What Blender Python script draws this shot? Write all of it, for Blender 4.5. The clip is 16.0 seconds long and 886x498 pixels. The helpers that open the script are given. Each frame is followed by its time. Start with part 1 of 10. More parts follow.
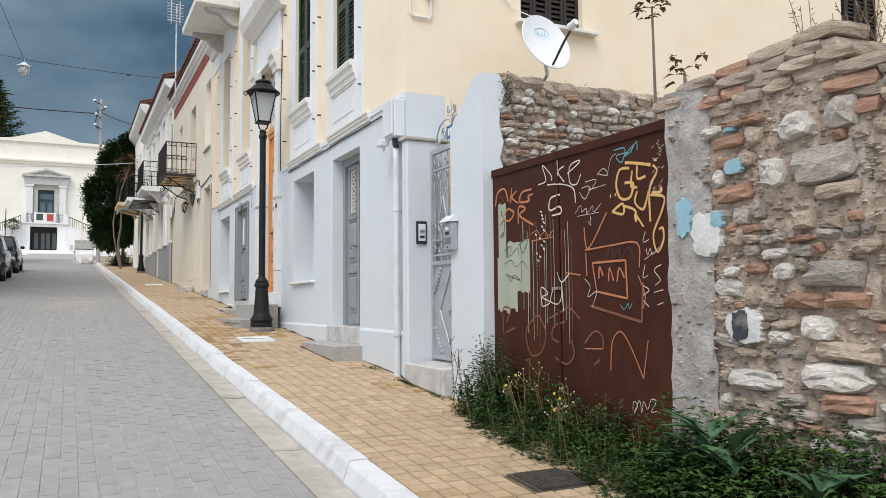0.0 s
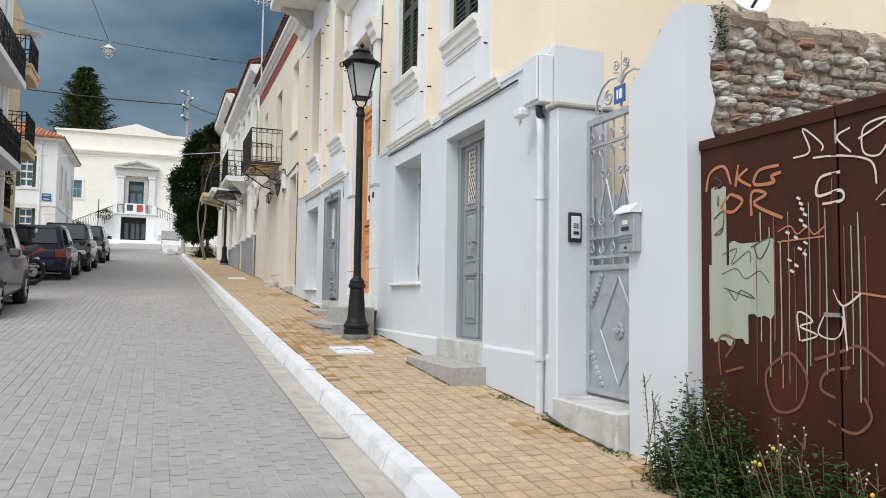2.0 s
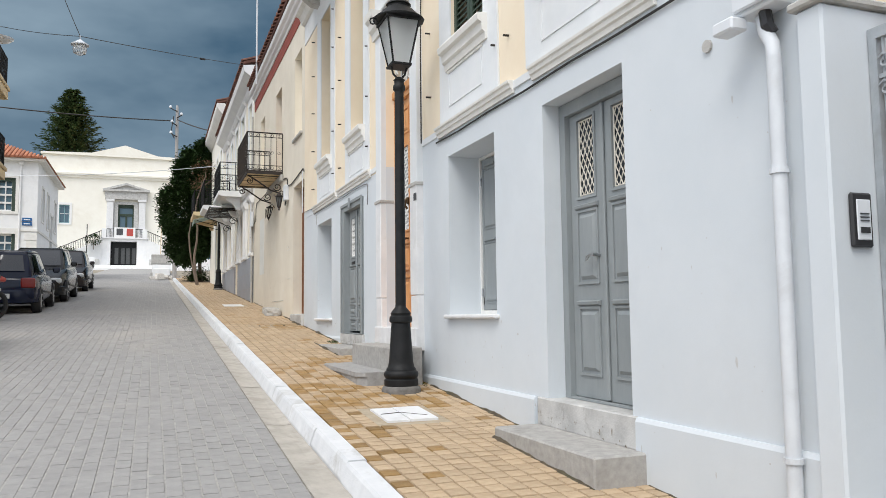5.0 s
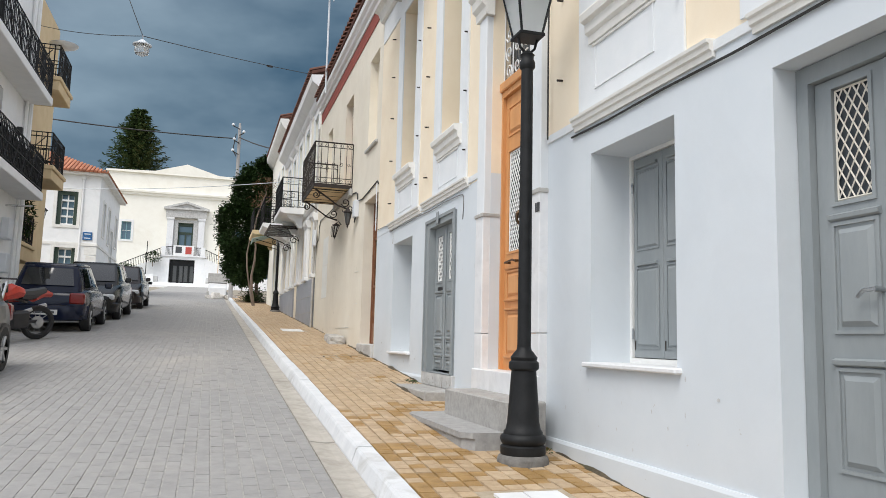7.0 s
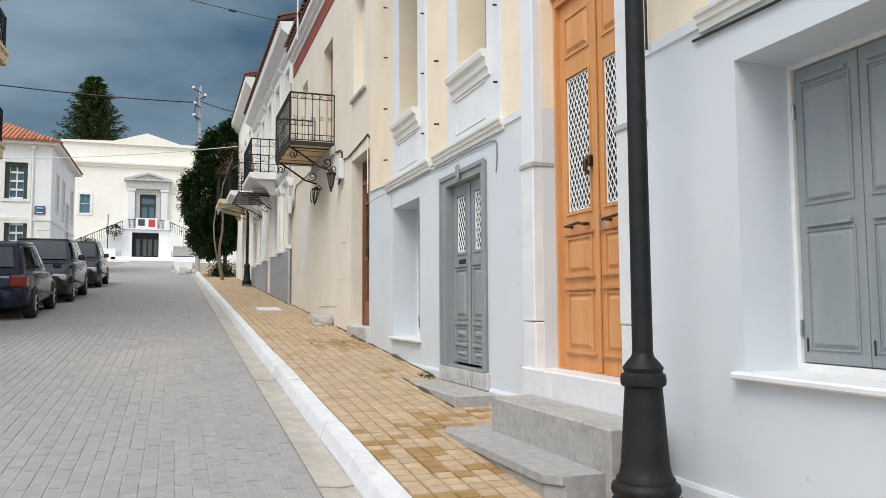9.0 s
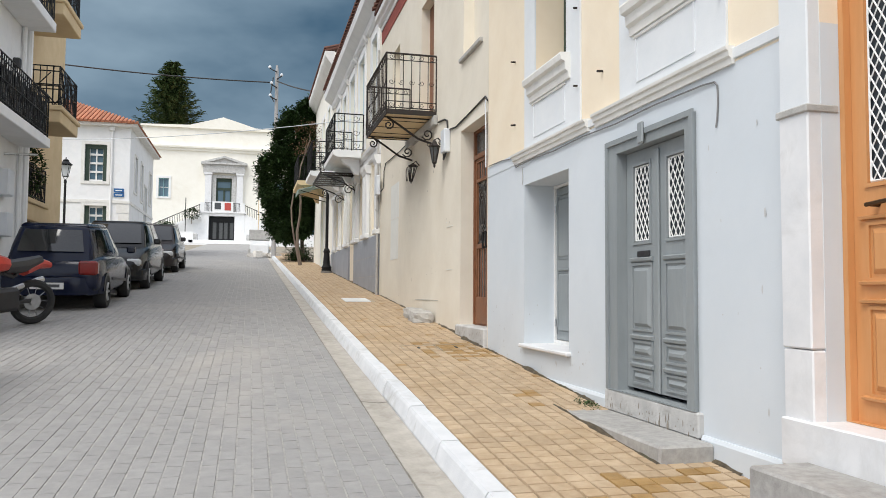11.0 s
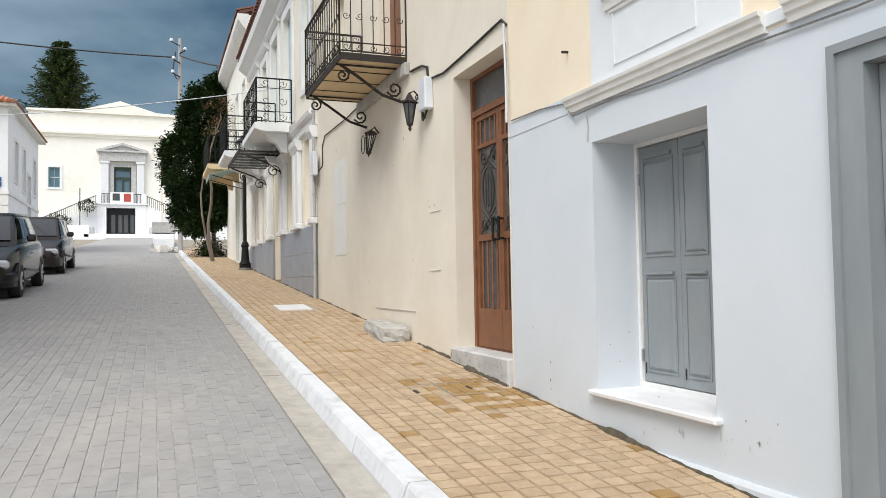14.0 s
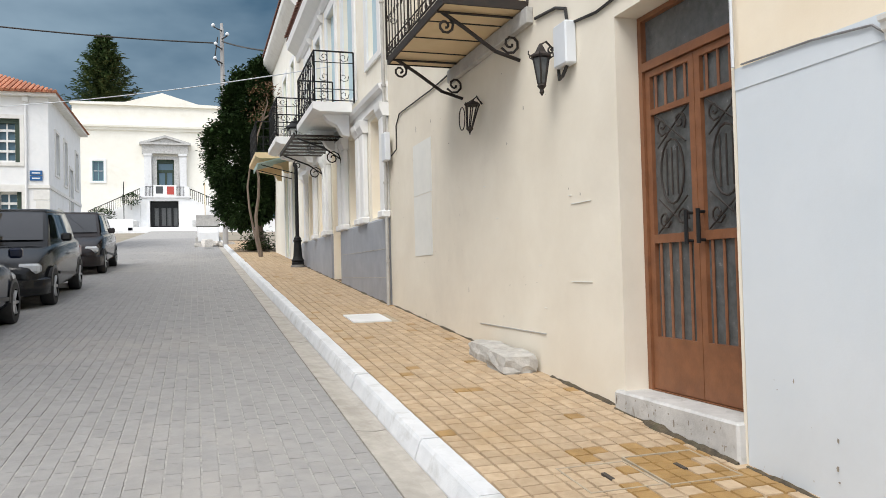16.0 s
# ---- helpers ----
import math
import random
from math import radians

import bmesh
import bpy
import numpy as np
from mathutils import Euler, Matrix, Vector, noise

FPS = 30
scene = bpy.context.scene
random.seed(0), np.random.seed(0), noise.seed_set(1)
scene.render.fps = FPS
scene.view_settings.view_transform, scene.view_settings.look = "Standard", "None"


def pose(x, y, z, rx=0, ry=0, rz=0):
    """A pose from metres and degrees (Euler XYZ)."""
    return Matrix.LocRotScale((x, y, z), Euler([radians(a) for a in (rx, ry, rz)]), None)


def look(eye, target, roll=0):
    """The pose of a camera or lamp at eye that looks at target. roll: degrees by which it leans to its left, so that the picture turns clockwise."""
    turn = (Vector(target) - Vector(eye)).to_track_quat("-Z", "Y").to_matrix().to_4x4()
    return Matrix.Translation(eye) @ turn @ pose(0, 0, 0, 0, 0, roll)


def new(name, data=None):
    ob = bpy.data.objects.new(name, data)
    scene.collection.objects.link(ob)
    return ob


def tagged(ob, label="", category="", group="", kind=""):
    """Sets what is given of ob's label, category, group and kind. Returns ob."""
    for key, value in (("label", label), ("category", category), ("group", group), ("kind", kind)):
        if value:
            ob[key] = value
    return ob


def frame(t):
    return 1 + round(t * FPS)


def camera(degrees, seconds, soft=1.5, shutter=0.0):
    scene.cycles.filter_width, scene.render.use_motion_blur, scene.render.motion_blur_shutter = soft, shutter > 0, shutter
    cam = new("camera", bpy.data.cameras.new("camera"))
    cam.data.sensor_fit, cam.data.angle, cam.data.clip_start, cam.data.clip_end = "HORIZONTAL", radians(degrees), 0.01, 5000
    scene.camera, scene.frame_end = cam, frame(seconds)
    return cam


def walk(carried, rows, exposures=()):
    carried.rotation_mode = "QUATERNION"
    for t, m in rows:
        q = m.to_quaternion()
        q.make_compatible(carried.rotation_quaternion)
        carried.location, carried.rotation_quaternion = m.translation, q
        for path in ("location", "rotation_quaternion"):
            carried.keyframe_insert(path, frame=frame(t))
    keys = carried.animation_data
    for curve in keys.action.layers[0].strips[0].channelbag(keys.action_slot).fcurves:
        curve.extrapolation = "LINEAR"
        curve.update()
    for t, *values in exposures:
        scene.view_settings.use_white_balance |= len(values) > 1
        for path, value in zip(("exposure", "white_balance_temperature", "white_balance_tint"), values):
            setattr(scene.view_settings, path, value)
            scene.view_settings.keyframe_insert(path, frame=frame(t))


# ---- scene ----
cam = camera(60.0, 16.0, soft=0.6)
PATH = [
    (0, (-0.132, 0.451, 1.798), (0.742, 2.245, 1.936), -0.5),
    (0.5, (-0.084, 0.909, 1.864), (0.725, 2.734, 1.982), -0.7),
    (1, (-0.058, 1.359, 1.903), (0.713, 3.202, 2.004), -0.7),
    (1.5, (0.003, 1.821, 1.914), (0.759, 3.668, 2.04), -0.7),
    (2, (0.042, 2.304, 1.948), (0.735, 4.175, 2.073), 0.8),
    (2.5, (0.075, 2.771, 1.988), (0.786, 4.637, 2.089), -0.9),
    (3, (0.131, 3.258, 2.054), (0.817, 5.131, 2.2), -0.5),
    (5.5, (0.261, 5.635, 2.14), (0.97, 7.498, 2.31), -0.7),
    (6, (0.239, 6.143, 2.164), (0.909, 8.022, 2.319), 0.5),
    (6.5, (0.275, 6.619, 2.194), (0.915, 8.506, 2.373), 0.5),
    (7, (0.272, 7.036, 2.249), (0.848, 8.936, 2.488), 1.4),
    (7.5, (0.29, 7.529, 2.297), (0.936, 9.414, 2.477), 0.5),
    (8, (0.35, 8.049, 2.351), (1.015, 9.927, 2.531), -0.3),
    (10.5, (0.236, 10.604, 2.581), (0.826, 12.513, 2.675), -0.6),
    (11, (0.21, 11.124, 2.615), (0.698, 13.06, 2.726), 0.4),
    (11.5, (0.213, 11.622, 2.627), (0.693, 13.56, 2.748), 0.0),
    (12, (0.211, 12.15, 2.663), (0.664, 14.094, 2.792), 0.5),
    (12.5, (0.209, 12.701, 2.726), (0.867, 14.587, 2.827), -0.7),
    (13, (0.25, 13.238, 2.773), (0.941, 15.111, 2.883), -0.4),
    (13.5, (0.23, 13.751, 2.812), (0.911, 15.63, 2.894), -0.4),
    (14, (0.228, 14.244, 2.829), (0.934, 16.113, 2.91), -1.0),
    (14.5, (0.229, 14.793, 2.88), (0.904, 16.674, 2.972), -1.0),
    (15, (0.179, 15.335, 2.941), (0.87, 17.21, 3.024), -1.3),
    (15.5, (0.196, 15.9, 2.999), (0.793, 17.807, 3.087), -0.6),
    (16, (0.143, 16.451, 3.055), (0.755, 18.354, 3.109), -1.5),
]
walk(cam, [(t, look(eye, target, roll)) for t, eye, target, roll in PATH], [(0.0, 0.36), (5.5, 0.44), (8.0, 0.45), (10.5, 0.48), (12.0, 0.58), (16.0, 0.62)])

# ---------------------------------------------------------------- world and sun
SUN_DIR = Vector((-0.62, -0.60, 1.25)).normalized()      # towards the sun, behind a thin veil of cloud
world = bpy.data.worlds.new("world")
scene.world = world
world.use_nodes = True
wn, wl = world.node_tree.nodes, world.node_tree.links
wn.clear()
w_out = wn.new("ShaderNodeOutputWorld")
w_bg = wn.new("ShaderNodeBackground")
w_bg.inputs[1].default_value = 1.0
w_co = wn.new("ShaderNodeTexCoord")
w_sky = wn.new("ShaderNodeTexSky")
w_sky.sky_type = "NISHITA"
w_sky.sun_disc = False
w_sky.sun_elevation = math.asin(SUN_DIR.z)
w_sky.sun_rotation = math.atan2(SUN_DIR.x, SUN_DIR.y)
w_skymul = wn.new("ShaderNodeMix")
w_skymul.data_type = "RGBA"
w_skymul.blend_type = "MULTIPLY"
w_skymul.inputs[0].default_value = 1.0
w_skymul.inputs[7].default_value = (0.10, 0.10, 0.10, 1)
wl.new(w_sky.outputs[0], w_skymul.inputs[6])
# a bright veil of cloud over the blue
w_veil = wn.new("ShaderNodeMix")
w_veil.data_type = "RGBA"
w_veil.inputs[0].default_value = 0.6
w_veil.inputs[7].default_value = (0.98, 1.0, 1.05, 1)
wl.new(w_skymul.outputs[2], w_veil.inputs[6])
# the storm front over the far end of the street
w_map = wn.new("ShaderNodeMapping")
w_map.inputs["Scale"].default_value = (2.2, 2.2, 5.0)
wl.new(w_co.outputs["Generated"], w_map.inputs["Vector"])
w_n = wn.new("ShaderNodeTexNoise")
w_n.inputs["Scale"].default_value = 1.6
w_n.inputs["Detail"].default_value = 5
w_n.inputs["Roughness"].default_value = 0.5
wl.new(w_map.outputs[0], w_n.inputs["Vector"])
w_ramp = wn.new("ShaderNodeValToRGB")
w_ramp.color_ramp.elements[0].position = 0.36
w_ramp.color_ramp.elements[0].color = (0.033, 0.078, 0.130, 1)
w_ramp.color_ramp.elements[1].position = 0.74
w_ramp.color_ramp.elements[1].color = (0.19, 0.265, 0.33, 1)
wl.new(w_n.outputs[0], w_ramp.inputs[0])
w_sep = wn.new("ShaderNodeSeparateXYZ")
wl.new(w_co.outputs["Generated"], w_sep.inputs[0])
# factor: the storm lies ahead (+y) and to the right; the cloud thins towards the left and overhead
w_dot = wn.new("ShaderNodeVectorMath")
w_dot.operation = "DOT_PRODUCT"
w_dot.inputs[1].default_value = (0.24, 0.93, -0.28)
wl.new(w_co.outputs["Generated"], w_dot.inputs[0])
w_mr = wn.new("ShaderNodeMapRange")
w_mr.interpolation_type = "SMOOTHSTEP"
w_mr.inputs["From Min"].default_value = 0.20
w_mr.inputs["From Max"].default_value = 0.80
wl.new(w_dot.outputs["Value"], w_mr.inputs["Value"])
w_mix = wn.new("ShaderNodeMix")
w_mix.data_type = "RGBA"
wl.new(w_mr.outputs[0], w_mix.inputs[0])
wl.new(w_veil.outputs[2], w_mix.inputs[6])
wl.new(w_ramp.outputs[0], w_mix.inputs[7])
wl.new(w_mix.outputs[2], w_bg.inputs[0])
wl.new(w_bg.outputs[0], w_out.inputs[0])

sun = new("sun", bpy.data.lights.new("sun", "SUN"))
sun.data.energy = 1.8
sun.data.angle = radians(36)
sun.data.color = (1.0, 0.97, 0.92)
sun.matrix_world = look(SUN_DIR * 60, (0, 0, 0))

# ---------------------------------------------------------------- materials
MATS = {}


def material(name, c1, c2, scale=6.0, rough=0.85, bump=0.15, fine=60.0, metal=0.0, stain=None, stain_scale=0.8, stain_amount=0.3,
             random_amount=0.0, island=False, spec=0.5, stretch=(1, 1, 1), coat=0.0):
    """Two tones by a middle noise, a fine grain in the relief, and stains with a shape of their own at a large scale."""
    if name in MATS:
        return MATS[name]
    m = bpy.data.materials.new(name)
    m.use_nodes = True
    n, l = m.node_tree.nodes, m.node_tree.links
    b = n["Principled BSDF"]
    co = n.new("ShaderNodeTexCoord")
    mp = n.new("ShaderNodeMapping")
    mp.inputs["Scale"].default_value = stretch
    l.new(co.outputs["Object"], mp.inputs["Vector"])
    t1 = n.new("ShaderNodeTexNoise")
    t1.inputs["Scale"].default_value = scale
    t1.inputs["Detail"].default_value = 6
    t1.inputs["Roughness"].default_value = 0.62
    l.new(mp.outputs[0], t1.inputs["Vector"])
    r1 = n.new("ShaderNodeMapRange")
    r1.inputs["From Min"].default_value = 0.32
    r1.inputs["From Max"].default_value = 0.68
    l.new(t1.outputs[0], r1.inputs["Value"])
    mix = n.new("ShaderNodeMix")
    mix.data_type = "RGBA"
    mix.inputs[6].default_value = (*c1, 1)
    mix.inputs[7].default_value = (*c2, 1)
    l.new(r1.outputs[0], mix.inputs[0])
    colour = mix.outputs[2]
    if stain:
        t2 = n.new("ShaderNodeTexNoise")
        t2.inputs["Scale"].default_value = stain_scale
        t2.inputs["Detail"].default_value = 8
        t2.inputs["Roughness"].default_value = 0.7
        t2.inputs["Distortion"].default_value = 0.6
        l.new(mp.outputs[0], t2.inputs["Vector"])
        r2 = n.new("ShaderNodeMapRange")
        r2.inputs["From Min"].default_value = 0.52
        r2.inputs["From Max"].default_value = 0.70
        r2.inputs["To Max"].default_value = stain_amount
        l.new(t2.outputs[0], r2.inputs["Value"])
        mix2 = n.new("ShaderNodeMix")
        mix2.data_type = "RGBA"
        mix2.inputs[7].default_value = (*stain, 1)
        l.new(r2.outputs[0], mix2.inputs[0])
        l.new(colour, mix2.inputs[6])
        colour = mix2.outputs[2]
    if random_amount:
        hsv = n.new("ShaderNodeHueSaturation")
        if island:
            rnd = n.new("ShaderNodeNewGeometry").outputs["Random Per Island"]
        else:
            rnd = n.new("ShaderNodeObjectInfo").outputs["Random"]
        r3 = n.new("ShaderNodeMapRange")
        r3.inputs["To Min"].default_value = 1 - random_amount
        r3.inputs["To Max"].default_value = 1 + random_amount
        l.new(rnd, r3.inputs["Value"])
        l.new(r3.outputs[0], hsv.inputs["Value"])
        l.new(colour, hsv.inputs["Color"])
        colour = hsv.outputs[0]
    l.new(colour, b.inputs["Base Color"])
    b.inputs["Metallic"].default_value = metal
    b.inputs["Specular IOR Level"].default_value = spec
    b.inputs["Coat Weight"].default_value = coat
    rr = n.new("ShaderNodeMapRange")
    rr.inputs["To Min"].default_value = max(0.02, rough - 0.1)
    rr.inputs["To Max"].default_value = min(1.0, rough + 0.08)
    l.new(t1.outputs[0], rr.inputs["Value"])
    l.new(rr.outputs[0], b.inputs["Roughness"])
    if bump:
        t3 = n.new("ShaderNodeTexNoise")
        t3.inputs["Scale"].default_value = fine
        t3.inputs["Detail"].default_value = 4
        l.new(mp.outputs[0], t3.inputs["Vector"])
        add = n.new("ShaderNodeMath")
        add.operation = "MULTIPLY_ADD"
        add.inputs[1].default_value = 0.5
        l.new(t3.outputs[0], add.inputs[0])
        l.new(t1.outputs[0], add.inputs[2])
        bp = n.new("ShaderNodeBump")
        bp.inputs["Strength"].default_value = bump
        bp.inputs["Distance"].default_value = 0.02
        l.new(add.outputs[0], bp.inputs["Height"])
        l.new(bp.outputs[0], b.inputs["Normal"])
    MATS[name] = m
    return m


def glass(name, tint=(0.9, 0.95, 0.95), rough=0.03, clear=0.25):
    """Window glass: a dark, glossy pane that lets a part of the light through."""
    if name in MATS:
        return MATS[name]
    m = bpy.data.materials.new(name)
    m.use_nodes = True
    n, l = m.node_tree.nodes, m.node_tree.links
    b = n["Principled BSDF"]
    b.inputs["Base Color"].default_value = (*tint, 1)
    b.inputs["Roughness"].default_value = rough
    b.inputs["Transmission Weight"].default_value = clear
    b.inputs["IOR"].default_value = 1.45
    MATS[name] = m
    return m


M_GREY = material("grey_white_stucco", (0.605, 0.652, 0.688), (0.645, 0.686, 0.718), 1.6, 0.9, 0.05, 90, stain=(0.54, 0.565, 0.585), stain_scale=0.9, stain_amount=0.25)
M_YELLOW = material("pale_yellow_stucco", (0.82, 0.70, 0.53), (0.87, 0.765, 0.60), 2.0, 0.9, 0.06, 90, stain=(0.76, 0.66, 0.53), stain_scale=0.7, stain_amount=0.35)
M_PALEYELLOW = material("faded_cream_stucco", (0.84, 0.79, 0.67), (0.88, 0.84, 0.74), 2.5, 0.9, 0.08, 90, stain=(0.74, 0.67, 0.56), stain_scale=0.7, stain_amount=0.35)
M_CREAM = material("cream_stucco", (0.73, 0.67, 0.56), (0.79, 0.735, 0.625), 1.6, 0.9, 0.08, 80, stain=(0.64, 0.59, 0.50), stain_scale=0.6, stain_amount=0.4)
M_CREAM_PATCH = material("repaired_stucco", (0.70, 0.70, 0.66), (0.75, 0.745, 0.70), 4, 0.9, 0.1, 90)
M_SURROUND = material("pale_surround_stucco", (0.70, 0.73, 0.75), (0.76, 0.78, 0.79), 3.0, 0.9, 0.08, 90, stain=(0.60, 0.61, 0.60), stain_scale=1.1, stain_amount=0.25)
M_MOULD = material("white_moulding", (0.72, 0.71, 0.67), (0.80, 0.79, 0.75), 5.0, 0.85, 0.08, 90, stain=(0.45, 0.43, 0.39), stain_scale=1.6, stain_amount=0.35)
M_WHITE = material("white_paint", (0.78, 0.79, 0.79), (0.84, 0.84, 0.83), 3.0, 0.85, 0.08, 80, stain=(0.60, 0.58, 0.54), stain_scale=0.7, stain_amount=0.3)
M_IVORY = material("ivory_stucco", (0.86, 0.835, 0.75), (0.90, 0.88, 0.80), 1.5, 0.9, 0.08, 60, stain=(0.74, 0.69, 0.58), stain_scale=0.35, stain_amount=0.4)
M_MARBLE = material("weathered_marble", (0.42, 0.42, 0.41), (0.61, 0.605, 0.585), 5.0, 0.65, 0.25, 70, stain=(0.25, 0.235, 0.21), stain_scale=4.0, stain_amount=0.7)
M_MARBLE_W = material("white_marble", (0.70, 0.71, 0.72), (0.80, 0.80, 0.80), 4.0, 0.5, 0.06, 70, stain=(0.50, 0.49, 0.47), stain_scale=2.0, stain_amount=0.4)
M_SLATE = material("dark_slate_step", (0.29, 0.29, 0.285), (0.40, 0.395, 0.385), 14.0, 0.8, 0.3, 120, stain=(0.22, 0.215, 0.20), stain_scale=2.2, stain_amount=0.5)
M_STEP = material("grey_granite_step", (0.32, 0.31, 0.295), (0.44, 0.43, 0.405), 18.0, 0.85, 0.3, 140, stain=(0.19, 0.18, 0.16), stain_scale=2.5, stain_amount=0.5)
M_CEMENT = material("cement", (0.40, 0.39, 0.37), (0.52, 0.51, 0.48), 7.0, 0.92, 0.35, 80, stain=(0.24, 0.23, 0.21), stain_scale=1.4, stain_amount=0.5)
M_GUTTER = material("gutter_concrete", (0.36, 0.335, 0.295), (0.48, 0.45, 0.40), 6.0, 0.95, 0.4, 90, stain=(0.29, 0.265, 0.23), stain_scale=2.2, stain_amount=0.7, spec=0.2)
M_KERB = material("whitewashed_kerb", (0.59, 0.605, 0.62), (0.69, 0.70, 0.71), 5.0, 0.85, 0.25, 90, stain=(0.38, 0.37, 0.34), stain_scale=3.0, stain_amount=0.6)
M_PAVER = material("yellow_paving_tile", (0.40, 0.29, 0.18), (0.51, 0.39, 0.26), 11.0, 0.88, 0.35, 120, stain=(0.37, 0.245, 0.12), stain_scale=0.7, stain_amount=0.5, random_amount=0.09)
M_PAVER_S = material("yellow_paving_tiles", (0.40, 0.29, 0.18), (0.51, 0.39, 0.26), 11.0, 0.88, 0.35, 120, stain=(0.37, 0.245, 0.12), stain_scale=0.7, stain_amount=0.5, random_amount=0.09, island=True)
M_PAVER_DARK = material("wet_brown_paving_tile", (0.23, 0.135, 0.045), (0.34, 0.21, 0.08), 9.0, 0.6, 0.3, 120, random_amount=0.22)
M_PAVEBED = material("sandy_joint", (0.09, 0.062, 0.035), (0.21, 0.15, 0.09), 12, 0.95, 0.4, 120, stain=(0.10, 0.09, 0.05), stain_scale=1.5, stain_amount=0.6)
M_SETT = material("grey_paving_block", (0.285, 0.281, 0.274), (0.338, 0.331, 0.320), 9.0, 0.92, 0.35, 150, stain=(0.40, 0.375, 0.345), stain_scale=0.25, stain_amount=0.75, random_amount=0.045, spec=0.2)
M_SETT_S = material("grey_paving_blocks", (0.285, 0.281, 0.274), (0.338, 0.331, 0.320), 9.0, 0.92, 0.35, 150, stain=(0.40, 0.375, 0.345), stain_scale=0.25, stain_amount=0.75, random_amount=0.045, spec=0.2, island=True)
M_SETTBED = material("block_joint", (0.27, 0.265, 0.255), (0.41, 0.395, 0.37), 14, 0.95, 0.4, 120)
M_GROUND = material("dry_earth", (0.23, 0.20, 0.15), (0.32, 0.28, 0.22), 1.2, 0.95, 0.4, 30, stain=(0.10, 0.12, 0.05), stain_scale=0.2, stain_amount=0.6)
M_RUST = material("rust_brown_sheet_metal", (0.038, 0.0095, 0.0045), (0.060, 0.0165, 0.0075), 4.0, 0.72, 0.10, 40, stain=(0.10, 0.034, 0.013), stain_scale=1.3, stain_amount=0.5, stretch=(1, 1, 0.35), spec=0.25)
M_GREYDOOR = material("grey_painted_wood", (0.235, 0.262, 0.27), (0.285, 0.31, 0.318), 5.0, 0.62, 0.12, 60, stain=(0.36, 0.385, 0.39), stain_scale=1.8, stain_amount=0.3, stretch=(1, 1, 0.25))
M_ORANGE = material("orange_varnished_wood", (0.56, 0.255, 0.09), (0.66, 0.325, 0.13), 7.0, 0.5, 0.08, 70, stain=(0.48, 0.19, 0.06), stain_scale=1.2, stain_amount=0.5, stretch=(1, 1, 0.15))
M_GREEN = material("dark_green_shutter_paint", (0.022, 0.045, 0.030), (0.040, 0.065, 0.045), 6.0, 0.6, 0.1, 60, stretch=(1, 1, 0.3))
M_BROWNIRON = material("brown_painted_iron", (0.17, 0.068, 0.03), (0.24, 0.10, 0.045), 8.0, 0.5, 0.15, 60, stain=(0.12, 0.05, 0.03), stain_scale=3, stain_amount=0.5)
M_BLACK = material("black_painted_iron", (0.009, 0.0095, 0.010), (0.017, 0.018, 0.019), 9.0, 0.55, 0.1, 80, spec=0.25)
M_IRONRUST = material("weathered_black_iron", (0.015, 0.013, 0.012), (0.034, 0.023, 0.017), 14.0, 0.7, 0.2, 80)
M_SILVER = material("silver_painted_iron", (0.34, 0.37, 0.395), (0.44, 0.47, 0.495), 9.0, 0.5, 0.1, 90, metal=0.25, stain=(0.25, 0.25, 0.245), stain_scale=3, stain_amount=0.4)
M_LATTICE = material("white_painted_iron", (0.74, 0.74, 0.72), (0.82, 0.82, 0.80), 9.0, 0.6, 0.05, 90)
M_LATTICE_OLD = material("yellowed_iron_paint", (0.58, 0.54, 0.46), (0.70, 0.67, 0.60), 12.0, 0.6, 0.05, 90)
# near-black colour that stands in for the shade of unlit rooms
M_ROOMSHADE = material("unlit_room_shade", (0.02, 0.02, 0.022), (0.03, 0.03, 0.032), 3, 0.9, 0)
M_GLASS = glass("window_glass", (0.05, 0.06, 0.07), 0.04, 0.0)
M_CARGLASS = glass("car_glass", (0.012, 0.014, 0.016), 0.06, 0.0)
M_CARGLASS.node_tree.nodes["Principled BSDF"].inputs["IOR"].default_value = 1.7
# opaque pane: the blue of reflected sky is put into its colour
M_GLASSSKY = glass("painted_sky_glass", (0.10, 0.17, 0.22), 0.05, 0.0)
M_FROST = glass("frosted_lamp_glass", (0.80, 0.82, 0.82), 0.35, 0.75)
M_PANEGREY = material("ribbed_frosted_pane", (0.075, 0.08, 0.08), (0.125, 0.13, 0.13), 14, 0.25, 0.2, 60)
M_TILE = material("red_roof_tile", (0.36, 0.13, 0.07), (0.50, 0.22, 0.12), 5.0, 0.85, 0.2, 60, stain=(0.25, 0.12, 0.08), stain_scale=1.0, stain_amount=0.5, random_amount=0.2, island=True)
M_TILE_OLD = material("dark_old_roof_tile", (0.10, 0.042, 0.030), (0.17, 0.070, 0.045), 5.0, 0.85, 0.2, 60, random_amount=0.2, island=True)
M_REDTRIM = material("dark_red_cornice_paint", (0.26, 0.055, 0.04), (0.33, 0.08, 0.055), 5, 0.8, 0.1, 60)
M_PIPE = material("pale_zinc_pipe", (0.60, 0.63, 0.66), (0.68, 0.71, 0.74), 6, 0.5, 0.05, 60, stain=(0.45, 0.45, 0.45), stain_scale=2, stain_amount=0.4)
M_PLASTIC = material("pale_grey_plastic", (0.66, 0.69, 0.72), (0.72, 0.75, 0.78), 3, 0.45, 0.03, 60)
M_DARKPLASTIC = material("black_plastic", (0.018, 0.018, 0.02), (0.03, 0.03, 0.032), 5, 0.45, 0.05, 80)
M_CABLE = material("black_cable", (0.02, 0.02, 0.02), (0.035, 0.033, 0.03), 20, 0.6, 0)
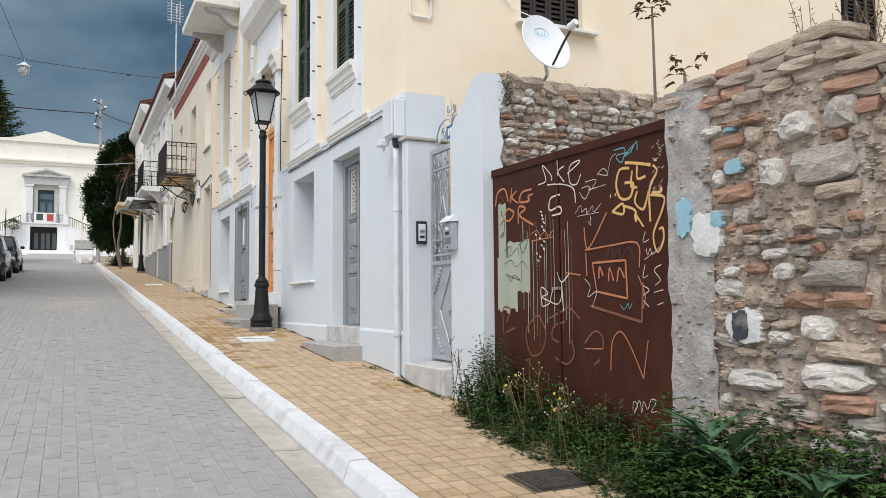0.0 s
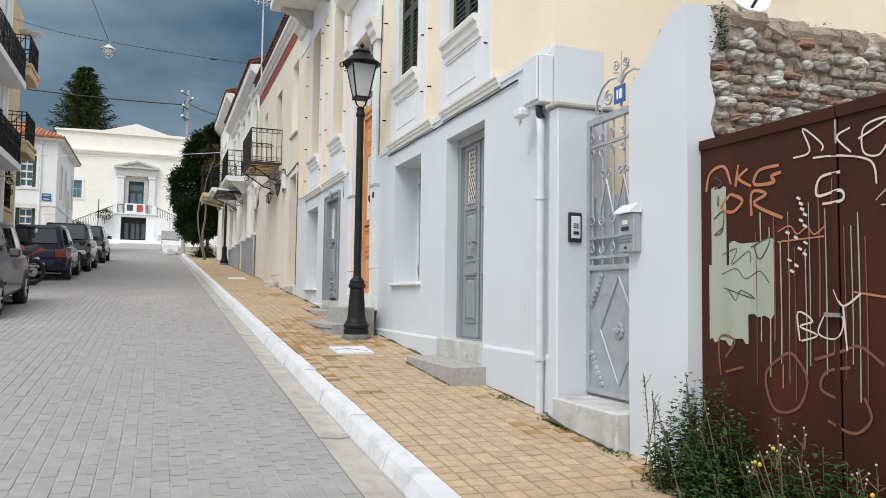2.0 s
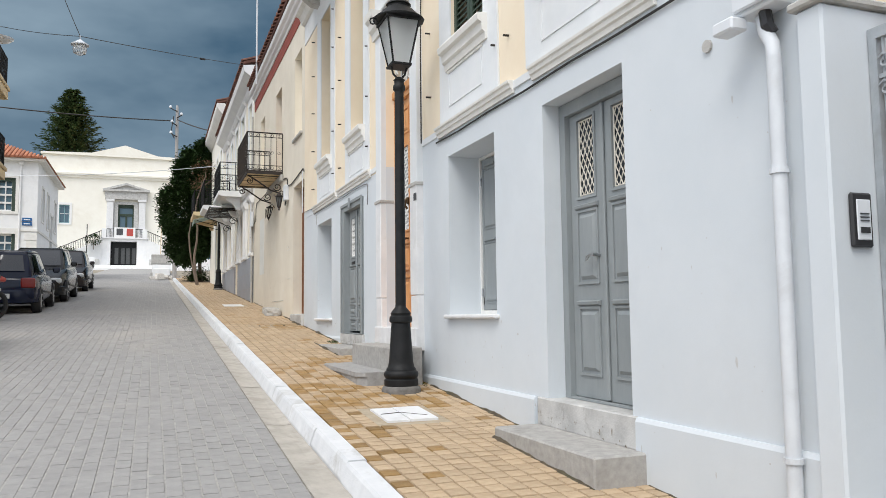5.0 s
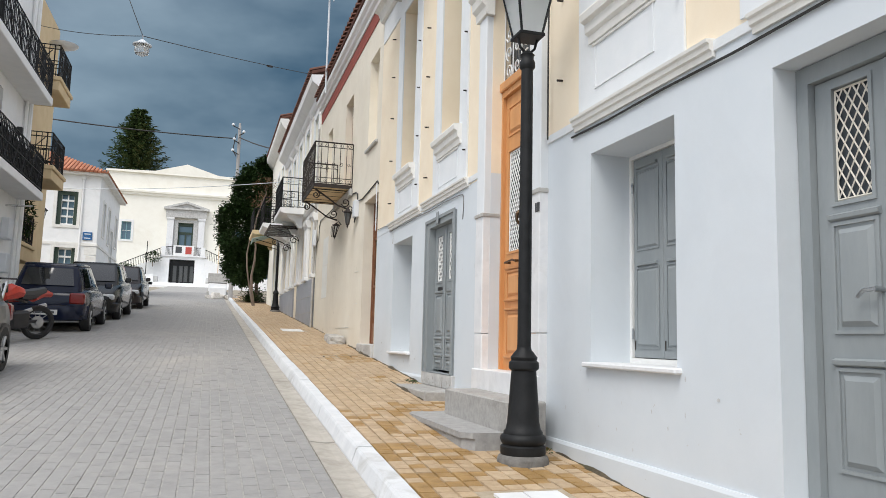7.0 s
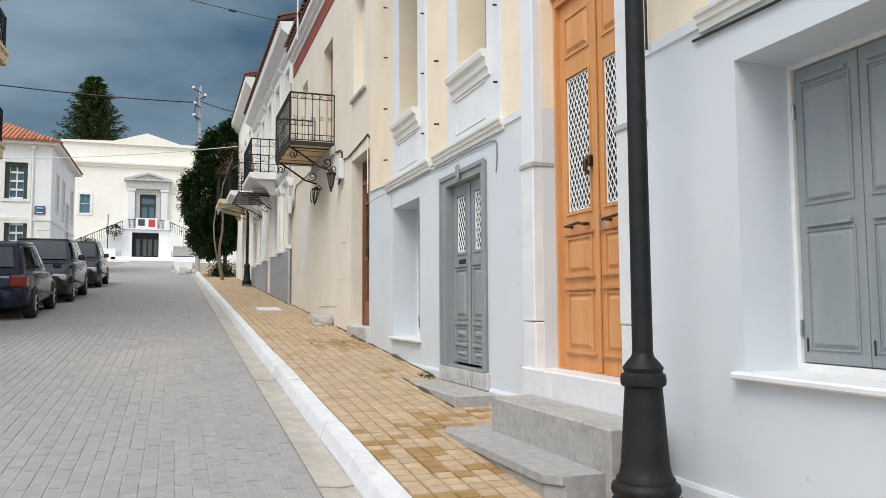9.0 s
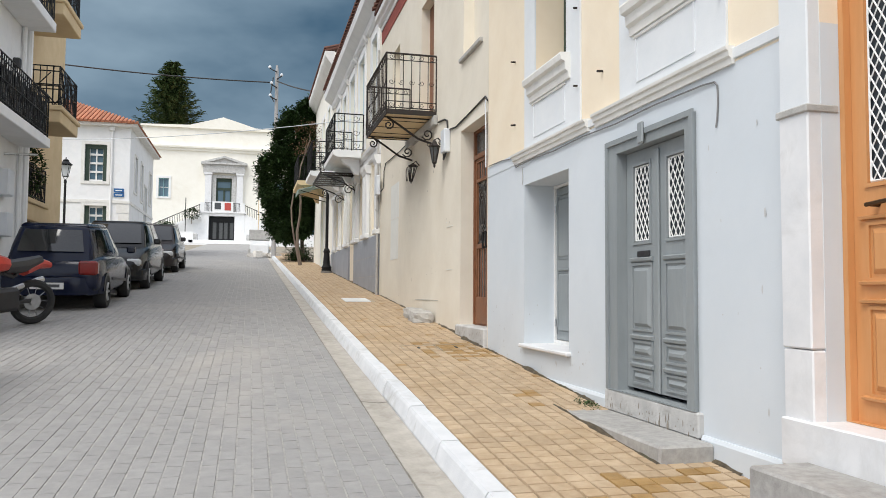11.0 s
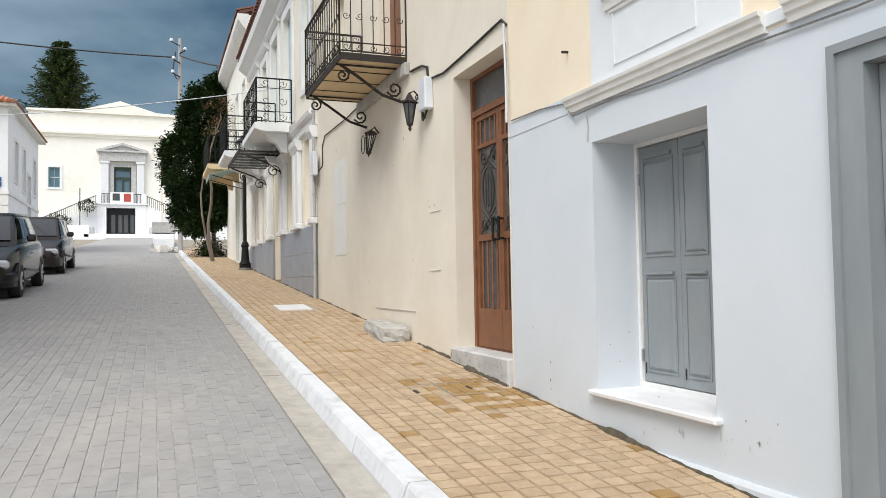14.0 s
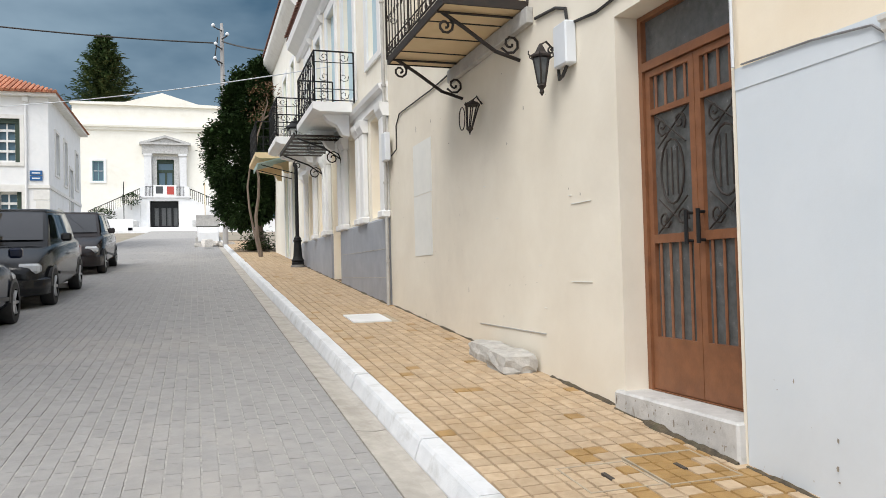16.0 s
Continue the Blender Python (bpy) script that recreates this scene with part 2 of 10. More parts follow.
M_CABLEGREY = material("weathered_grey_cable", (0.16, 0.16, 0.16), (0.26, 0.26, 0.26), 20, 0.7, 0)
M_STONE = material("rubble_stone", (0.34, 0.265, 0.20), (0.60, 0.50, 0.40), 9.0, 0.92, 0.8, 30, stain=(0.20, 0.145, 0.105), stain_scale=5, stain_amount=0.5, random_amount=0.25)
M_STONE_G = material("grey_rubble_stone", (0.34, 0.305, 0.265), (0.55, 0.505, 0.45), 9.0, 0.92, 0.8, 30, stain=(0.42, 0.31, 0.22), stain_scale=5, stain_amount=0.5, random_amount=0.25)
M_STONE_W = material("white_limestone", (0.62, 0.58, 0.52), (0.84, 0.81, 0.76), 8.0, 0.9, 0.8, 30, stain=(0.40, 0.35, 0.29), stain_scale=6, stain_amount=0.5, random_amount=0.12)
M_BRICKRED = material("old_red_brick", (0.34, 0.18, 0.115), (0.47, 0.29, 0.205), 9.0, 0.92, 0.6, 40, stain=(0.48, 0.40, 0.33), stain_scale=5, stain_amount=0.5, random_amount=0.2)
M_MORTAR = material("old_earth_mortar", (0.27, 0.20, 0.15), (0.55, 0.455, 0.365), 16.0, 0.95, 1.0, 60, stain=(0.60, 0.56, 0.51), stain_scale=1.6, stain_amount=0.6)
M_MORTARG = material("grey_cement_render", (0.27, 0.255, 0.24), (0.46, 0.44, 0.415), 9.0, 0.95, 1.0, 45, stain=(0.22, 0.21, 0.20), stain_scale=2.5, stain_amount=0.5)
M_LEAF = material("weed_leaf", (0.022, 0.055, 0.014), (0.06, 0.115, 0.03), 5.0, 0.7, 0.0, random_amount=0.4, island=True, spec=0.15)
M_BROADLEAF = material("blue_green_broad_leaf", (0.035, 0.085, 0.04), (0.07, 0.14, 0.07), 8.0, 0.6, 0.0, random_amount=0.25, island=True, spec=0.3)
M_LEAF_D = material("dark_tree_leaf", (0.018, 0.040, 0.013), (0.045, 0.078, 0.026), 1.5, 0.7, 0.0, random_amount=0.5, island=True, spec=0.12)
M_CONIFER = material("conifer_needles", (0.07, 0.115, 0.05), (0.13, 0.18, 0.08), 0.6, 0.8, 0.0, random_amount=0.35, island=True, spec=0.1)
M_DRY = material("dry_brown_leaf", (0.12, 0.065, 0.035), (0.22, 0.13, 0.07), 4.0, 0.8, 0.0, random_amount=0.3, island=True)
M_STEM = material("dry_weed_stem", (0.16, 0.12, 0.06), (0.26, 0.20, 0.11), 12, 0.8, 0.0)
M_FLOWER = material("yellow_petal", (0.65, 0.46, 0.03), (0.75, 0.55, 0.06), 12, 0.6, 0.0)
M_FLOWER_W = material("dry_white_seed_head", (0.50, 0.46, 0.38), (0.62, 0.58, 0.50), 12, 0.8, 0.0)
M_BARK = material("grey_brown_bark", (0.14, 0.105, 0.08), (0.24, 0.19, 0.15), 9, 0.9, 0.6, 40, stretch=(1, 1, 0.25))
M_POLE = material("grey_timber_pole", (0.34, 0.33, 0.32), (0.44, 0.43, 0.42), 8, 0.85, 0.3, 40, stretch=(1, 1, 0.1))
M_SPRAY_O = material("orange_spray_paint", (0.42, 0.15, 0.07), (0.50, 0.20, 0.09), 30, 0.6, 0)
M_SPRAY_Y = material("ochre_spray_paint", (0.62, 0.36, 0.12), (0.70, 0.44, 0.17), 30, 0.6, 0)
M_SPRAY_W = material("white_spray_paint", (0.60, 0.52, 0.45), (0.70, 0.62, 0.54), 30, 0.6, 0)
M_SPRAY_T = material("turquoise_spray_paint", (0.10, 0.36, 0.40), (0.14, 0.43, 0.47), 30, 0.6, 0)
M_SPRAY_K = material("dark_marker_paint", (0.03, 0.045, 0.04), (0.05, 0.06, 0.055), 30, 0.6, 0)
M_SPRAY_B = material("brown_faded_spray", (0.165, 0.06, 0.034), (0.215, 0.08, 0.043), 30, 0.6, 0)
M_PATCH_G = material("pale_green_roller_paint", (0.33, 0.37, 0.29), (0.40, 0.43, 0.34), 6, 0.7, 0.05, 50, stain=(0.16, 0.10, 0.06), stain_scale=7, stain_amount=0.5, stretch=(1, 1, 0.2))
M_BLUEPATCH = material("pale_blue_old_paint", (0.22, 0.42, 0.50), (0.32, 0.52, 0.60), 8, 0.9, 0.3, 50, stain=(0.40, 0.36, 0.31), stain_scale=5, stain_amount=0.8)
M_WHITEPATCH = material("whitewash_patch", (0.58, 0.58, 0.57), (0.70, 0.70, 0.69), 8, 0.9, 0.4, 50, stain=(0.42, 0.36, 0.31), stain_scale=5, stain_amount=0.7)
M_DARKPATCH = material("black_paint_patch", (0.03, 0.035, 0.05), (0.06, 0.065, 0.08), 8, 0.9, 0.3, 50, stain=(0.30, 0.27, 0.23), stain_scale=7, stain_amount=0.8)
M_TYRE = material("tyre_rubber", (0.018, 0.018, 0.018), (0.03, 0.03, 0.03), 20, 0.85, 0.1)
M_RIM = material("alloy_rim", (0.38, 0.39, 0.40), (0.48, 0.49, 0.50), 12, 0.35, 0.0, metal=0.8)
M_CARBLUE = material("dark_blue_car_paint", (0.004, 0.008, 0.024), (0.006, 0.010, 0.030), 2, 0.18, 0, coat=0.08, spec=0.28)
M_CARBLACK = material("black_car_paint", (0.006, 0.007, 0.008), (0.009, 0.010, 0.011), 2, 0.18, 0, coat=0.08, spec=0.28)
M_CARGREY = material("grey_car_paint", (0.06, 0.062, 0.062), (0.08, 0.082, 0.082), 2, 0.35, 0, metal=0.3, coat=0.3)
M_CARBROWN = material("brown_grey_car_paint", (0.018, 0.014, 0.014), (0.026, 0.021, 0.021), 2, 0.18, 0, coat=0.08, spec=0.28)
M_REDLIGHT = material("red_tail_lens", (0.15, 0.010, 0.008), (0.21, 0.016, 0.012), 9, 0.2, 0)
M_HEADLIGHT = material("clear_headlight_lens", (0.55, 0.57, 0.58), (0.70, 0.72, 0.73), 9, 0.15, 0)
M_PLATE = material("white_number_plate", (0.62, 0.62, 0.60), (0.70, 0.70, 0.68), 9, 0.5, 0)
M_BIKERED = material("red_motorcycle_plastic", (0.42, 0.03, 0.018), (0.52, 0.05, 0.03), 9, 0.35, 0)
M_BLUESIGN = material("blue_enamel", (0.015, 0.10, 0.28), (0.02, 0.13, 0.33), 9, 0.4, 0)
M_GRANITE = material("blue_grey_marble_plinth", (0.27, 0.29, 0.33), (0.36, 0.38, 0.42), 3.0, 0.45, 0.05, 40, stain=(0.46, 0.47, 0.49), stain_scale=1.2, stain_amount=0.4)
M_ORANGEPLASTIC = material("orange_barrier_plastic", (0.62, 0.18, 0.05), (0.70, 0.24, 0.08), 6, 0.6, 0)
M_BLUEGREEN = material("blue_green_joinery_paint", (0.16, 0.30, 0.33), (0.20, 0.36, 0.40), 6, 0.6, 0.05)
M_PALEBLUE = material("pale_blue_shutter_paint", (0.42, 0.56, 0.64), (0.48, 0.62, 0.70), 6, 0.6, 0.05)
M_PALEGREEN = material("pale_green_joinery", (0.40, 0.50, 0.43), (0.46, 0.56, 0.48), 6, 0.6, 0.05)
M_SAND = material("sand_stucco", (0.62, 0.47, 0.27), (0.70, 0.55, 0.34), 2.0, 0.9, 0.08, 60, stain=(0.54, 0.42, 0.26), stain_scale=0.6, stain_amount=0.3)
M_BRONZE = material("dark_bronze", (0.07, 0.045, 0.025), (0.11, 0.07, 0.04), 12, 0.4, 0.05, metal=0.8)
M_STEEL = material("bright_steel", (0.45, 0.46, 0.47), (0.55, 0.56, 0.57), 12, 0.3, 0.0, metal=1.0)
M_DISH = material("white_dish_enamel", (0.74, 0.77, 0.80), (0.80, 0.83, 0.86), 3, 0.4, 0.0)
M_DISHMARK = material("pale_blue_print", (0.36, 0.55, 0.70), (0.40, 0.60, 0.74), 3, 0.5, 0.0)
M_IRONCOVER = material("cast_iron_cover", (0.045, 0.038, 0.032), (0.075, 0.062, 0.05), 12, 0.75, 0.4, 80)
M_INK = material("dark_ink", (0.05, 0.055, 0.06), (0.07, 0.075, 0.08), 12, 0.7, 0)
M_REDPRINT = material("red_print", (0.42, 0.06, 0.05), (0.48, 0.08, 0.06), 12, 0.7, 0)

# ---------------------------------------------------------------- helpers for meshes and things
WORLD_OF = {}


def thing(name, loc, label, category, group="", kind=""):
    ob = new(name)
    ob.empty_display_size = 0.2
    ob.matrix_basis = Matrix.Translation(loc)
    WORLD_OF[ob.name] = Matrix.Translation(loc)
    return tagged(ob, label, category, group, kind)


def obj(name, bm, mat, smooth=False):
    me = bpy.data.meshes.new(name)
    bmesh.ops.recalc_face_normals(bm, faces=bm.faces)
    bm.to_mesh(me)
    bm.free()
    if smooth:
        for p in me.polygons:
            p.use_smooth = True
        me.set_sharp_from_angle(angle=radians(40))
    me.materials.append(mat)
    return new(name, me)


def part(name, bm, mat, parent, label="", smooth=False):
    """A mesh in world coordinates as one part of a thing, or of a part."""
    ob = obj(name, bm, mat, smooth)
    ob.parent = parent
    ob.matrix_parent_inverse = WORLD_OF.get(parent.name, Matrix.Identity(4)).inverted()
    if label:
        tagged(ob, label)
    return ob


def solo(name, bm, mat, label, category, group="", kind="", smooth=False):
    """A thing, or a piece of the setting, that is one mesh."""
    return tagged(obj(name, bm, mat, smooth), label, category, group, kind)


def B():
    return bmesh.new()


def box(bm, x0, x1, y0, y1, z0, z1, bevel=0.0):
    vs = [bm.verts.new((x, y, z)) for x in (x0, x1) for y in (y0, y1) for z in (z0, z1)]
    fs = [bm.faces.new([vs[i] for i in f]) for f in ((0, 1, 3, 2), (4, 6, 7, 5), (0, 4, 5, 1), (2, 3, 7, 6), (0, 2, 6, 4), (1, 5, 7, 3))]
    if bevel:
        es = list({e for f in fs for e in f.edges})
        bmesh.ops.bevel(bm, geom=es, offset=bevel, segments=1, affect="EDGES")
    return bm


def slope_box(bm, x0, x1, y0, y1, top, bottom):
    """A box whose top and bottom heights are functions of y."""
    v = []
    for x in (x0, x1):
        for y in (y0, y1):
            v += [bm.verts.new((x, y, bottom(y))), bm.verts.new((x, y, top(y)))]
    for f in ((0, 1, 3, 2), (4, 6, 7, 5), (0, 4, 5, 1), (2, 3, 7, 6), (0, 2, 6, 4), (1, 5, 7, 3)):
        bm.faces.new([v[i] for i in f])
    return bm


def run_y(bm, profile, y0, y1, cap=True):
    """A profile of (x, z) drawn out along y."""
    a = [bm.verts.new((x, y0, z)) for x, z in profile]
    b = [bm.verts.new((x, y1, z)) for x, z in profile]
    n = len(profile)
    for i in range(n):
        bm.faces.new((a[i], a[(i + 1) % n], b[(i + 1) % n], b[i]))
    if cap:
        bm.faces.new(a)
        bm.faces.new(b)
    return bm


def run_x(bm, profile, x0, x1):
    """A profile of (y, z) drawn out along x."""
    a = [bm.verts.new((x0, y, z)) for y, z in profile]
    b = [bm.verts.new((x1, y, z)) for y, z in profile]
    n = len(profile)
    for i in range(n):
        bm.faces.new((a[i], a[(i + 1) % n], b[(i + 1) % n], b[i]))
    bm.faces.new(a)
    bm.faces.new(b)
    return bm


def rod(bm, p, q, r, r2=None, n=8):
    p, q = Vector(p), Vector(q)
    d = q - p
    if d.length < 1e-6:
        return bm
    m = Matrix.Translation((p + q) / 2) @ d.to_track_quat("Z", "Y").to_matrix().to_4x4()
    bmesh.ops.create_cone(bm, cap_ends=True, segments=n, radius1=r, radius2=r if r2 is None else r2, depth=d.length, matrix=m)
    return bm


def tube(bm, pts, r, n=6):
    """A bent rod through the points, one skin."""
    pts = [Vector(p) for p in pts]
    rings = []
    for i, p in enumerate(pts):
        d = (pts[min(i + 1, len(pts) - 1)] - pts[max(i - 1, 0)])
        d = d.normalized() if d.length > 1e-9 else Vector((0, 0, 1))
        s = Vector((1, 0, 0)) if abs(d.x) < 0.9 else Vector((0, 1, 0))
        u = d.cross(s).normalized()
        w = d.cross(u)
        rr = r[i] if isinstance(r, (list, tuple)) else r
        rings.append([bm.verts.new(p + (u * math.cos(a) + w * math.sin(a)) * rr) for a in (2 * math.pi * k / n for k in range(n))])
    for a, b in zip(rings, rings[1:]):
        for k in range(n):
            bm.faces.new((a[k], a[(k + 1) % n], b[(k + 1) % n], b[k]))
    bm.faces.new(rings[0])
    bm.faces.new(rings[-1])
    return bm


def lathe(bm, profile, x, y, n=20):
    """Rings of (radius, z) about an upright axis."""
    rings = [[bm.verts.new((x + r * math.cos(2 * math.pi * k / n), y + r * math.sin(2 * math.pi * k / n), z)) for k in range(n)] for r, z in profile]
    for a, b in zip(rings, rings[1:]):
        for k in range(n):
            bm.faces.new((a[k], a[(k + 1) % n], b[(k + 1) % n], b[k]))
    bm.faces.new(rings[0])
    bm.faces.new(rings[-1])
    return bm


def holed(bm, u0, u1, z0, z1, holes, put, near, far):
    """A wall in the plane of u and z with openings (u0, u1, z0, z1) through its thickness. put(u, d, z) gives the place, d from near to far."""
    us = sorted({u0, u1, *(h[0] for h in holes), *(h[1] for h in holes)})
    zs = sorted({z0, z1, *(h[2] for h in holes), *(h[3] for h in holes)})
    solid = {}
    for i in range(len(us) - 1):
        for j in range(len(zs) - 1):
            cu, cz = (us[i] + us[i + 1]) / 2, (zs[j] + zs[j + 1]) / 2
            solid[i, j] = not any(h[0] < cu < h[1] and h[2] < cz < h[3] for h in holes)
    cache = {}

    def V(u, d, z):
        k = (round(u, 4), round(d, 4), round(z, 4))
        if k not in cache:
            cache[k] = bm.verts.new(put(u, d, z))
        return cache[k]

    for (i, j), s in solid.items():
        if not s:
            continue
        a, b, c, e = us[i], us[i + 1], zs[j], zs[j + 1]
        for d in (near, far):
            bm.faces.new((V(a, d, c), V(b, d, c), V(b, d, e), V(a, d, e)))
        if not solid.get((i - 1, j)):
            bm.faces.new((V(a, near, c), V(a, far, c), V(a, far, e), V(a, near, e)))
        if not solid.get((i + 1, j)):
            bm.faces.new((V(b, near, c), V(b, far, c), V(b, far, e), V(b, near, e)))
        if not solid.get((i, j - 1)):
            bm.faces.new((V(a, near, c), V(b, near, c), V(b, far, c), V(a, far, c)))
        if not solid.get((i, j + 1)):
            bm.faces.new((V(a, near, e), V(b, near, e), V(b, far, e), V(a, far, e)))
    return bm


def wall_x(bm, x, thick, y0, y1, z0, z1, holes):
    return holed(bm, y0, y1, z0, z1, holes, lambda u, d, z: (d, u, z), x, x + thick)


def wall_y(bm, y, thick, x0, x1, z0, z1, holes):
    return holed(bm, x0, x1, z0, z1, holes, lambda u, d, z: (u, d, z), y, y + thick)


def spiral(c, r, turns, n=14, start=0.0, flip=1, ax="yz"):
    """Points of a scroll that winds into its centre, in a plane of two axes."""
    out = []
    for k in range(n + 1):
        f = k / n
        a = start + flip * f * turns * 2 * math.pi
        rr = r * (1 - 0.8 * f)
        u, v = rr * math.cos(a), rr * math.sin(a)
        out.append((c[0], c[1] + u, c[2] + v) if ax == "yz" else (c[0] + u, c[1], c[2] + v))
    return out


def zp(y):
    """Height of the pavement along the street."""
    return 0.455 + 0.0745 * y


def zr(x, y):
    """Height of the road, with a slight crown."""
    return zp(y) - 0.125 + 0.03 * (1 - ((x + 1.4) / 2.7) ** 2)

# ---------------------------------------------------------------- ground, road, kerb
def build_ground():
    bm = B()
    xs = [-1500, -60, -12, -5.4, 3.2, 12, 60, 1500]
    ys = [-1500, -80, -20, 0, 20, 40, 60, 78, 120, 300, 2500]

    def z(y):
        return zp(min(max(y, -80), 120)) - 0.30
    g = [[bm.verts.new((x, y, z(y))) for y in ys] for x in xs]
    for i in range(len(xs) - 1):
        for j in range(len(ys) - 1):
            bm.faces.new((g[i][j], g[i + 1][j], g[i + 1][j + 1], g[i][j + 1]))
    solo("ground", bm, M_GROUND, "bare sloping earth under the street and houses", "ground", kind="structure")


build_ground()


def sheet(name, x0, x1, y0, y1, height, mat, label, category, nx=6, ny=40):
    bm = B()
    g = [[bm.verts.new((x0 + (x1 - x0) * i / nx, y0 + (y1 - y0) * j / ny, height(x0 + (x1 - x0) * i / nx, y0 + (y1 - y0) * j / ny))) for j in range(ny + 1)] for i in range(nx + 1)]
    for i in range(nx):
        for j in range(ny):
            bm.faces.new((g[i][j], g[i + 1][j], g[i + 1][j + 1], g[i][j + 1]))
    return solo(name, bm, mat, label, category, kind="structure")


road = sheet("road", -4.15, 1.165, -30, 99, lambda x, y: zr(x, y) - 0.0035, M_SETTBED, "uphill street paved with grey concrete blocks", "road")
pavement = sheet("pavement", 1.53, 3.3, -30, 62, lambda x, y: zp(y) - 0.012, M_PAVEBED, "sloping footpath paved with yellow concrete tiles", "pavement", 2)

# the gutter: concrete lengths between the road and the kerb
gutter = thing("gutter", (1.25, 0, zp(0) - 0.15), "pale concrete gutter strip with dirty joints", "gutter", kind="structure")
y = -6.0
rng = random.Random(3)
while y < 60:
    w = 1.98
    bm = B()
    j0, j1 = y + 0.008, y + w - 0.008
    d = rng.uniform(-0.004, 0.004)
    prof = [(1.168, -0.114), (1.31, -0.130), (1.392, -0.124), (1.392, -0.3), (1.168, -0.3)]
    a = [bm.verts.new((x, j0, zp(j0) + z + d)) for x, z in prof]
    b = [bm.verts.new((x, j1, zp(j1) + z + d)) for x, z in prof]
    for i in range(5):
        bm.faces.new((a[i], a[(i + 1) % 5], b[(i + 1) % 5], b[i]))
    bm.faces.new(a)
    bm.faces.new(b)
    part("gutter_slab", bm, M_GUTTER, gutter)
    y += w

kerb = thing("kerb", (1.45, 0, zp(0)), "whitewashed concrete kerb along the footpath", "kerb", kind="structure")
y = -6.0
while y < 62:
    w = 1.0
    bm = B()
    j0, j1 = y + 0.005, y + w - 0.005
    dx, dz = rng.uniform(-0.006, 0.006), rng.uniform(-0.004, 0.004)
    prof = [(1.394, -0.3), (1.392, -0.11), (1.424, -0.014), (1.438, 0.006), (1.550, 0.006), (1.558, -0.004), (1.558, -0.3)]
    a = [bm.verts.new((x + dx, j0, zp(j0) + z + dz)) for x, z in prof]
    b = [bm.verts.new((x + dx, j1, zp(j1) + z + dz)) for x, z in prof]
    for i in range(7):
        bm.faces.new((a[i], a[(i + 1) % 7], b[(i + 1) % 7], b[i]))
    bm.faces.new(a)
    bm.faces.new(b)
    part("kerbstone", bm, M_KERB, kerb)
    y += w

# ---------------------------------------------------------------- house one: grey-white base, pale yellow upper floor
H1 = thing("house", (3.2, 13.8, zp(13.8)), "two-storey house with grey-white base and pale yellow upper floor", "house")
Y0, Y1 = 7.72, 19.97
D1, W1 = (9.16, 10.22, 1.50, 3.70), (11.10, 12.20, 2.12, 3.70)
DO = (13.20, 14.38, 1.98, 6.02)
D2, W2 = (15.50, 16.72, 1.86, 3.80), (17.55, 18.70, 2.08, 3.74)
UW = [(9.32, 10.14, 4.80, 7.4), (11.26, 12.07, 4.80, 7.4), (15.44, 16.22, 4.80, 7.4), (17.56, 18.36, 4.80, 7.4)]
ZS = 4.0                                          # the string course
bm = wall_x(B(), 3.0, 0.45, Y0, Y1, 0.5, ZS, [D1, W1, (DO[0], DO[1], DO[2], ZS), D2, W2])
part("ground_floor_wall", bm, M_GREY, H1, "grey-white stucco")
bm = wall_x(B(), 3.0, 0.45, Y0, Y1, ZS, 8.5, [*UW, (DO[0], DO[1], ZS, DO[3])])
part("upper_floor_wall", bm, M_YELLOW, H1, "pale yellow stucco")
bm = wall_y(B(), Y0, 0.35, 3.45, 14.0, 0.5, 8.5, [(4.42, 5.28, 4.98, 6.6), (9.9, 10.8, 4.98, 6.8)])
part("side_wall", bm, M_YELLOW, H1)
bm = box(B(), 13.6, 14.0, Y0 + 0.35, Y1, 0.5, 8.5)
box(bm, 3.45, 13.6, Y1 - 0.3, Y1, 0.5, 8.5)
part("rear_wall", bm, M_YELLOW, H1)
part("roof", box(B(), 2.9, 14.1, Y0 - 0.05, Y1, 8.5, 8.7), M_CEMENT, H1)
part("inner_floor", box(B(), 3.46, 13.6, Y0 + 0.36, Y1 - 0.31, 4.2, 4.4), M_ROOMSHADE, H1)
part("inner_partition", box(B(), 4.3, 4.4, Y0 + 0.36, Y1 - 0.31, 0.6, 8.45), M_ROOMSHADE, H1)
# corner strip of the house: grey below on the side wall
part("corner_pier", box(B(), 2.94, 3.40, 7.575, 7.716, 0.5, 3.46, 0.012), M_GREY, H1, "grey-white stucco pier beside the gate")
bm = box(B(), 2.91, 3.44, 7.55, 7.74, 3.46, 3.50, 0.01)
part("pier_cap", bm, M_CEMENT, H1)

# a base ledge along the ground floor
for a, b in ((Y0, 9.10), (10.40, 12.95), (14.62, 15.44), (16.78, Y1 - 0.4)):
    bm = run_y(B(), [(2.972, 0.6), (2.972, 1.475), (2.985, 1.50), (2.999, 1.50), (2.999, 0.6)], a, b) if b < 13 else None
    if bm is None:
        zl = 1.73 if a < 15 else 1.80
        bm = run_y(B(), [(2.972, 0.9), (2.972, zl - 0.025), (2.985, zl), (2.999, zl), (2.999, 0.9)], a, b)
    part("base_ledge", bm, M_GREY, H1)

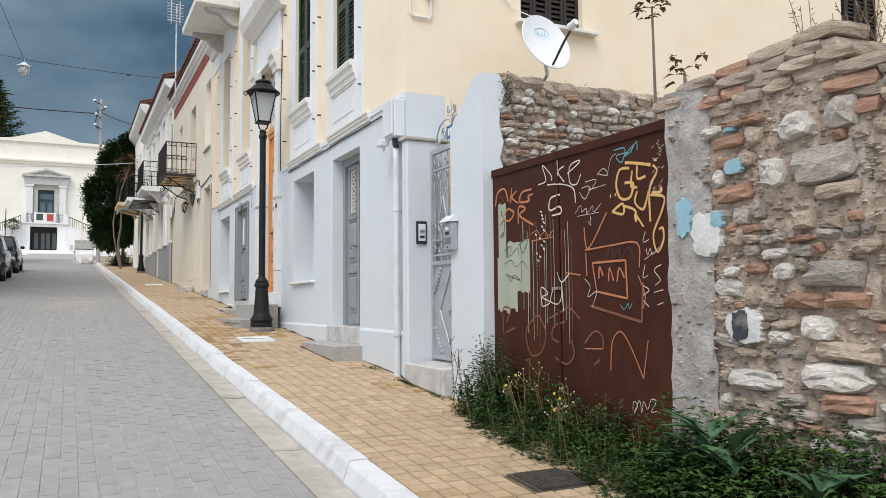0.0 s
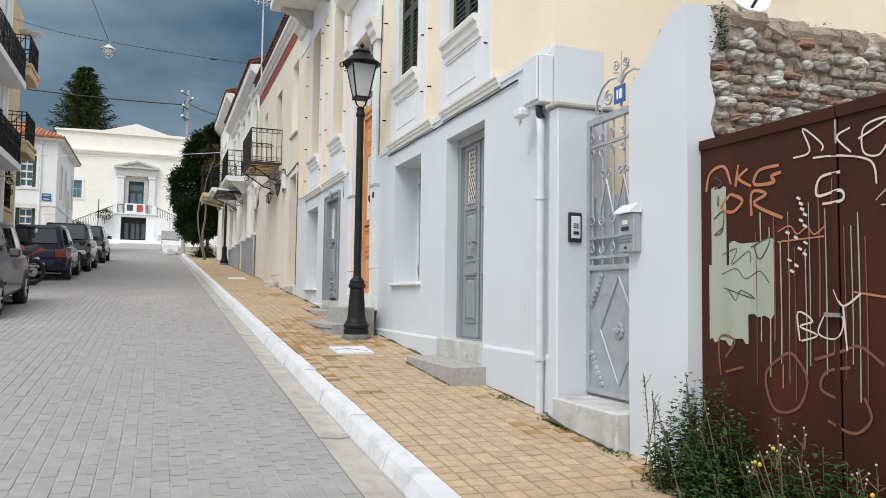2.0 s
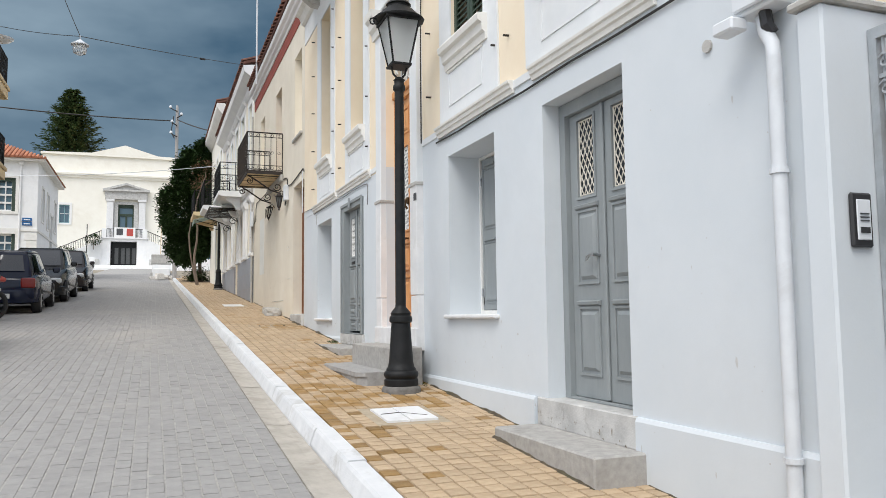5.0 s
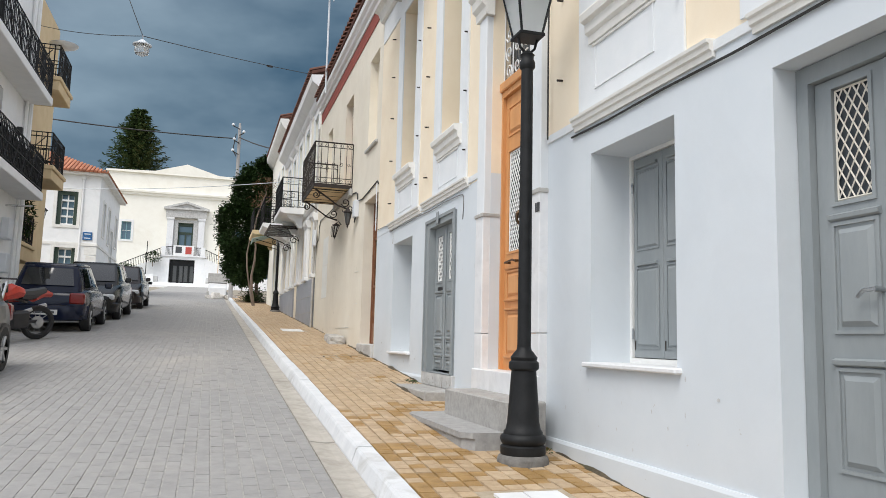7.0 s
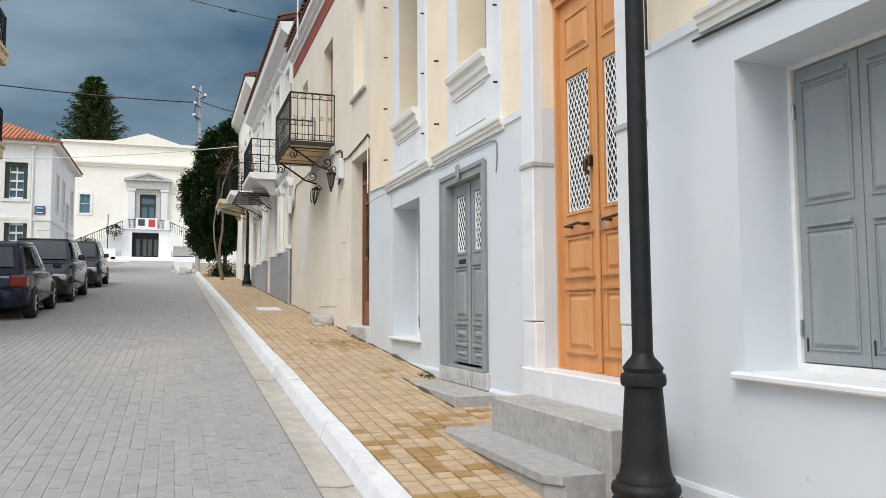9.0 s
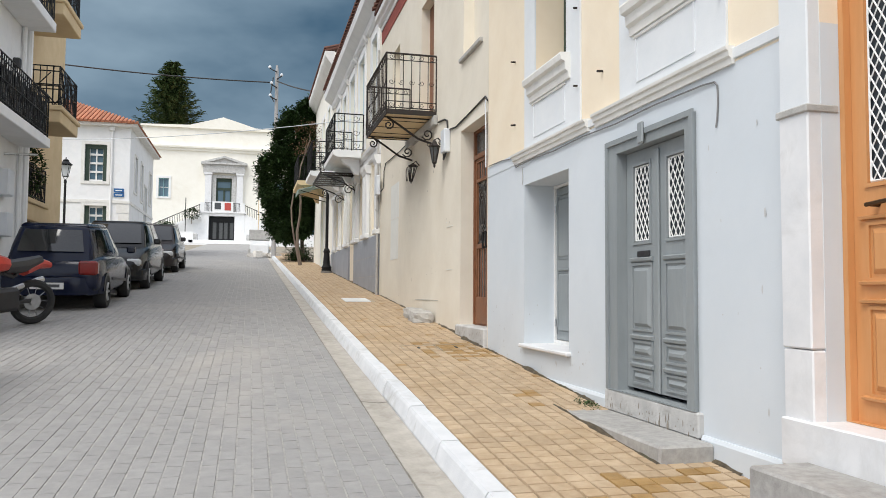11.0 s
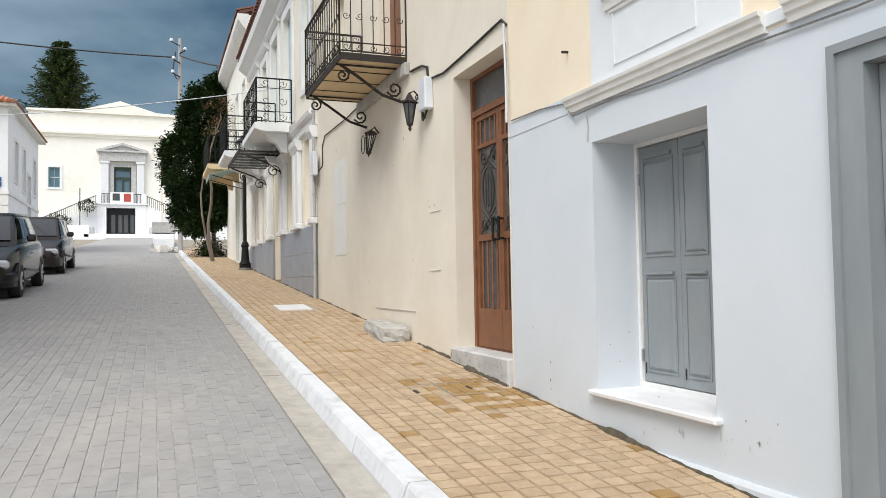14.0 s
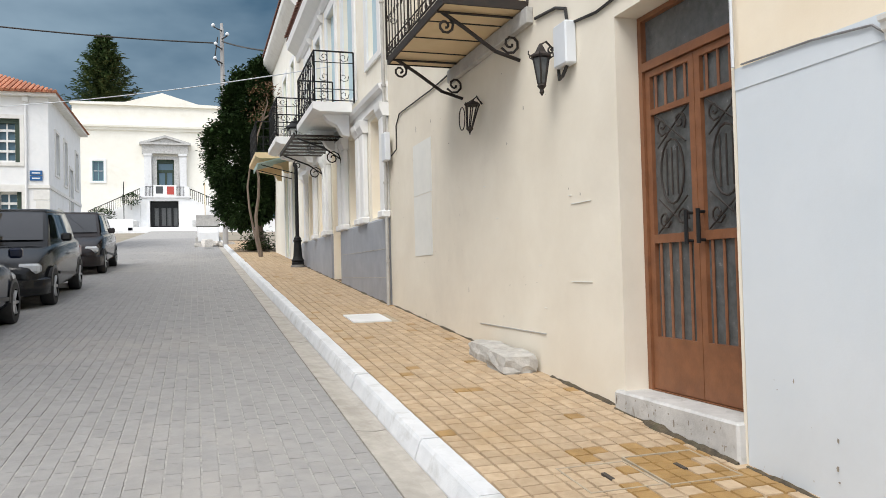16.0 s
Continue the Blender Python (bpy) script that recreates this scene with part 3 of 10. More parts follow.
# string course pieces
CORN = [(2.999, -0.085), (2.978, -0.085), (2.972, -0.05), (2.957, -0.04), (2.953, -0.01), (2.938, -0.002), (2.934, 0.018), (2.999, 0.026)]
for a, b in ((8.78, 10.34), (10.68, 12.44), (15.08, 16.96), (17.10, 18.98)):
    part("string_course", run_y(B(), [(x, z + (4.01 if a < 13 else 4.075)) for x, z in CORN], a, b), M_MOULD, H1, "moulded white string course")
for a, b in ((7.80, 8.78), (10.34, 10.68), (12.44, 12.96), (16.96, 17.10), (14.62, 15.08)):
    part("string_band", run_y(B(), [(2.999, 3.955 + 0.06 * (a > 13)), (2.985, 3.96 + 0.06 * (a > 13)), (2.982, 4.02 + 0.06 * (a > 13)), (2.999, 4.03 + 0.06 * (a > 13))], a, b), M_SURROUND, H1)

part("paint_band", box(B(), 2.995, 2.9995, 18.98, Y1 - 0.002, 4.0, 4.12), M_GREY, H1, "grey-white paint carried above the string course")

# window surrounds, sills and shutters of the upper floor
for a, b, c, e in UW:
    bm = wall_x(B(), 2.982, 0.017, a - 0.30, b + 0.30, ZS + 0.05, 8.2, [(a, b, c, e)])
    part("window_surround", bm, M_SURROUND, H1, "pale grey-white stucco surround")
    part("window_sill", run_y(B(), [(2.981, c - 0.25), (2.962, c - 0.25), (2.955, c - 0.19), (2.93, c - 0.17), (2.925, c - 0.10), (2.89, c - 0.085), (2.88, c - 0.035), (2.885, c - 0.02), (3.3, c + 0.012), (3.3, c - 0.25)], a - 0.10, b + 0.10), M_MOULD, H1, "moulded white sill")
    part("apron_panel", wall_x(B(), 2.974, 0.0075, a + 0.03, b + 0.03, ZS + 0.18, c - 0.265, [(a + 0.045, b + 0.015, ZS + 0.192, c - 0.285)]), M_SURROUND, H1, "framed pale panel below the sill")
    part("apron_cap", run_y(B(), [(2.981, c - 0.285), (2.968, c - 0.282), (2.964, c - 0.268), (2.981, c - 0.264)], a + 0.01, b + 0.05), M_MOULD, H1)

# ---------------------------------------------------------------- house two: cream, with the brown iron door
H2 = thing("house", (3.2, 24, zp(24)), "two-storey cream stucco house with dark red cornice", "house")
BD = (20.0, 21.22, 2.17, 4.82)
U2 = [(20.28, 21.12, 5.82, 7.56), (22.88, 23.80, 5.44, 7.48), (25.75, 26.5, 6.1, 7.5)]
bm = wall_x(B(), 3.0, 0.45, 19.975, 27.88, 1.0, 8.74, [BD, *U2])
part("front_wall", bm, M_CREAM, H2)
bm = box(B(), 13.6, 14.0, 19.975, 27.88, 1.0, 8.35)
part("rear_wall", bm, M_CREAM, H2)
part("inner_partition", box(B(), 4.3, 4.4, 20.0, 27.8, 1.2, 8.3), M_ROOMSHADE, H2)
part("frieze", box(B(), 2.984, 2.999, 19.98, 27.88, 8.13, 8.418), M_REDTRIM, H2, "dark red painted frieze")
bm = run_y(B(), [(2.999, 8.42), (2.965, 8.42), (2.955, 8.50), (2.90, 8.53), (2.89, 8.60), (2.83, 8.63), (2.82, 8.72), (2.999, 8.74)], 19.98, 27.88)
part("cornice", bm, M_WHITE, H2, "white moulded cornice")



def tiled_roof(parent, x0, x1, y0, y1, z0, z1, pitch=0.24, mat=M_TILE_OLD):
    """Rows of half-round tiles on a slope that rises with x."""
    part("roof_deck", slope_x(B(), x0, x1, y0, y1, z0, z1), mat, parent)
    bm = B()
    n = max(2, int((y1 - y0) / pitch))
    for i in range(n):
        c = y0 + (i + 0.5) * (y1 - y0) / n
        ring = []
        for x, z in ((x0 - 0.06, z0), (x1, z1)):
            ring.append([bm.verts.new((x, c + 0.085 * math.cos(a), z + 0.02 + 0.075 * math.sin(a))) for a in (math.pi * k / 5 for k in range(6))])
        for k in range(5):
            bm.faces.new((ring[0][k], ring[0][k + 1], ring[1][k + 1], ring[1][k]))
        bm.faces.new(ring[0])
    tagged(part("roof_tiles", bm, mat, parent, "dark red clay half-round tiles"), kind="stuff")


def slope_x(bm, x0, x1, y0, y1, z0, z1):
    v = [bm.verts.new(p) for p in ((x0, y0, z0 - 0.08), (x1, y0, z1 - 0.08), (x1, y1, z1 - 0.08), (x0, y1, z0 - 0.08), (x0, y0, z0), (x1, y0, z1), (x1, y1, z1), (x0, y1, z0))]
    for f in ((0, 3, 2, 1), (4, 5, 6, 7), (0, 1, 5, 4), (1, 2, 6, 5), (2, 3, 7, 6), (3, 0, 4, 7)):
        bm.faces.new([v[i] for i in f])
    return bm


tiled_roof(H2, 2.80, 8.0, 20.0, 27.85, 8.83, 10.5)

# ---------------------------------------------------------------- house three: neoclassical, blue-grey plinth
H3 = thing("house", (3.2, 33, zp(33)), "neoclassical white and cream house on a blue-grey marble plinth", "house")
P3 = 3.90
G3 = [(28.3, 29.2, 3.95, 5.6), (30.1, 31.1, 3.95, 5.6), (32.0, 33.1, 2.75, 5.6), (34.2, 35.0, 3.95, 5.6), (35.9, 36.7, 3.95, 5.6)]
U3 = [(28.4, 29.2, 6.6, 8.6), (30.4, 31.4, 6.3, 8.7), (32.3, 33.3, 6.3, 8.7), (34.2, 35.0, 6.3, 8.6), (36.0, 36.8, 6.3, 8.6)]
bm = wall_x(B(), 3.0, 0.4, 27.885, 38.2, 1.5, 9.57, [*G3, *U3])
part("front_wall", bm, M_PALEYELLOW, H3)
part("inner_partition", box(B(), 3.8, 3.9, 27.9, 38.1, 1.6, 9.6), M_CREAM, H3)
part("rear_wall", box(B(), 13.6, 14, 27.9, 38.2, 1.5, 9.6), M_PALEYELLOW, H3)
part("side_wall", box(B(), 3.4, 13.6, 37.9, 38.2, 1.5, 9.6), M_PALEYELLOW, H3)
part("plinth", run_y(B(), [(2.95, 1.6), (2.95, P3 - 0.03), (2.97, P3), (2.999, P3), (2.999, 1.6)], 27.95, 31.98), M_GRANITE, H3, "blue-grey marble slabs")
part("plinth", run_y(B(), [(2.95, 1.6), (2.95, P3 - 0.03), (2.97, P3), (2.999, P3), (2.999, 1.6)], 33.12, 38.1), M_GRANITE, H3, "blue-grey marble slabs")
for z in (2.95, 3.4):
    part("plinth_joint", box(B(), 2.944, 2.951, 27.95, 31.97, z, z + 0.012), M_CEMENT, H3)
for yc in (28.05, 29.55, 29.95, 31.35, 31.85, 33.35, 33.85, 35.35, 37.0):
    col = part("pilaster", box(B(), 2.90, 2.998, yc - 0.14, yc + 0.14, P3 + 0.1, 5.45, 0.02), M_WHITE, H3, "white painted pilaster")
    part("pilaster_base", box(B(), 2.86, 2.998, yc - 0.18, yc + 0.18, P3 - 0.02, P3 + 0.1, 0.02), M_WHITE, col)
    part("capital", run_y(B(), [(2.998, 5.45), (2.90, 5.45), (2.88, 5.50), (2.85, 5.56), (2.84, 5.66), (2.998, 5.66)], yc - 0.18, yc + 0.18), M_WHITE, col)
part("entablature", run_y(B(), [(2.999, 5.68), (2.93, 5.70), (2.93, 5.84), (2.86, 5.88), (2.84, 5.95), (2.999, 6.0)], 27.9, 38.2), M_WHITE, H3)
for a, b, c, e in U3:
    part("window_surround", wall_x(B(), 2.96, 0.038, a - 0.2, b + 0.2, c - 0.1, e + 0.2, [(a, b, c, e)]), M_WHITE, H3)
    part("window_hood", run_y(B(), [(2.999, e + 0.2), (2.94, e + 0.22), (2.88, e + 0.3), (2.86, e + 0.36), (2.999, e + 0.4)], a - 0.28, b + 0.28), M_WHITE, H3)
    part("shutter", box(B(), 3.08, 3.12, a, b, c, e), M_PALEBLUE, H3, "pale blue shutter")
for a, b, c, e in G3:
    part("shutter", box(B(), 3.2, 3.24, a, b, c, e), M_SAND, H3)
part("cornice", run_y(B(), [(2.999, 9.0), (2.94, 9.02), (2.91, 9.18), (2.78, 9.28), (2.68, 9.36), (2.65, 9.54), (2.999, 9.58)], 27.885, 38.2), M_WHITE, H3, "white cornice with grey underside")
tiled_roof(H3, 2.66, 8.0, 27.9, 38.2, 9.66, 11.4)

# ---------------------------------------------------------------- house four: pale yellow with pale green joinery
H4 = thing("house", (3.2, 41, zp(41)), "pale yellow house with pale green joinery", "house")
G4 = [(39.3, 40.3, 4.1, 6.2), (41.3, 42.3, 3.6, 6.2)]
U4 = [(39.2, 40.0, 7.3, 9.4), (41.2, 42.2, 6.9, 9.4)]
part("front_wall", wall_x(B(), 3.0, 0.4, 38.21, 46.0, 2.2, 11.12, [*G4, *U4]), M_IVORY, H4)
part("inner_partition", box(B(), 3.6, 3.7, 38.3, 45.9, 2.3, 10.5), M_ROOMSHADE, H4)
part("far_wall", box(B(), 3.4, 12, 45.6, 46.0, 2.2, 10.6), M_IVORY, H4)
for a, b, c, e in G4 + U4:
    part("shutter", box(B(), 3.06, 3.10, a, b, c, e), M_PALEGREEN, H4, "pale green shutter")
    part("window_surround", wall_x(B(), 2.97, 0.028, a - 0.18, b + 0.18, c - 0.1, e + 0.18, [(a, b, c, e)]), M_WHITE, H4)
part("cornice", run_y(B(), [(2.999, 10.6), (2.93, 10.64), (2.75, 10.86), (2.68, 10.98), (2.66, 11.14), (2.999, 11.16)], 38.21, 46.0), M_MOULD, H4)
tiled_roof(H4, 2.70, 8.0, 38.25, 46.0, 11.24, 12.8)

# ---------------------------------------------------------------- doors and windows of house one
def lattice(bm, x, y0, y1, z0, z1, step, r=0.006):
    """A diamond lattice of thin bars, cut off at the frame."""
    w, h = y1 - y0, z1 - z0
    k = step * 1.7
    n = int((w * 1.7 + h) / k) + 2
    for s in (1, -1):
        for i in range(-n, n + 1):
            c = i * k
            # the line z = c + s * 1.7 * (y - mid), held inside the frame
            ym = (y0 + y1) / 2
            pts = []
            for yy in (y0, y1):
                zz = c + s * 1.7 * (yy - ym) + (z0 + z1) / 2
                pts.append((yy, zz))
            (ya, za), (yb, zb) = pts
            def at(z):
                return ya + (z - za) * (yb - ya) / (zb - za)
            lo, hi = (za, zb) if za < zb else (zb, za)
            lo2, hi2 = max(lo, z0), min(hi, z1)
            if hi2 - lo2 < 0.01:
                continue
            rod(bm, (x, at(lo2), lo2), (x, at(hi2), hi2), r, n=4)
    for a, b in (((y0, z0), (y1, z0)), ((y0, z1), (y1, z1)), ((y0, z0), (y0, z1)), ((y1, z0), (y1, z1))):
        rod(bm, (x, *a), (x, *b), r * 1.3, n=4)
    return bm


def raised_panel(bm, x, y0, y1, z0, z1, d=0.018, m=0.035):
    """A moulded frame with a raised field on a door leaf that faces -x."""
    wall_x(bm, x - d * 0.6, d * 0.6 - 0.0005, y0, y1, z0, z1, [(y0 + m * 0.5, y1 - m * 0.5, z0 + m * 0.5, z1 - m * 0.5)])
    a = [(x - 0.0006, y0 + m, z0 + m), (x - 0.0006, y1 - m, z0 + m), (x - 0.0006, y1 - m, z1 - m), (x - 0.0006, y0 + m, z1 - m)]
    b = [(x - d, y0 + 1.7 * m, z0 + 1.7 * m), (x - d, y1 - 1.7 * m, z0 + 1.7 * m), (x - d, y1 - 1.7 * m, z1 - 1.7 * m), (x - d, y0 + 1.7 * m, z1 - 1.7 * m)]
    va, vb = [bm.verts.new(p) for p in a], [bm.verts.new(p) for p in b]
    for i in range(4):
        bm.faces.new((va[i], va[(i + 1) % 4], vb[(i + 1) % 4], vb[i]))
    bm.faces.new(vb)
    return bm


def leaf_door(door, x, y0, y1, z0, z1, mat, glazed, panels, latmat, step, caps=0.0, m=0.10):
    """One door leaf with a glazed lattice and moulded panels."""
    bm = wall_x(B(), x, 0.045, y0, y1, z0, z1, [(y0 + m, y1 - m, glazed[0], glazed[1])])
    lf = part("door_leaf", bm, mat, door)
    for a, b in panels:
        part("panel", raised_panel(B(), x, y0 + 0.085, y1 - 0.085, a, b), mat, lf)
        if caps:
            part("panel_cap", run_y(B(), [(x - 0.001, b + 0.005), (x - 0.022, b + 0.015), (x - 0.026, b + 0.035), (x - 0.001, b + 0.045)], y0 + 0.075, y1 - 0.075), mat, lf)
    part("glass_pane", box(B(), x + 0.022, x + 0.028, y0 + m, y1 - m, glazed[0], glazed[1]), M_GLASS, lf)
    part("lattice", lattice(B(), x + 0.010, y0 + m + 0.006, y1 - m - 0.006, glazed[0] + 0.01, glazed[1] - 0.01, step, 0.0048), latmat, lf, "white iron diamond lattice")
    part("bead", wall_x(B(), x - 0.010, 0.0095, y0 + m - 0.02, y1 - m + 0.02, glazed[0] - 0.02, glazed[1] + 0.02, [(y0 + m, y1 - m, glazed[0], glazed[1])]), mat, lf)
    return lf


# door 1
d1 = thing("door_1", (3.2, 9.69, 1.53), "grey painted double door with white lattice panes", "door", kind="structure")
part("door_frame", wall_x(B(), 3.14, 0.10, 9.165, 10.215, 1.505, 3.695, [(9.235, 10.135, 1.52, 3.60)]), M_GREYDOOR, d1)
for a, b in ((9.24, 9.674), (9.678, 10.13)):
    lf = leaf_door(d1, 3.18, a, b, 1.525, 3.595, M_GREYDOOR, (2.97, 3.54), [(2.33, 2.87), (1.68, 2.17)], M_LATTICE_OLD, 0.055, 1.0, 0.115)
    if b > 10:
        hm = rod(B(), (3.18, 9.76, 2.53), (3.12, 9.76, 2.53), 0.012)
        tube(hm, [(3.125, 9.76, 2.53), (3.12, 9.82, 2.525), (3.13, 9.86, 2.50)], 0.010)
        part("handle", hm, M_STEEL, lf, "steel lever handle", True)
    else:
        part("cover_strip", box(B(), 3.158, 3.179, 9.655, 9.695, 1.53, 3.59, 0.006), M_GREYDOOR, lf)
part("threshold", box(B(), 2.975, 3.18, 9.10, 10.36, 1.30, 1.502, 0.008), M_MARBLE, d1, "weathered whitewashed threshold stone")
bm = box(B(), 2.62, 2.99, 9.0, 10.36, 1.0, 1.305, 0.012)
solo("door_step", bm, M_STEP, "rough grey granite block step on the footpath", "step")

# door 2
d2 = thing("door_2", (3.05, 16.1, 1.86), "worn grey double door with moulded frame and lattice panes", "door", kind="structure")
part("door_frame", wall_x(B(), 2.975, 0.147, 15.50, 16.72, 1.865, 3.795, [(15.60, 16.565, 1.87, 3.70)]), M_GREYDOOR, d2)
part("frame_moulding", wall_x(B(), 2.958, 0.0165, 15.485, 16.735, 1.865, 3.81, [(15.525, 16.695, 1.866, 3.77)]), M_GREYDOOR, d2)
part("keystone", box(B(), 2.935, 2.957, 16.09, 16.17, 3.70, 3.86, 0.01), M_GREYDOOR, d2)
for a, b in ((15.605, 16.078), (16.082, 16.56)):
    lf = leaf_door(d2, 3.06, a, b, 1.90, 3.695, M_GREYDOOR, (3.0, 3.58), [(2.33, 2.84), (2.12, 2.26), (1.93, 2.05)], M_LATTICE, 0.058, 1.0, 0.12)
    if b > 16.2:
        part("letter_slot", box(B(), 3.046, 3.0595, 16.20, 16.38, 2.885, 2.93, 0.004), M_DARKPLASTIC, lf, "dark letter slot")
    else:
        part("cover_strip", box(B(), 3.040, 3.0595, 16.055, 16.10, 1.90, 3.66, 0.006), M_GREYDOOR, lf)
part("threshold", box(B(), 2.96, 3.10, 15.45, 16.76, 1.70, 1.862, 0.01), M_MARBLE, d2, "chipped whitewashed threshold")
solo("door_step", box(B(), 2.60, 2.98, 15.30, 16.82, 1.40, 1.70, 0.015), M_STEP, "worn grey stone step below a grey door", "step")

# windows with grey shutters on the ground floor
for name, (a, b, c, e), lab in (("window_1", W1, "deep window with closed grey folding shutters"), ("window_2", W2, "deep window with closed grey shutters and marble sill")):
    w = thing(name, (3.1, (a + b) / 2, c), lab, "window", kind="structure")
    fx = 3.345
    part("window_frame", wall_x(B(), fx - 0.015, 0.08, a + 0.001, b - 0.001, c, e - 0.001, [(a + 0.065, b - 0.03, c + 0.04, e - 0.03)]), M_LATTICE, w, "white painted frame")
    ys = [a + 0.07, a + 0.07 + (b - a - 0.10) * 0.30, a + 0.07 + (b - a - 0.10) * 0.60, b - 0.035]
    for i in range(3):
        y0, y1 = ys[i] + 0.002, ys[i + 1] - 0.002
        sh = part("shutter", box(B(), fx, fx + 0.035, y0, y1, c + 0.045, e - 0.035, 0.004), M_GREYDOOR, w)
        h = e - c
        for p0, p1 in ((0.07, 0.45), (0.53, 0.92)):
            part("panel", raised_panel(B(), fx, y0 + 0.045, y1 - 0.045, c + h * p0, c + h * p1, 0.012, 0.02), M_GREYDOOR, sh)
            part("panel_cap", run_y(B(), [(fx - 0.001, c + h * p1 + 0.01), (fx - 0.02, c + h * p1 + 0.015), (fx - 0.02, c + h * p1 + 0.03), (fx - 0.001, c + h * p1 + 0.035)], y0 + 0.06, y1 - 0.06), M_GREYDOOR, sh)
        part("shutter_bolt", rod(B(), (fx - 0.008, y1 - 0.03, c + 0.10), (fx - 0.008, y1 - 0.03, c + 0.17), 0.004), M_IRONRUST, sh)
        for z in (c + 0.22, e - 0.25):
            if i in (0, 2):
                yy = a + 0.065 if i == 0 else b - 0.035
                part("hinge", rod(B(), (fx - 0.01, yy, z - 0.04), (fx - 0.01, yy, z + 0.04), 0.009), M_STEEL, sh)
    part("window_sill", box(B(), 2.945, fx - 0.016, a - 0.05, b + 0.05, c - 0.034, c + 0.004, 0.01), M_MARBLE_W, w, "white marble sill with stains")

# green shutters of the upper floor: the lower pair stands near the face, the upper pair deep in the reveal
for k_, (a, b, c, e) in enumerate(UW):
    sx = 3.03 if k_ < 2 else 3.30
    w = thing("window_shutters", (sx, (a + b) / 2, c), "dark green louvred shutters in an upper window", "shutters", "upper window shutters")
    for y0, y1 in ((a + 0.004, (a + b) / 2 - 0.003), ((a + b) / 2 + 0.003, b - 0.004)):
        fr = part("shutter_frame", wall_x(B(), sx, 0.04, y0, y1, c + 0.02, e, [(y0 + 0.06, y1 - 0.06, c + 0.1, c + 0.85), (y0 + 0.06, y1 - 0.06, c + 0.95, e - 0.1)]), M_GREEN, w)
        for z0, z1 in ((c + 0.1, c + 0.85), (c + 0.95, e - 0.1)):
            n = int((z1 - z0) / 0.055)
            for i in range(n):
                z = z0 + (i + 0.5) * (z1 - z0) / n
                bm = run_y(B(), [(sx + 0.005, z - 0.02), (sx + 0.011, z - 0.024), (sx + 0.037, z + 0.018), (sx + 0.031, z + 0.022)], y0 + 0.06, y1 - 0.06)
                part("slat", bm, M_GREEN, fr)
# small iron pegs left in the wall beside the windows
pegs = thing("wall_pegs", (3.0, 12, 5.5), "small rusty iron pegs still fixed in the stucco", "wall pegs")
for a, b, c, e in UW:
    for yy in (a - 0.24, b + 0.63):
        for z in (4.44, 5.14, 5.85, 6.55, 7.2):
            part("peg", rod(B(), (2.999, yy, z), (2.945, yy - 0.012, z - 0.008), 0.010, n=6), M_IRONRUST, pegs)

# door 3: the tall orange door in its marble surround
d3 = thing("door_3", (3.1, 13.75, 1.98), "tall orange varnished double door with white lattice panes", "door", kind="structure")
part("door_frame", wall_x(B(), 3.11, 0.12, 13.202, 14.378, 1.985, 4.86, [(13.26, 14.345, 1.99, 4.80)]), M_ORANGE, d3)
for a, b in ((13.262, 13.801), (13.805, 14.343)):
    lf = leaf_door(d3, 3.15, a, b, 1.99, 4.795, M_ORANGE, (3.16, 4.20), [(2.68, 2.97), (2.12, 2.56), (4.36, 4.68)], M_LATTICE, 0.05)
    for z in (2.66, 2.98, 2.10, 2.57):
        part("ledge", run_y(B(), [(3.149, z), (3.125, z + 0.004), (3.12, z + 0.018), (3.149, z + 0.024)], a + 0.05, b - 0.05), M_ORANGE, lf)
    hz = 3.05
    hm = rod(B(), (3.149, a + 0.14, hz), (3.10, a + 0.14, hz), 0.012)
    rod(hm, (3.149, b - 0.16, hz), (3.10, b - 0.16, hz), 0.012)
    tube(hm, [(3.10, a + 0.11, hz - 0.01), (3.095, a + 0.2, hz + 0.012), (3.10, b - 0.13, hz)], 0.011)
    part("handle", hm, M_BRONZE, lf, "dark bronze pull handle", True)
    if a > 13.7:
        kn = box(B(), 3.10, 3.149, 13.85, 13.90, 3.46, 3.54, 0.01)
        tube(kn, [(3.11, 13.875, 3.53), (3.085, 13.875, 3.50), (3.085, 13.875, 3.44), (3.11, 13.875, 3.40)], 0.014)
        part("door_knocker", kn, M_BRONZE, lf, "dark bronze knocker")
    else:
        part("lock_plate", box(B(), 3.138, 3.149, 13.735, 13.785, 3.0, 3.09, 0.004), M_STEEL, lf, "bright steel lock plate")
part("meeting_strip", box(B(), 3.125, 3.149, 13.778, 13.828, 1.99, 4.79, 0.006), M_ORANGE, d3)
part("transom_bar", box(B(), 3.08, 3.2, 13.202, 14.378, 4.862, 4.96, 0.01), M_ORANGE, d3)
part("transom_glass", box(B(), 3.20, 3.21, 13.205, 14.375, 4.96, 6.0), M_GLASS, d3)
bm = B()
for i in range(5):
    for j in range(5):
        c = (3.13, 13.34 + i * 0.225, 5.06 + j * 0.2)
        tube(bm, spiral(c, 0.085, 1.3, 10, i + j, 1 if (i + j) % 2 else -1), 0.009, 5)
for i in range(6):
    rod(bm, (3.13, 13.22 + i * 0.228, 4.96), (3.13, 13.22 + i * 0.228, 6.0), 0.008, n=5)
part("transom_grille", bm, M_LATTICE, d3, "white scrolled iron grille", True)
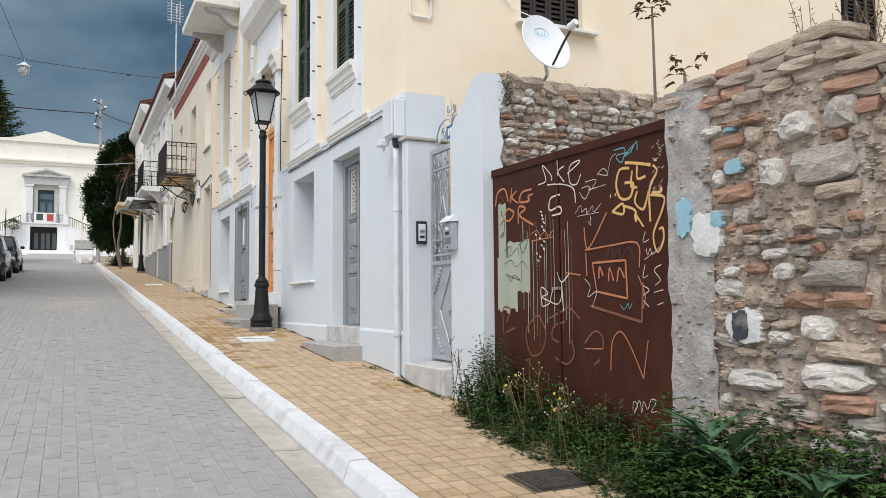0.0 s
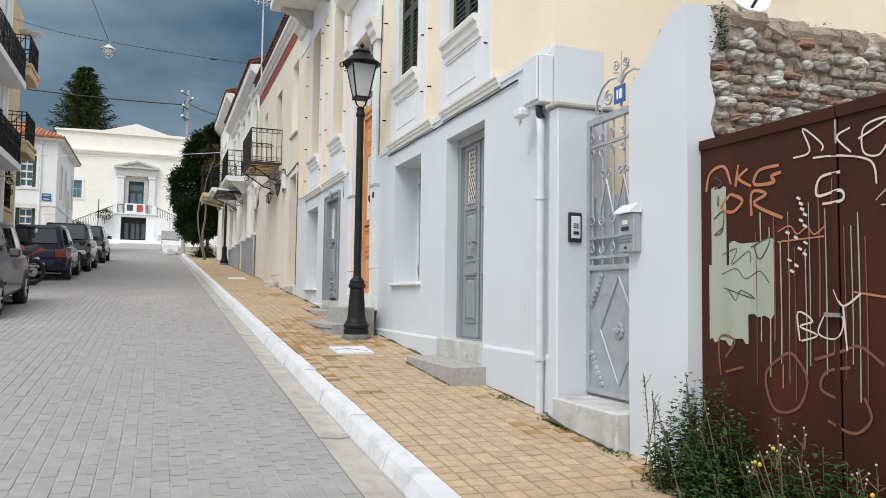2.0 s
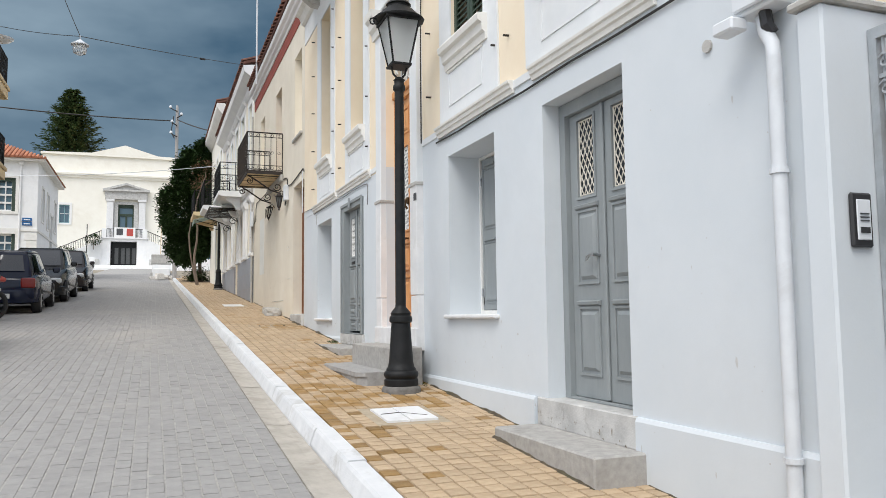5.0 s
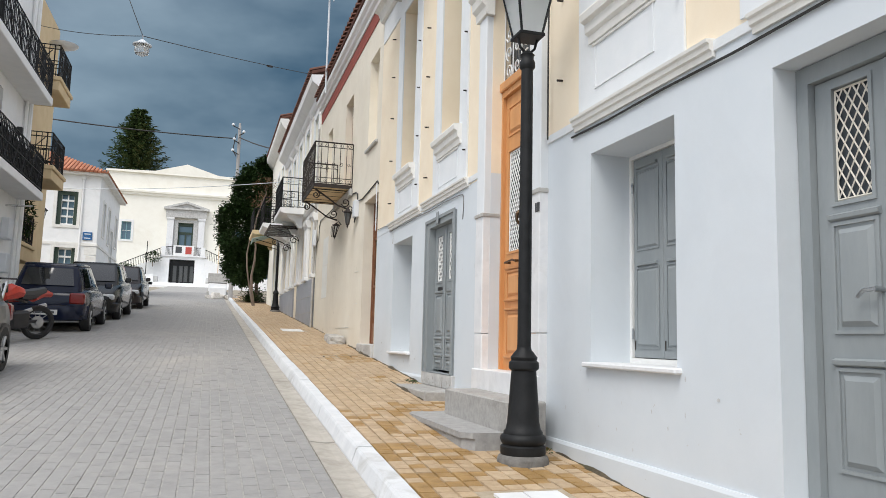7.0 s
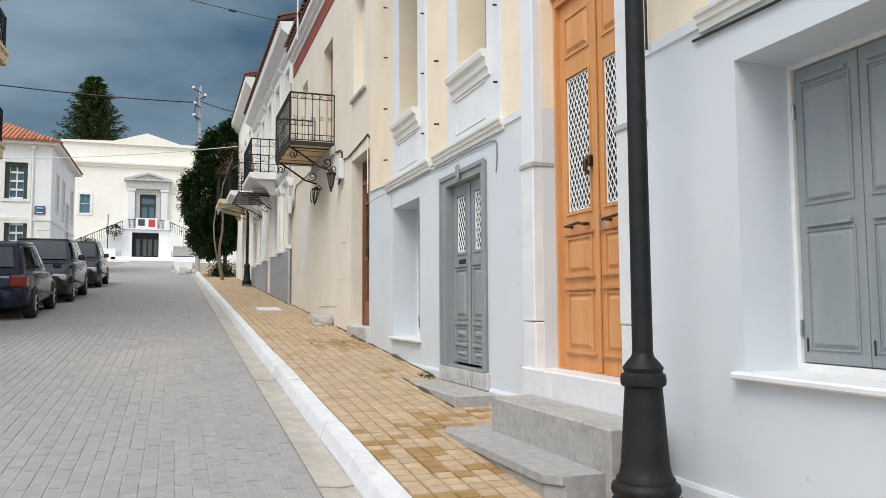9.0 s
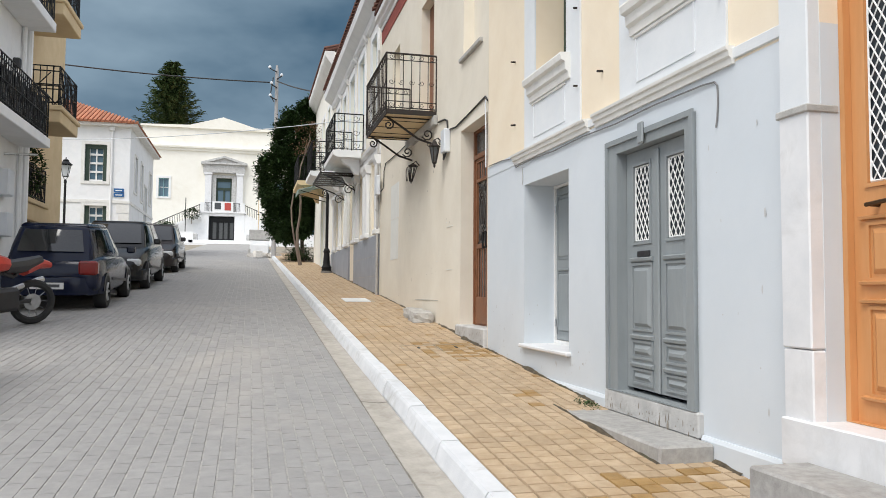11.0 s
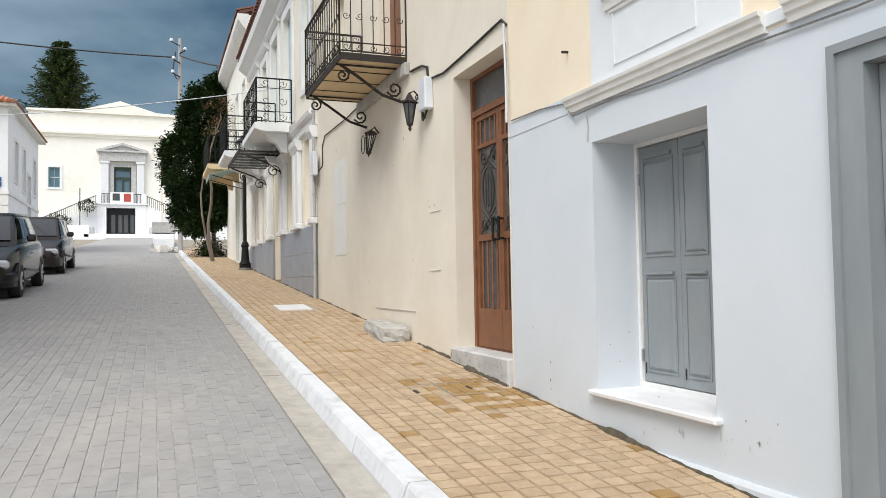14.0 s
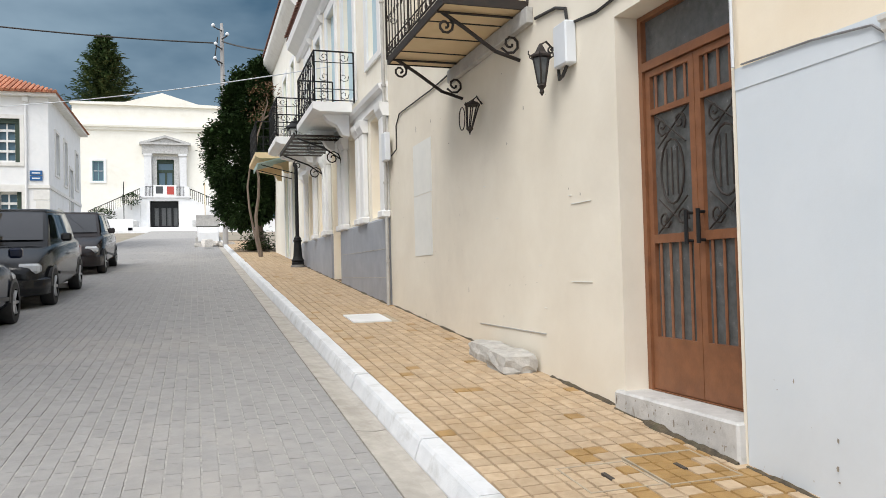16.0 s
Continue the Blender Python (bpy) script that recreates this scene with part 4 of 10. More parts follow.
for a, b in ((12.97, 13.197), (14.382, 14.60)):
    for z0, z1, k in ((1.80, 2.335, 0.0), (2.34, 3.545, 0.006), (3.55, 5.70, 0.0)):
        part("surround_block", box(B(), 2.925 - k, 3.11, a + 0.001, b - 0.001, z0, z1, 0.008), M_MARBLE_W if z1 < 3.6 else M_SURROUND, d3, "pale marble surround")
    part("impost", box(B(), 2.905, 3.10, a - 0.01, b + 0.01, 3.535, 3.575, 0.006), M_CEMENT, d3)
    part("capital", run_y(B(), [(2.999, 5.70), (2.90, 5.70), (2.89, 5.78), (2.85, 5.82), (2.84, 5.90), (2.80, 5.94), (2.79, 6.02), (2.999, 6.02)], a - 0.05, b + 0.05), M_MOULD, d3)
part("frieze", box(B(), 2.93, 2.999, 12.94, 14.63, 6.03, 6.72, 0.01), M_SURROUND, d3)
part("door_cornice", run_y(B(), [(2.999, 6.72), (2.90, 6.73), (2.86, 6.80), (2.72, 6.88), (2.68, 6.98), (2.65, 7.05), (2.999, 7.10)], 12.7, 14.95), M_MOULD, d3)
part("threshold", box(B(), 2.90, 3.20, 12.97, 14.60, 1.74, 1.983, 0.008), M_MARBLE_W, d3)
st = thing("entrance_steps", (2.6, 13.8, zp(13.8)), "grey stone step and dark slate step below the orange door", "steps")
part("upper_step", box(B(), 2.56, 2.90, 12.75, 14.40, 1.36, 1.79, 0.012), M_STEP, st)
bm = B()
prof = [(12.80, 2.75), (12.80, 2.32), (12.90, 2.24), (14.46, 2.24), (14.66, 2.32), (14.74, 2.48), (14.74, 2.75)]
for z0, z1, g in ((1.30, 1.50, 0.0), (1.50, 1.545, 0.02)):
    lo = [bm.verts.new((x - g, yy, z0)) for yy, x in prof]
    hi = [bm.verts.new((x - g, yy, z1)) for yy, x in prof]
    for i in range(7):
        bm.faces.new((lo[i], lo[(i + 1) % 7], hi[(i + 1) % 7], hi[i]))
    bm.faces.new(lo)
    bm.faces.new(hi)
part("lower_step", bm, M_SLATE, st, "rounded grey slate step")

# upper balcony and cornice of house one
bal = part("balcony_slab", box(B(), 2.10, 2.999, 16.6, 18.8, 8.05, 8.22, 0.02), M_MOULD, H1, "stone balcony slab")
for yy in (16.75, 18.45):
    bm = B()
    pr = [(2.999, 7.70), (2.85, 7.72), (2.72, 7.82), (2.60, 7.94), (2.40, 7.97), (2.30, 8.045), (2.999, 8.045)]
    run_y(bm, pr, yy, yy + 0.2)
    part("balcony_console", bm, M_CEMENT, bal, "carved stone console")
part("cornice", run_y(B(), [(2.999, 7.85), (2.93, 7.87), (2.88, 8.0), (2.80, 8.04), (2.999, 8.05)], 18.85, 19.96), M_MOULD, H1)
part("frieze_panel", box(B(), 2.985, 2.999, 16.9, 19.9, 7.45, 7.84), M_SURROUND, H1)

# house number plate by the orange door: plain bars
hn = thing("house_number", (2.92, 13.0, 3.42), "small dark house number on the door surround", "house number")
part("digit_bar", box(B(), 2.913, 2.922, 13.03, 13.045, 3.37, 3.45), M_INK, hn)
part("digit_bar", box(B(), 2.913, 2.922, 12.97, 13.015, 3.37, 3.45), M_INK, hn)

# drainpipe and electricity box on the corner
dp = thing("drainpipe", (2.93, 7.75, zp(7.75)), "pale zinc drainpipe on the house corner", "drainpipe")
part("pipe", rod(B(), (2.93, 7.84, zp(7.8)), (2.93, 7.84, 3.30), 0.035, n=14), M_PIPE, dp, "", True)
part("elbow", tube(B(), [(2.93, 7.84, 3.28), (2.93, 7.845, 3.36), (2.945, 7.90, 3.44), (2.96, 7.93, 3.52)], 0.034, 12), M_PIPE, dp, "", True)
for z in (1.45, 2.75):
    part("clamp", lathe(B(), [(0.036, z), (0.044, z), (0.044, z + 0.025), (0.036, z + 0.025)], 2.93, 7.84, 14), M_PIPE, dp)
    part("clamp_arm", rod(B(), (2.95, 7.86, z + 0.012), (3.0, 7.90, z + 0.012), 0.006), M_STEEL, dp)
eb = thing("electricity_box", (2.93, 7.9, 3.52), "grey-white electricity meter box high on the wall", "meter box")
part("box_body", box(B(), 2.87, 2.998, 7.75, 8.02, 3.53, 3.93, 0.01), M_PLASTIC, eb)
part("box_lid", box(B(), 2.845, 2.868, 7.76, 8.01, 3.55, 3.92, 0.008), M_PLASTIC, eb)
part("spot_lamp", box(B(), 2.80, 2.90, 7.96, 8.10, 3.46, 3.525, 0.01), M_PLASTIC, eb)
part("cable_gland", tube(B(), [(2.93, 7.88, 3.53), (2.93, 7.87, 3.46), (2.95, 7.86, 3.42)], 0.03, 8), M_DARKPLASTIC, eb)

# broken plaster hole and wall scars
for yy, z, s in ((8.36, 3.53, 0.035),):
    hm = rod(B(), (2.999, yy, z), (2.985, yy, z), s, n=9)
    solo("wall_hole", hm, M_CEMENT, "small patched hole in the stucco", "hole")

# ---------------------------------------------------------------- gate with iron scrolls, piers
gt = thing("iron_gate", (3.15, 7.15, 1.22), "silver painted wrought iron gate with scrolls and lower panel", "gate")
gx, ga, gb = 3.22, 6.72, 7.57
part("gate_frame", wall_x(B(), gx - 0.02, 0.04, ga, gb, 1.23, 3.36, [(ga + 0.04, gb - 0.04, 1.27, 2.17), (ga + 0.04, gb - 0.04, 2.21, 3.31)]), M_SILVER, gt)
part("lower_panel", box(B(), gx, gx + 0.008, ga + 0.04, gb - 0.04, 1.27, 2.17), M_SILVER, gt)
part("backing_sheet", box(B(), gx + 0.03, gx + 0.036, ga + 0.04, gb - 0.04, 2.21, 2.74), M_SILVER, gt)
bm = B()
c = ((ga + gb) / 2, 1.72)
for p, q in (((-0.25, 0), (0, 0.4)), ((0, 0.4), (0.25, 0)), ((0.25, 0), (0, -0.4)), ((0, -0.4), (-0.25, 0))):
    rod(bm, (gx - 0.005, c[0] + p[0], c[1] + p[1]), (gx - 0.005, c[0] + q[0], c[1] + q[1]), 0.009, n=6)
part("diamond_bead", bm, M_SILVER, gt)
bm = B()
for k in range(8):
    a = k * math.pi / 4
    bmesh.ops.create_icosphere(bm, subdivisions=1, radius=0.026, matrix=Matrix.Translation((gx - 0.006, c[0] + 0.045 * math.cos(a), c[1] + 0.045 * math.sin(a))) @ Matrix.Diagonal((0.6, 1, 1, 1)))
bmesh.ops.create_icosphere(bm, subdivisions=1, radius=0.03, matrix=Matrix.Translation((gx - 0.02, *c)))
part("rosette", bm, M_SILVER, gt, "cast rosette", True)
for sy, sz in ((1, 1), (-1, 1), (1, -1), (-1, -1)):
    bm = B()
    cy, cz = (gb - 0.05 if sy > 0 else ga + 0.05), (2.15 if sz > 0 else 1.29)
    for k in range(7):
        f = k / 6
        bmesh.ops.create_icosphere(bm, subdivisions=1, radius=0.03 - 0.012 * abs(f - 0.5), matrix=Matrix.Translation((gx - 0.005, cy - sy * 0.14 * (1 - f) - sy * 0.01, cz - sz * 0.22 * f - sz * 0.02)))
    part("corner_leaf", bm, M_SILVER, gt, "cast acanthus corner", True)
for i in range(6):
    yy = ga + 0.06 + i * (gb - ga - 0.12) / 5
    part("bar", rod(B(), (gx, yy, 2.21), (gx, yy, 3.31), 0.008, n=6), M_SILVER, gt)
for z, r in ((2.33, 0.055), (2.55, 0.06), (3.08, 0.05), (3.2, 0.05)):
    bm = B()
    for i in range(6):
        yy = ga + 0.07 + i * (gb - ga - 0.14) / 5
        tube(bm, spiral((gx - 0.012, yy, z), r * 0.8, 1.2, 10, 0.5, 1 if i % 2 else -1), 0.006, 5)
    part("scroll_band", bm, M_SILVER, gt, "", True)
for z in (2.42, 2.27, 3.14):
    part("cross_bar", box(B(), gx - 0.012, gx + 0.012, ga + 0.02, gb - 0.02, z - 0.01, z + 0.01), M_SILVER, gt)
bm = B()
for i in range(3):
    yy = ga + 0.12 + i * 0.23
    rod(bm, (gx - 0.01, yy - 0.09, 2.6), (gx - 0.01, yy, 2.86), 0.009, n=5)
    rod(bm, (gx - 0.01, yy + 0.09, 2.6), (gx - 0.01, yy, 2.86), 0.009, n=5)
    tube(bm, spiral((gx - 0.01, yy - 0.04, 2.90), 0.04, 1.1, 8, 0, 1), 0.007, 5)
    tube(bm, spiral((gx - 0.01, yy + 0.04, 2.90), 0.04, 1.1, 8, math.pi, -1), 0.007, 5)
part("spear_heads", bm, M_SILVER, gt, "", True)
bm = B()
gc = 7.115
for s in (-1, 1):
    tube(bm, [(gx, gc + s * 0.36, 3.39), (gx, gc + s * 0.33, 3.50), (gx, gc + s * 0.26, 3.58), (gx, gc + s * 0.16, 3.62), (gx, gc + s * 0.06, 3.61), (gx, gc, 3.55)], 0.008)
    tube(bm, spiral((gx, gc + s * 0.30, 3.415), 0.045, 1.3, 12, 1, s), 0.007, 5)
    tube(bm, spiral((gx, gc + s * 0.17, 3.48), 0.065, 1.5, 14, 1.5, -s), 0.008, 5)
    tube(bm, [(gx, gc, 3.55), (gx, gc + s * 0.03, 3.64), (gx, gc + s * 0.10, 3.66)], 0.007)
    tube(bm, spiral((gx, gc + s * 0.07, 3.70), 0.042, 1.4, 12, 1, s), 0.007, 5)
rod(bm, (gx, gc, 3.38), (gx, gc, 3.80), 0.010, 0.003)
part("scroll_crest", bm, M_SILVER, gt, "wrought iron scroll crest", True)
pl = part("number_plate", box(B(), gx - 0.03, gx - 0.02, 7.03, 7.17, 3.40, 3.53), M_BLUESIGN, gt, "blue enamel plate")
part("digit_bar", box(B(), gx - 0.034, gx - 0.0305, 7.11, 7.13, 3.43, 3.50), M_LATTICE, pl)
part("digit_bar", box(B(), gx - 0.034, gx - 0.0305, 7.06, 7.095, 3.43, 3.50), M_LATTICE, pl)
solo("gate_threshold", box(B(), 2.88, 3.40, 6.66, 7.54, 0.85, 1.205, 0.015), M_MARBLE, "worn whitewashed threshold below the iron gate", "threshold")

ic = thing("intercom", (2.93, 7.5, 2.4), "black framed intercom panel on the pier", "intercom")
part("frame", box(B(), 3.03, 3.15, 7.552, 7.574, 2.39, 2.625, 0.008), M_DARKPLASTIC, ic)
part("face_plate", box(B(), 3.05, 3.13, 7.544, 7.551, 2.42, 2.595, 0.004), M_PLASTIC, ic)
part("button_bar", box(B(), 3.065, 3.115, 7.539, 7.5435, 2.45, 2.475), M_DARKPLASTIC, ic)
for z in (2.50, 2.515, 2.53):
    part("speaker_slot", box(B(), 3.065, 3.115, 7.540, 7.5435, z, z + 0.006), M_INK, ic)

mb = thing("mailbox", (2.9, 6.55, 2.27), "grey metal mailbox with peaked lid on the white wall", "mailbox")
part("body", box(B(), 2.902, 2.962, 6.50, 6.67, 2.26, 2.51, 0.004), M_SILVER, mb)
bm = run_y(B(), [(2.962, 2.545), (2.935, 2.575), (2.872, 2.525), (2.868, 2.512), (2.962, 2.513)], 6.488, 6.682)
part("lid", bm, M_PLASTIC, mb)
part("nameplate", box(B(), 2.897, 2.901, 6.56, 6.62, 2.44, 2.47), M_LATTICE, mb)
part("slot", box(B(), 2.897, 2.901, 6.55, 6.63, 2.40, 2.425), M_DARKPLASTIC, mb)
for z in (2.325, 2.345, 2.365):
    part("louvre", box(B(), 2.894, 2.901, 6.515, 6.655, z, z + 0.009), M_STEEL, mb)
part("lock", box(B(), 2.897, 2.901, 6.575, 6.595, 2.28, 2.295), M_DARKPLASTIC, mb)

# ---------------------------------------------------------------- courtyard wall: plastered end, rubble stone behind
cw = thing("courtyard_wall", (3.3, 6.35, zp(6.3)), "old rubble stone courtyard wall with whitewashed plaster end", "wall")
bm = B()
nz, ny = 22, 4
top_of = lambda yy: 3.74 - max(0.0, yy - 6.18) * 0.83
rngw = random.Random(8)
# plastered end: an uneven slab that wraps the end of the wall
rows = []
for j in range(nz + 1):
    row = []
    for i in range(ny + 1):
        yy = 6.04 + 0.60 * i / ny
        z0 = 0.55
        z = z0 + (top_of(yy) - z0) * j / nz
        row.append(bm.verts.new((2.965 + 0.008 * noise.noise((yy * 2.5, z * 1.7, 6)), yy, z)))
    edge = 3.16 + rngw.uniform(-0.035, 0.035) if j > 14 else 3.16
    row.insert(0, bm.verts.new((edge, 6.035, 0.55 + (3.74 - 0.55) * j / nz)))
    row.append(bm.verts.new((3.4, 6.645, 0.55 + (top_of(6.64) - 0.55) * j / nz)))
    rows.append(row)
for a, b in zip(rows, rows[1:]):
    for i in range(len(a) - 1):
        bm.faces.new((a[i], a[i + 1], b[i + 1], b[i]))
tops = rows[-1]
back = bm.verts.new((3.4, 6.1, 3.74))
bm.faces.new((*tops, back))
part("plaster_end", bm, M_GREY, cw, "whitewashed plaster with a broken edge", True)
part("core", box(B(), 3.13, 6.2, 6.065, 6.62, 0.5, 3.66), M_MORTAR, cw, "earth mortar between the stones")

ROCKS = {}


def rock_mesh(kind, seed):
    """A block with broken, rounded edges, one unit in size."""
    key = (kind, seed)
    if key not in ROCKS:
        r = random.Random(seed * 7 + kind)
        bm = B()
        n = 3
        bmesh.ops.create_cube(bm, size=1.0)
        bmesh.ops.subdivide_edges(bm, edges=bm.edges[:], cuts=1, use_grid_fill=True)
        off = Vector((r.uniform(0, 50), r.uniform(0, 50), r.uniform(0, 50)))
        for v in bm.verts:
            k = sum(abs(c) > 0.49 for c in v.co)
            s = (1.0, 1.0, 0.97, 0.88)[k] if kind == 0 else (1.0, 1.05, 0.88, 0.70)[k]
            v.co = v.co * s + Vector((noise.noise(v.co * 2 + off), noise.noise(v.co * 2 - off), noise.noise(v.co * 2 + off * 2))) * 0.09
        me = bpy.data.meshes.new("stone")
        bm.to_mesh(me)
        bm.free()
        ROCKS[key] = me
    return ROCKS[key]


ROCKMATS = {}


def rock(parent, name, mat, centre, size, rz=0.0, tilt=0.0, kind=0, seed=0):
    key = (kind, seed, mat.name)
    if key not in ROCKMATS:
        me = rock_mesh(kind, seed).copy()
        me.materials.append(mat)
        ROCKMATS[key] = me
    ob = new(name, ROCKMATS[key])
    ob.parent = parent
    ob.matrix_parent_inverse = WORLD_OF.get(parent.name, Matrix.Identity(4)).inverted()
    ob.matrix_basis = Matrix.Translation(centre) @ Euler((tilt, 0, rz)).to_matrix().to_4x4() @ Matrix.Diagonal((*size, 1))
    return ob


FACES = {}


def face_stone(parent, name, mat, centre, w, h, depth, turn=0.0, tilt=0.0, square=0.5, seed=0):
    """A stone bedded in mortar: an uneven rounded outline with a bulging, chipped face that looks to -x before its turn."""
    key = (mat.name, seed % 9, square)
    if key not in FACES:
        r = random.Random(seed % 9 * 31 + int(square * 10))
        off = Vector((r.uniform(0, 40), r.uniform(0, 40), r.uniform(0, 40)))
        bm = B()
        n = 12
        rings = []
        for rad, d in ((1.0, 0.9), (0.98, -0.2), (0.86, -0.72), (0.5, -0.95)):
            row = []
            for k in range(n):
                a = 2 * math.pi * (k + 0.5) / n
                ca, sa = math.cos(a), math.sin(a)
                p = 2.0 + 7.0 * square
                q = (abs(ca) ** p + abs(sa) ** p) ** (-1 / p) * 0.5
                q *= 1 + (0.36 - 0.22 * square) * noise.noise(Vector((ca, sa, 0)) * 2.1 + off)
                dd = d + 0.55 * noise.noise(Vector((ca * rad * 2, sa * rad * 2, 3)) + off) * (d < 0)
                row.append(bm.verts.new((dd, q * rad * ca, q * rad * sa)))
            rings.append(row)
        for a, b in zip(rings, rings[1:]):
            for k in range(n):
                bm.faces.new((a[k], a[(k + 1) % n], b[(k + 1) % n], b[k]))
        c = bm.verts.new((-1.0, 0.02, 0.02))
        for k in range(n):
            bm.faces.new((rings[-1][k], rings[-1][(k + 1) % n], c))
        bmesh.ops.recalc_face_normals(bm, faces=bm.faces)
        me = bpy.data.meshes.new(name)
        bm.to_mesh(me)
        bm.free()
        me.materials.append(mat)
        FACES[key] = me
    ob = new(name, FACES[key])
    ob.parent = parent
    ob.matrix_parent_inverse = WORLD_OF[parent.name].inverted()
    ob.matrix_basis = Matrix.Translation(centre) @ Euler((tilt, 0, turn)).to_matrix().to_4x4() @ Matrix.Diagonal((depth, w, h, 1))
    return ob


def rubble(parent, put, turn, u0, u1, z0, z1, seed, wide=(0.07, 0.22), high=(0.05, 0.12), white=0.14, red=0.12, limit=None, taken=()):
    """Rough courses of bedded stones over a face, around those already placed. put(u, z) gives the centre."""
    r = random.Random(seed)
    z = z0
    while z < z1 - 0.03:
        h = r.uniform(*high)
        u = u0 - r.uniform(0, 0.1)
        while u < u1:
            w = r.uniform(*wide) * (1.25 if h > 0.10 else 1.0)
            uc, zc = u + w / 2, z + h / 2 + r.uniform(-0.015, 0.015)
            top = limit(uc) if limit else z1
            free = all(abs(uc - a) > (w + c) / 2 * 0.86 or abs(zc - b) > (h + d) / 2 * 0.86 for a, b, c, d in taken)
            if free and zc + h * 0.4 < top and uc < u1 and r.random() > 0.08:
                q = r.random()
                mat, sq = (M_STONE_W, 0.1) if q < white else ((M_BRICKRED, 0.8) if q < white + red else ((M_STONE_G, 0.5) if q < white + red + 0.3 else (M_STONE, 0.3)))
                hh = h * r.uniform(0.75, 0.98) * (0.8 if mat is M_BRICKRED else 1)
                face_stone(parent, "brick" if mat is M_BRICKRED else "stone", mat, put(uc, zc), w * r.uniform(0.86, 0.98), hh, r.uniform(0.022, 0.045), turn + r.uniform(-0.06, 0.06), r.uniform(-0.15, 0.15), sq, r.randrange(9))
            u += w
        z += h


rubble(cw, lambda u, z: (u, 6.055, z), math.pi / 2, 3.20, 5.4, 2.35, 3.66, 5, (0.05, 0.17), (0.035, 0.085), white=0.22)
for i in range(14):
    u = 3.25 + i * 0.21
    rock(cw, "coping_stone", M_STONE, (u, 6.30, 3.70 + rngw.uniform(-0.02, 0.02)), (0.24, 0.55, 0.12), rngw.uniform(-0.1, 0.1), 0, 0, i % 6)

# ---------------------------------------------------------------- rubble wall beside the metal gate
sw = thing("rubble_wall", (3.2, 2, zp(2)), "crumbling rubble stone wall with brick and cement patches", "wall")


def wall_top(yy):
    return 3.02 if yy > 3.5 else 3.02 + 0.05 * min(1, (3.5 - yy) / 0.5) if yy > 2.75 else 2.88 + 0.03 * math.sin(yy * 4)


bm = B()
ys = [-4.0 + 0.15 * i for i in range(32)] + [0.8 + 0.04 * i for i in range(76)]
zs = [0.2 + 0.04 * j for j in range(71)]
grid = []
for yy in ys:
    col = []
    for z in zs:
        t = min(z, wall_top(yy) - 0.04)
        col.append(bm.verts.new((3.004 + 0.025 * noise.noise((yy * 3, z * 3, 1)) + 0.016 * noise.noise((yy * 11, z * 11, 4)) + 0.010 * noise.noise((yy * 27, z * 27, 4)), yy, t)))
    col.append(bm.verts.new((3.55, yy, wall_top(yy) - 0.04)))
    grid.append(col)
for a, b in zip(grid, grid[1:]):
    for j in range(len(a) - 1):
        bm.faces.new((a[j], a[j + 1], b[j + 1], b[j]))
bmesh.ops.remove_doubles(bm, verts=bm.verts, dist=0.0005)
part("core", bm, M_MORTAR, sw, "crumbling earth mortar", True)
part("back_face", box(B(), 3.50, 3.58, -4, 3.80, 0.2, 2.80), M_MORTAR, sw)
# the rendered end beside the gate
bm = B()
grid = []
for i in range(8):
    col = []
    for j in range(31):
        z = 0.55 + (2.99 - 0.55) * j / 30
        yy = 3.845 - 0.045 * i + (0.05 * noise.noise((z * 4, 2, 3)) if i == 7 else 0.02 * noise.noise((z * 6, 0, 0)) if i == 0 else 0)
        col.append(bm.verts.new((2.965 + 0.03 * noise.noise((yy * 7, z * 5, 9)) + (0.03 if i == 7 else 0), yy, z)))
    grid.append(col)
for a, b in zip(grid, grid[1:]):
    for j in range(30):
        bm.faces.new((a[j], a[j + 1], b[j + 1], b[j]))
hi = [c[-1] for c in grid]
bk = [bm.verts.new((3.5, v.co.y, 3.0)) for v in hi]
for i in range(7):
    bm.faces.new((hi[i], hi[i + 1], bk[i + 1], bk[i]))
e0 = [bm.verts.new((3.5, v.co.y + 0.001, v.co.z)) for v in grid[0]]
for j in range(30):
    bm.faces.new((grid[0][j], grid[0][j + 1], e0[j + 1], e0[j]))
part("cement_render", bm, M_MORTARG, sw, "grey cement render on the wall end", True)
# the stones that stand out: squared blocks, white boulders and bricks
HERO = []
for mat_, sq_, list_ in ((M_STONE_G, 0.9, ((2.83, 2.42, 0.34, 0.18), (2.73, 2.64, 0.15, 0.15), (2.80, 1.91, 0.32, 0.13))),
                         (M_STONE, 0.8, ((2.77, 2.29, 0.23, 0.075), (2.95, 2.17, 0.13, 0.09), (2.75, 1.56, 0.33, 0.085), (3.48, 1.15, 0.20, 0.14))),
                         (M_STONE_W, 0.2, ((2.98, 2.63, 0.18, 0.13), (3.12, 2.42, 0.15, 0.14), (2.90, 1.66, 0.18, 0.12), (2.82, 1.44, 0.37, 0.14), (3.29, 1.39, 0.35, 0.10), (3.55, 1.05, 0.16, 0.07), (3.40, 1.94, 0.10, 0.06), (3.07, 1.93, 0.12, 0.08))),
                         (M_BRICKRED, 0.9, ((3.37, 2.35, 0.24, 0.09), (2.97, 1.79, 0.20, 0.075), (2.74, 1.79, 0.21, 0.075), (2.77, 1.33, 0.26, 0.09)))):
    for k_, (u, z, w, h) in enumerate(list_):
        face_stone(sw, "brick" if mat_ is M_BRICKRED else "stone", mat_, (2.995, u, z), w, h, 0.045, 0.0, 0.05 * (k_ % 3 - 1), sq_, k_)
        HERO.append((u, z, w, h))
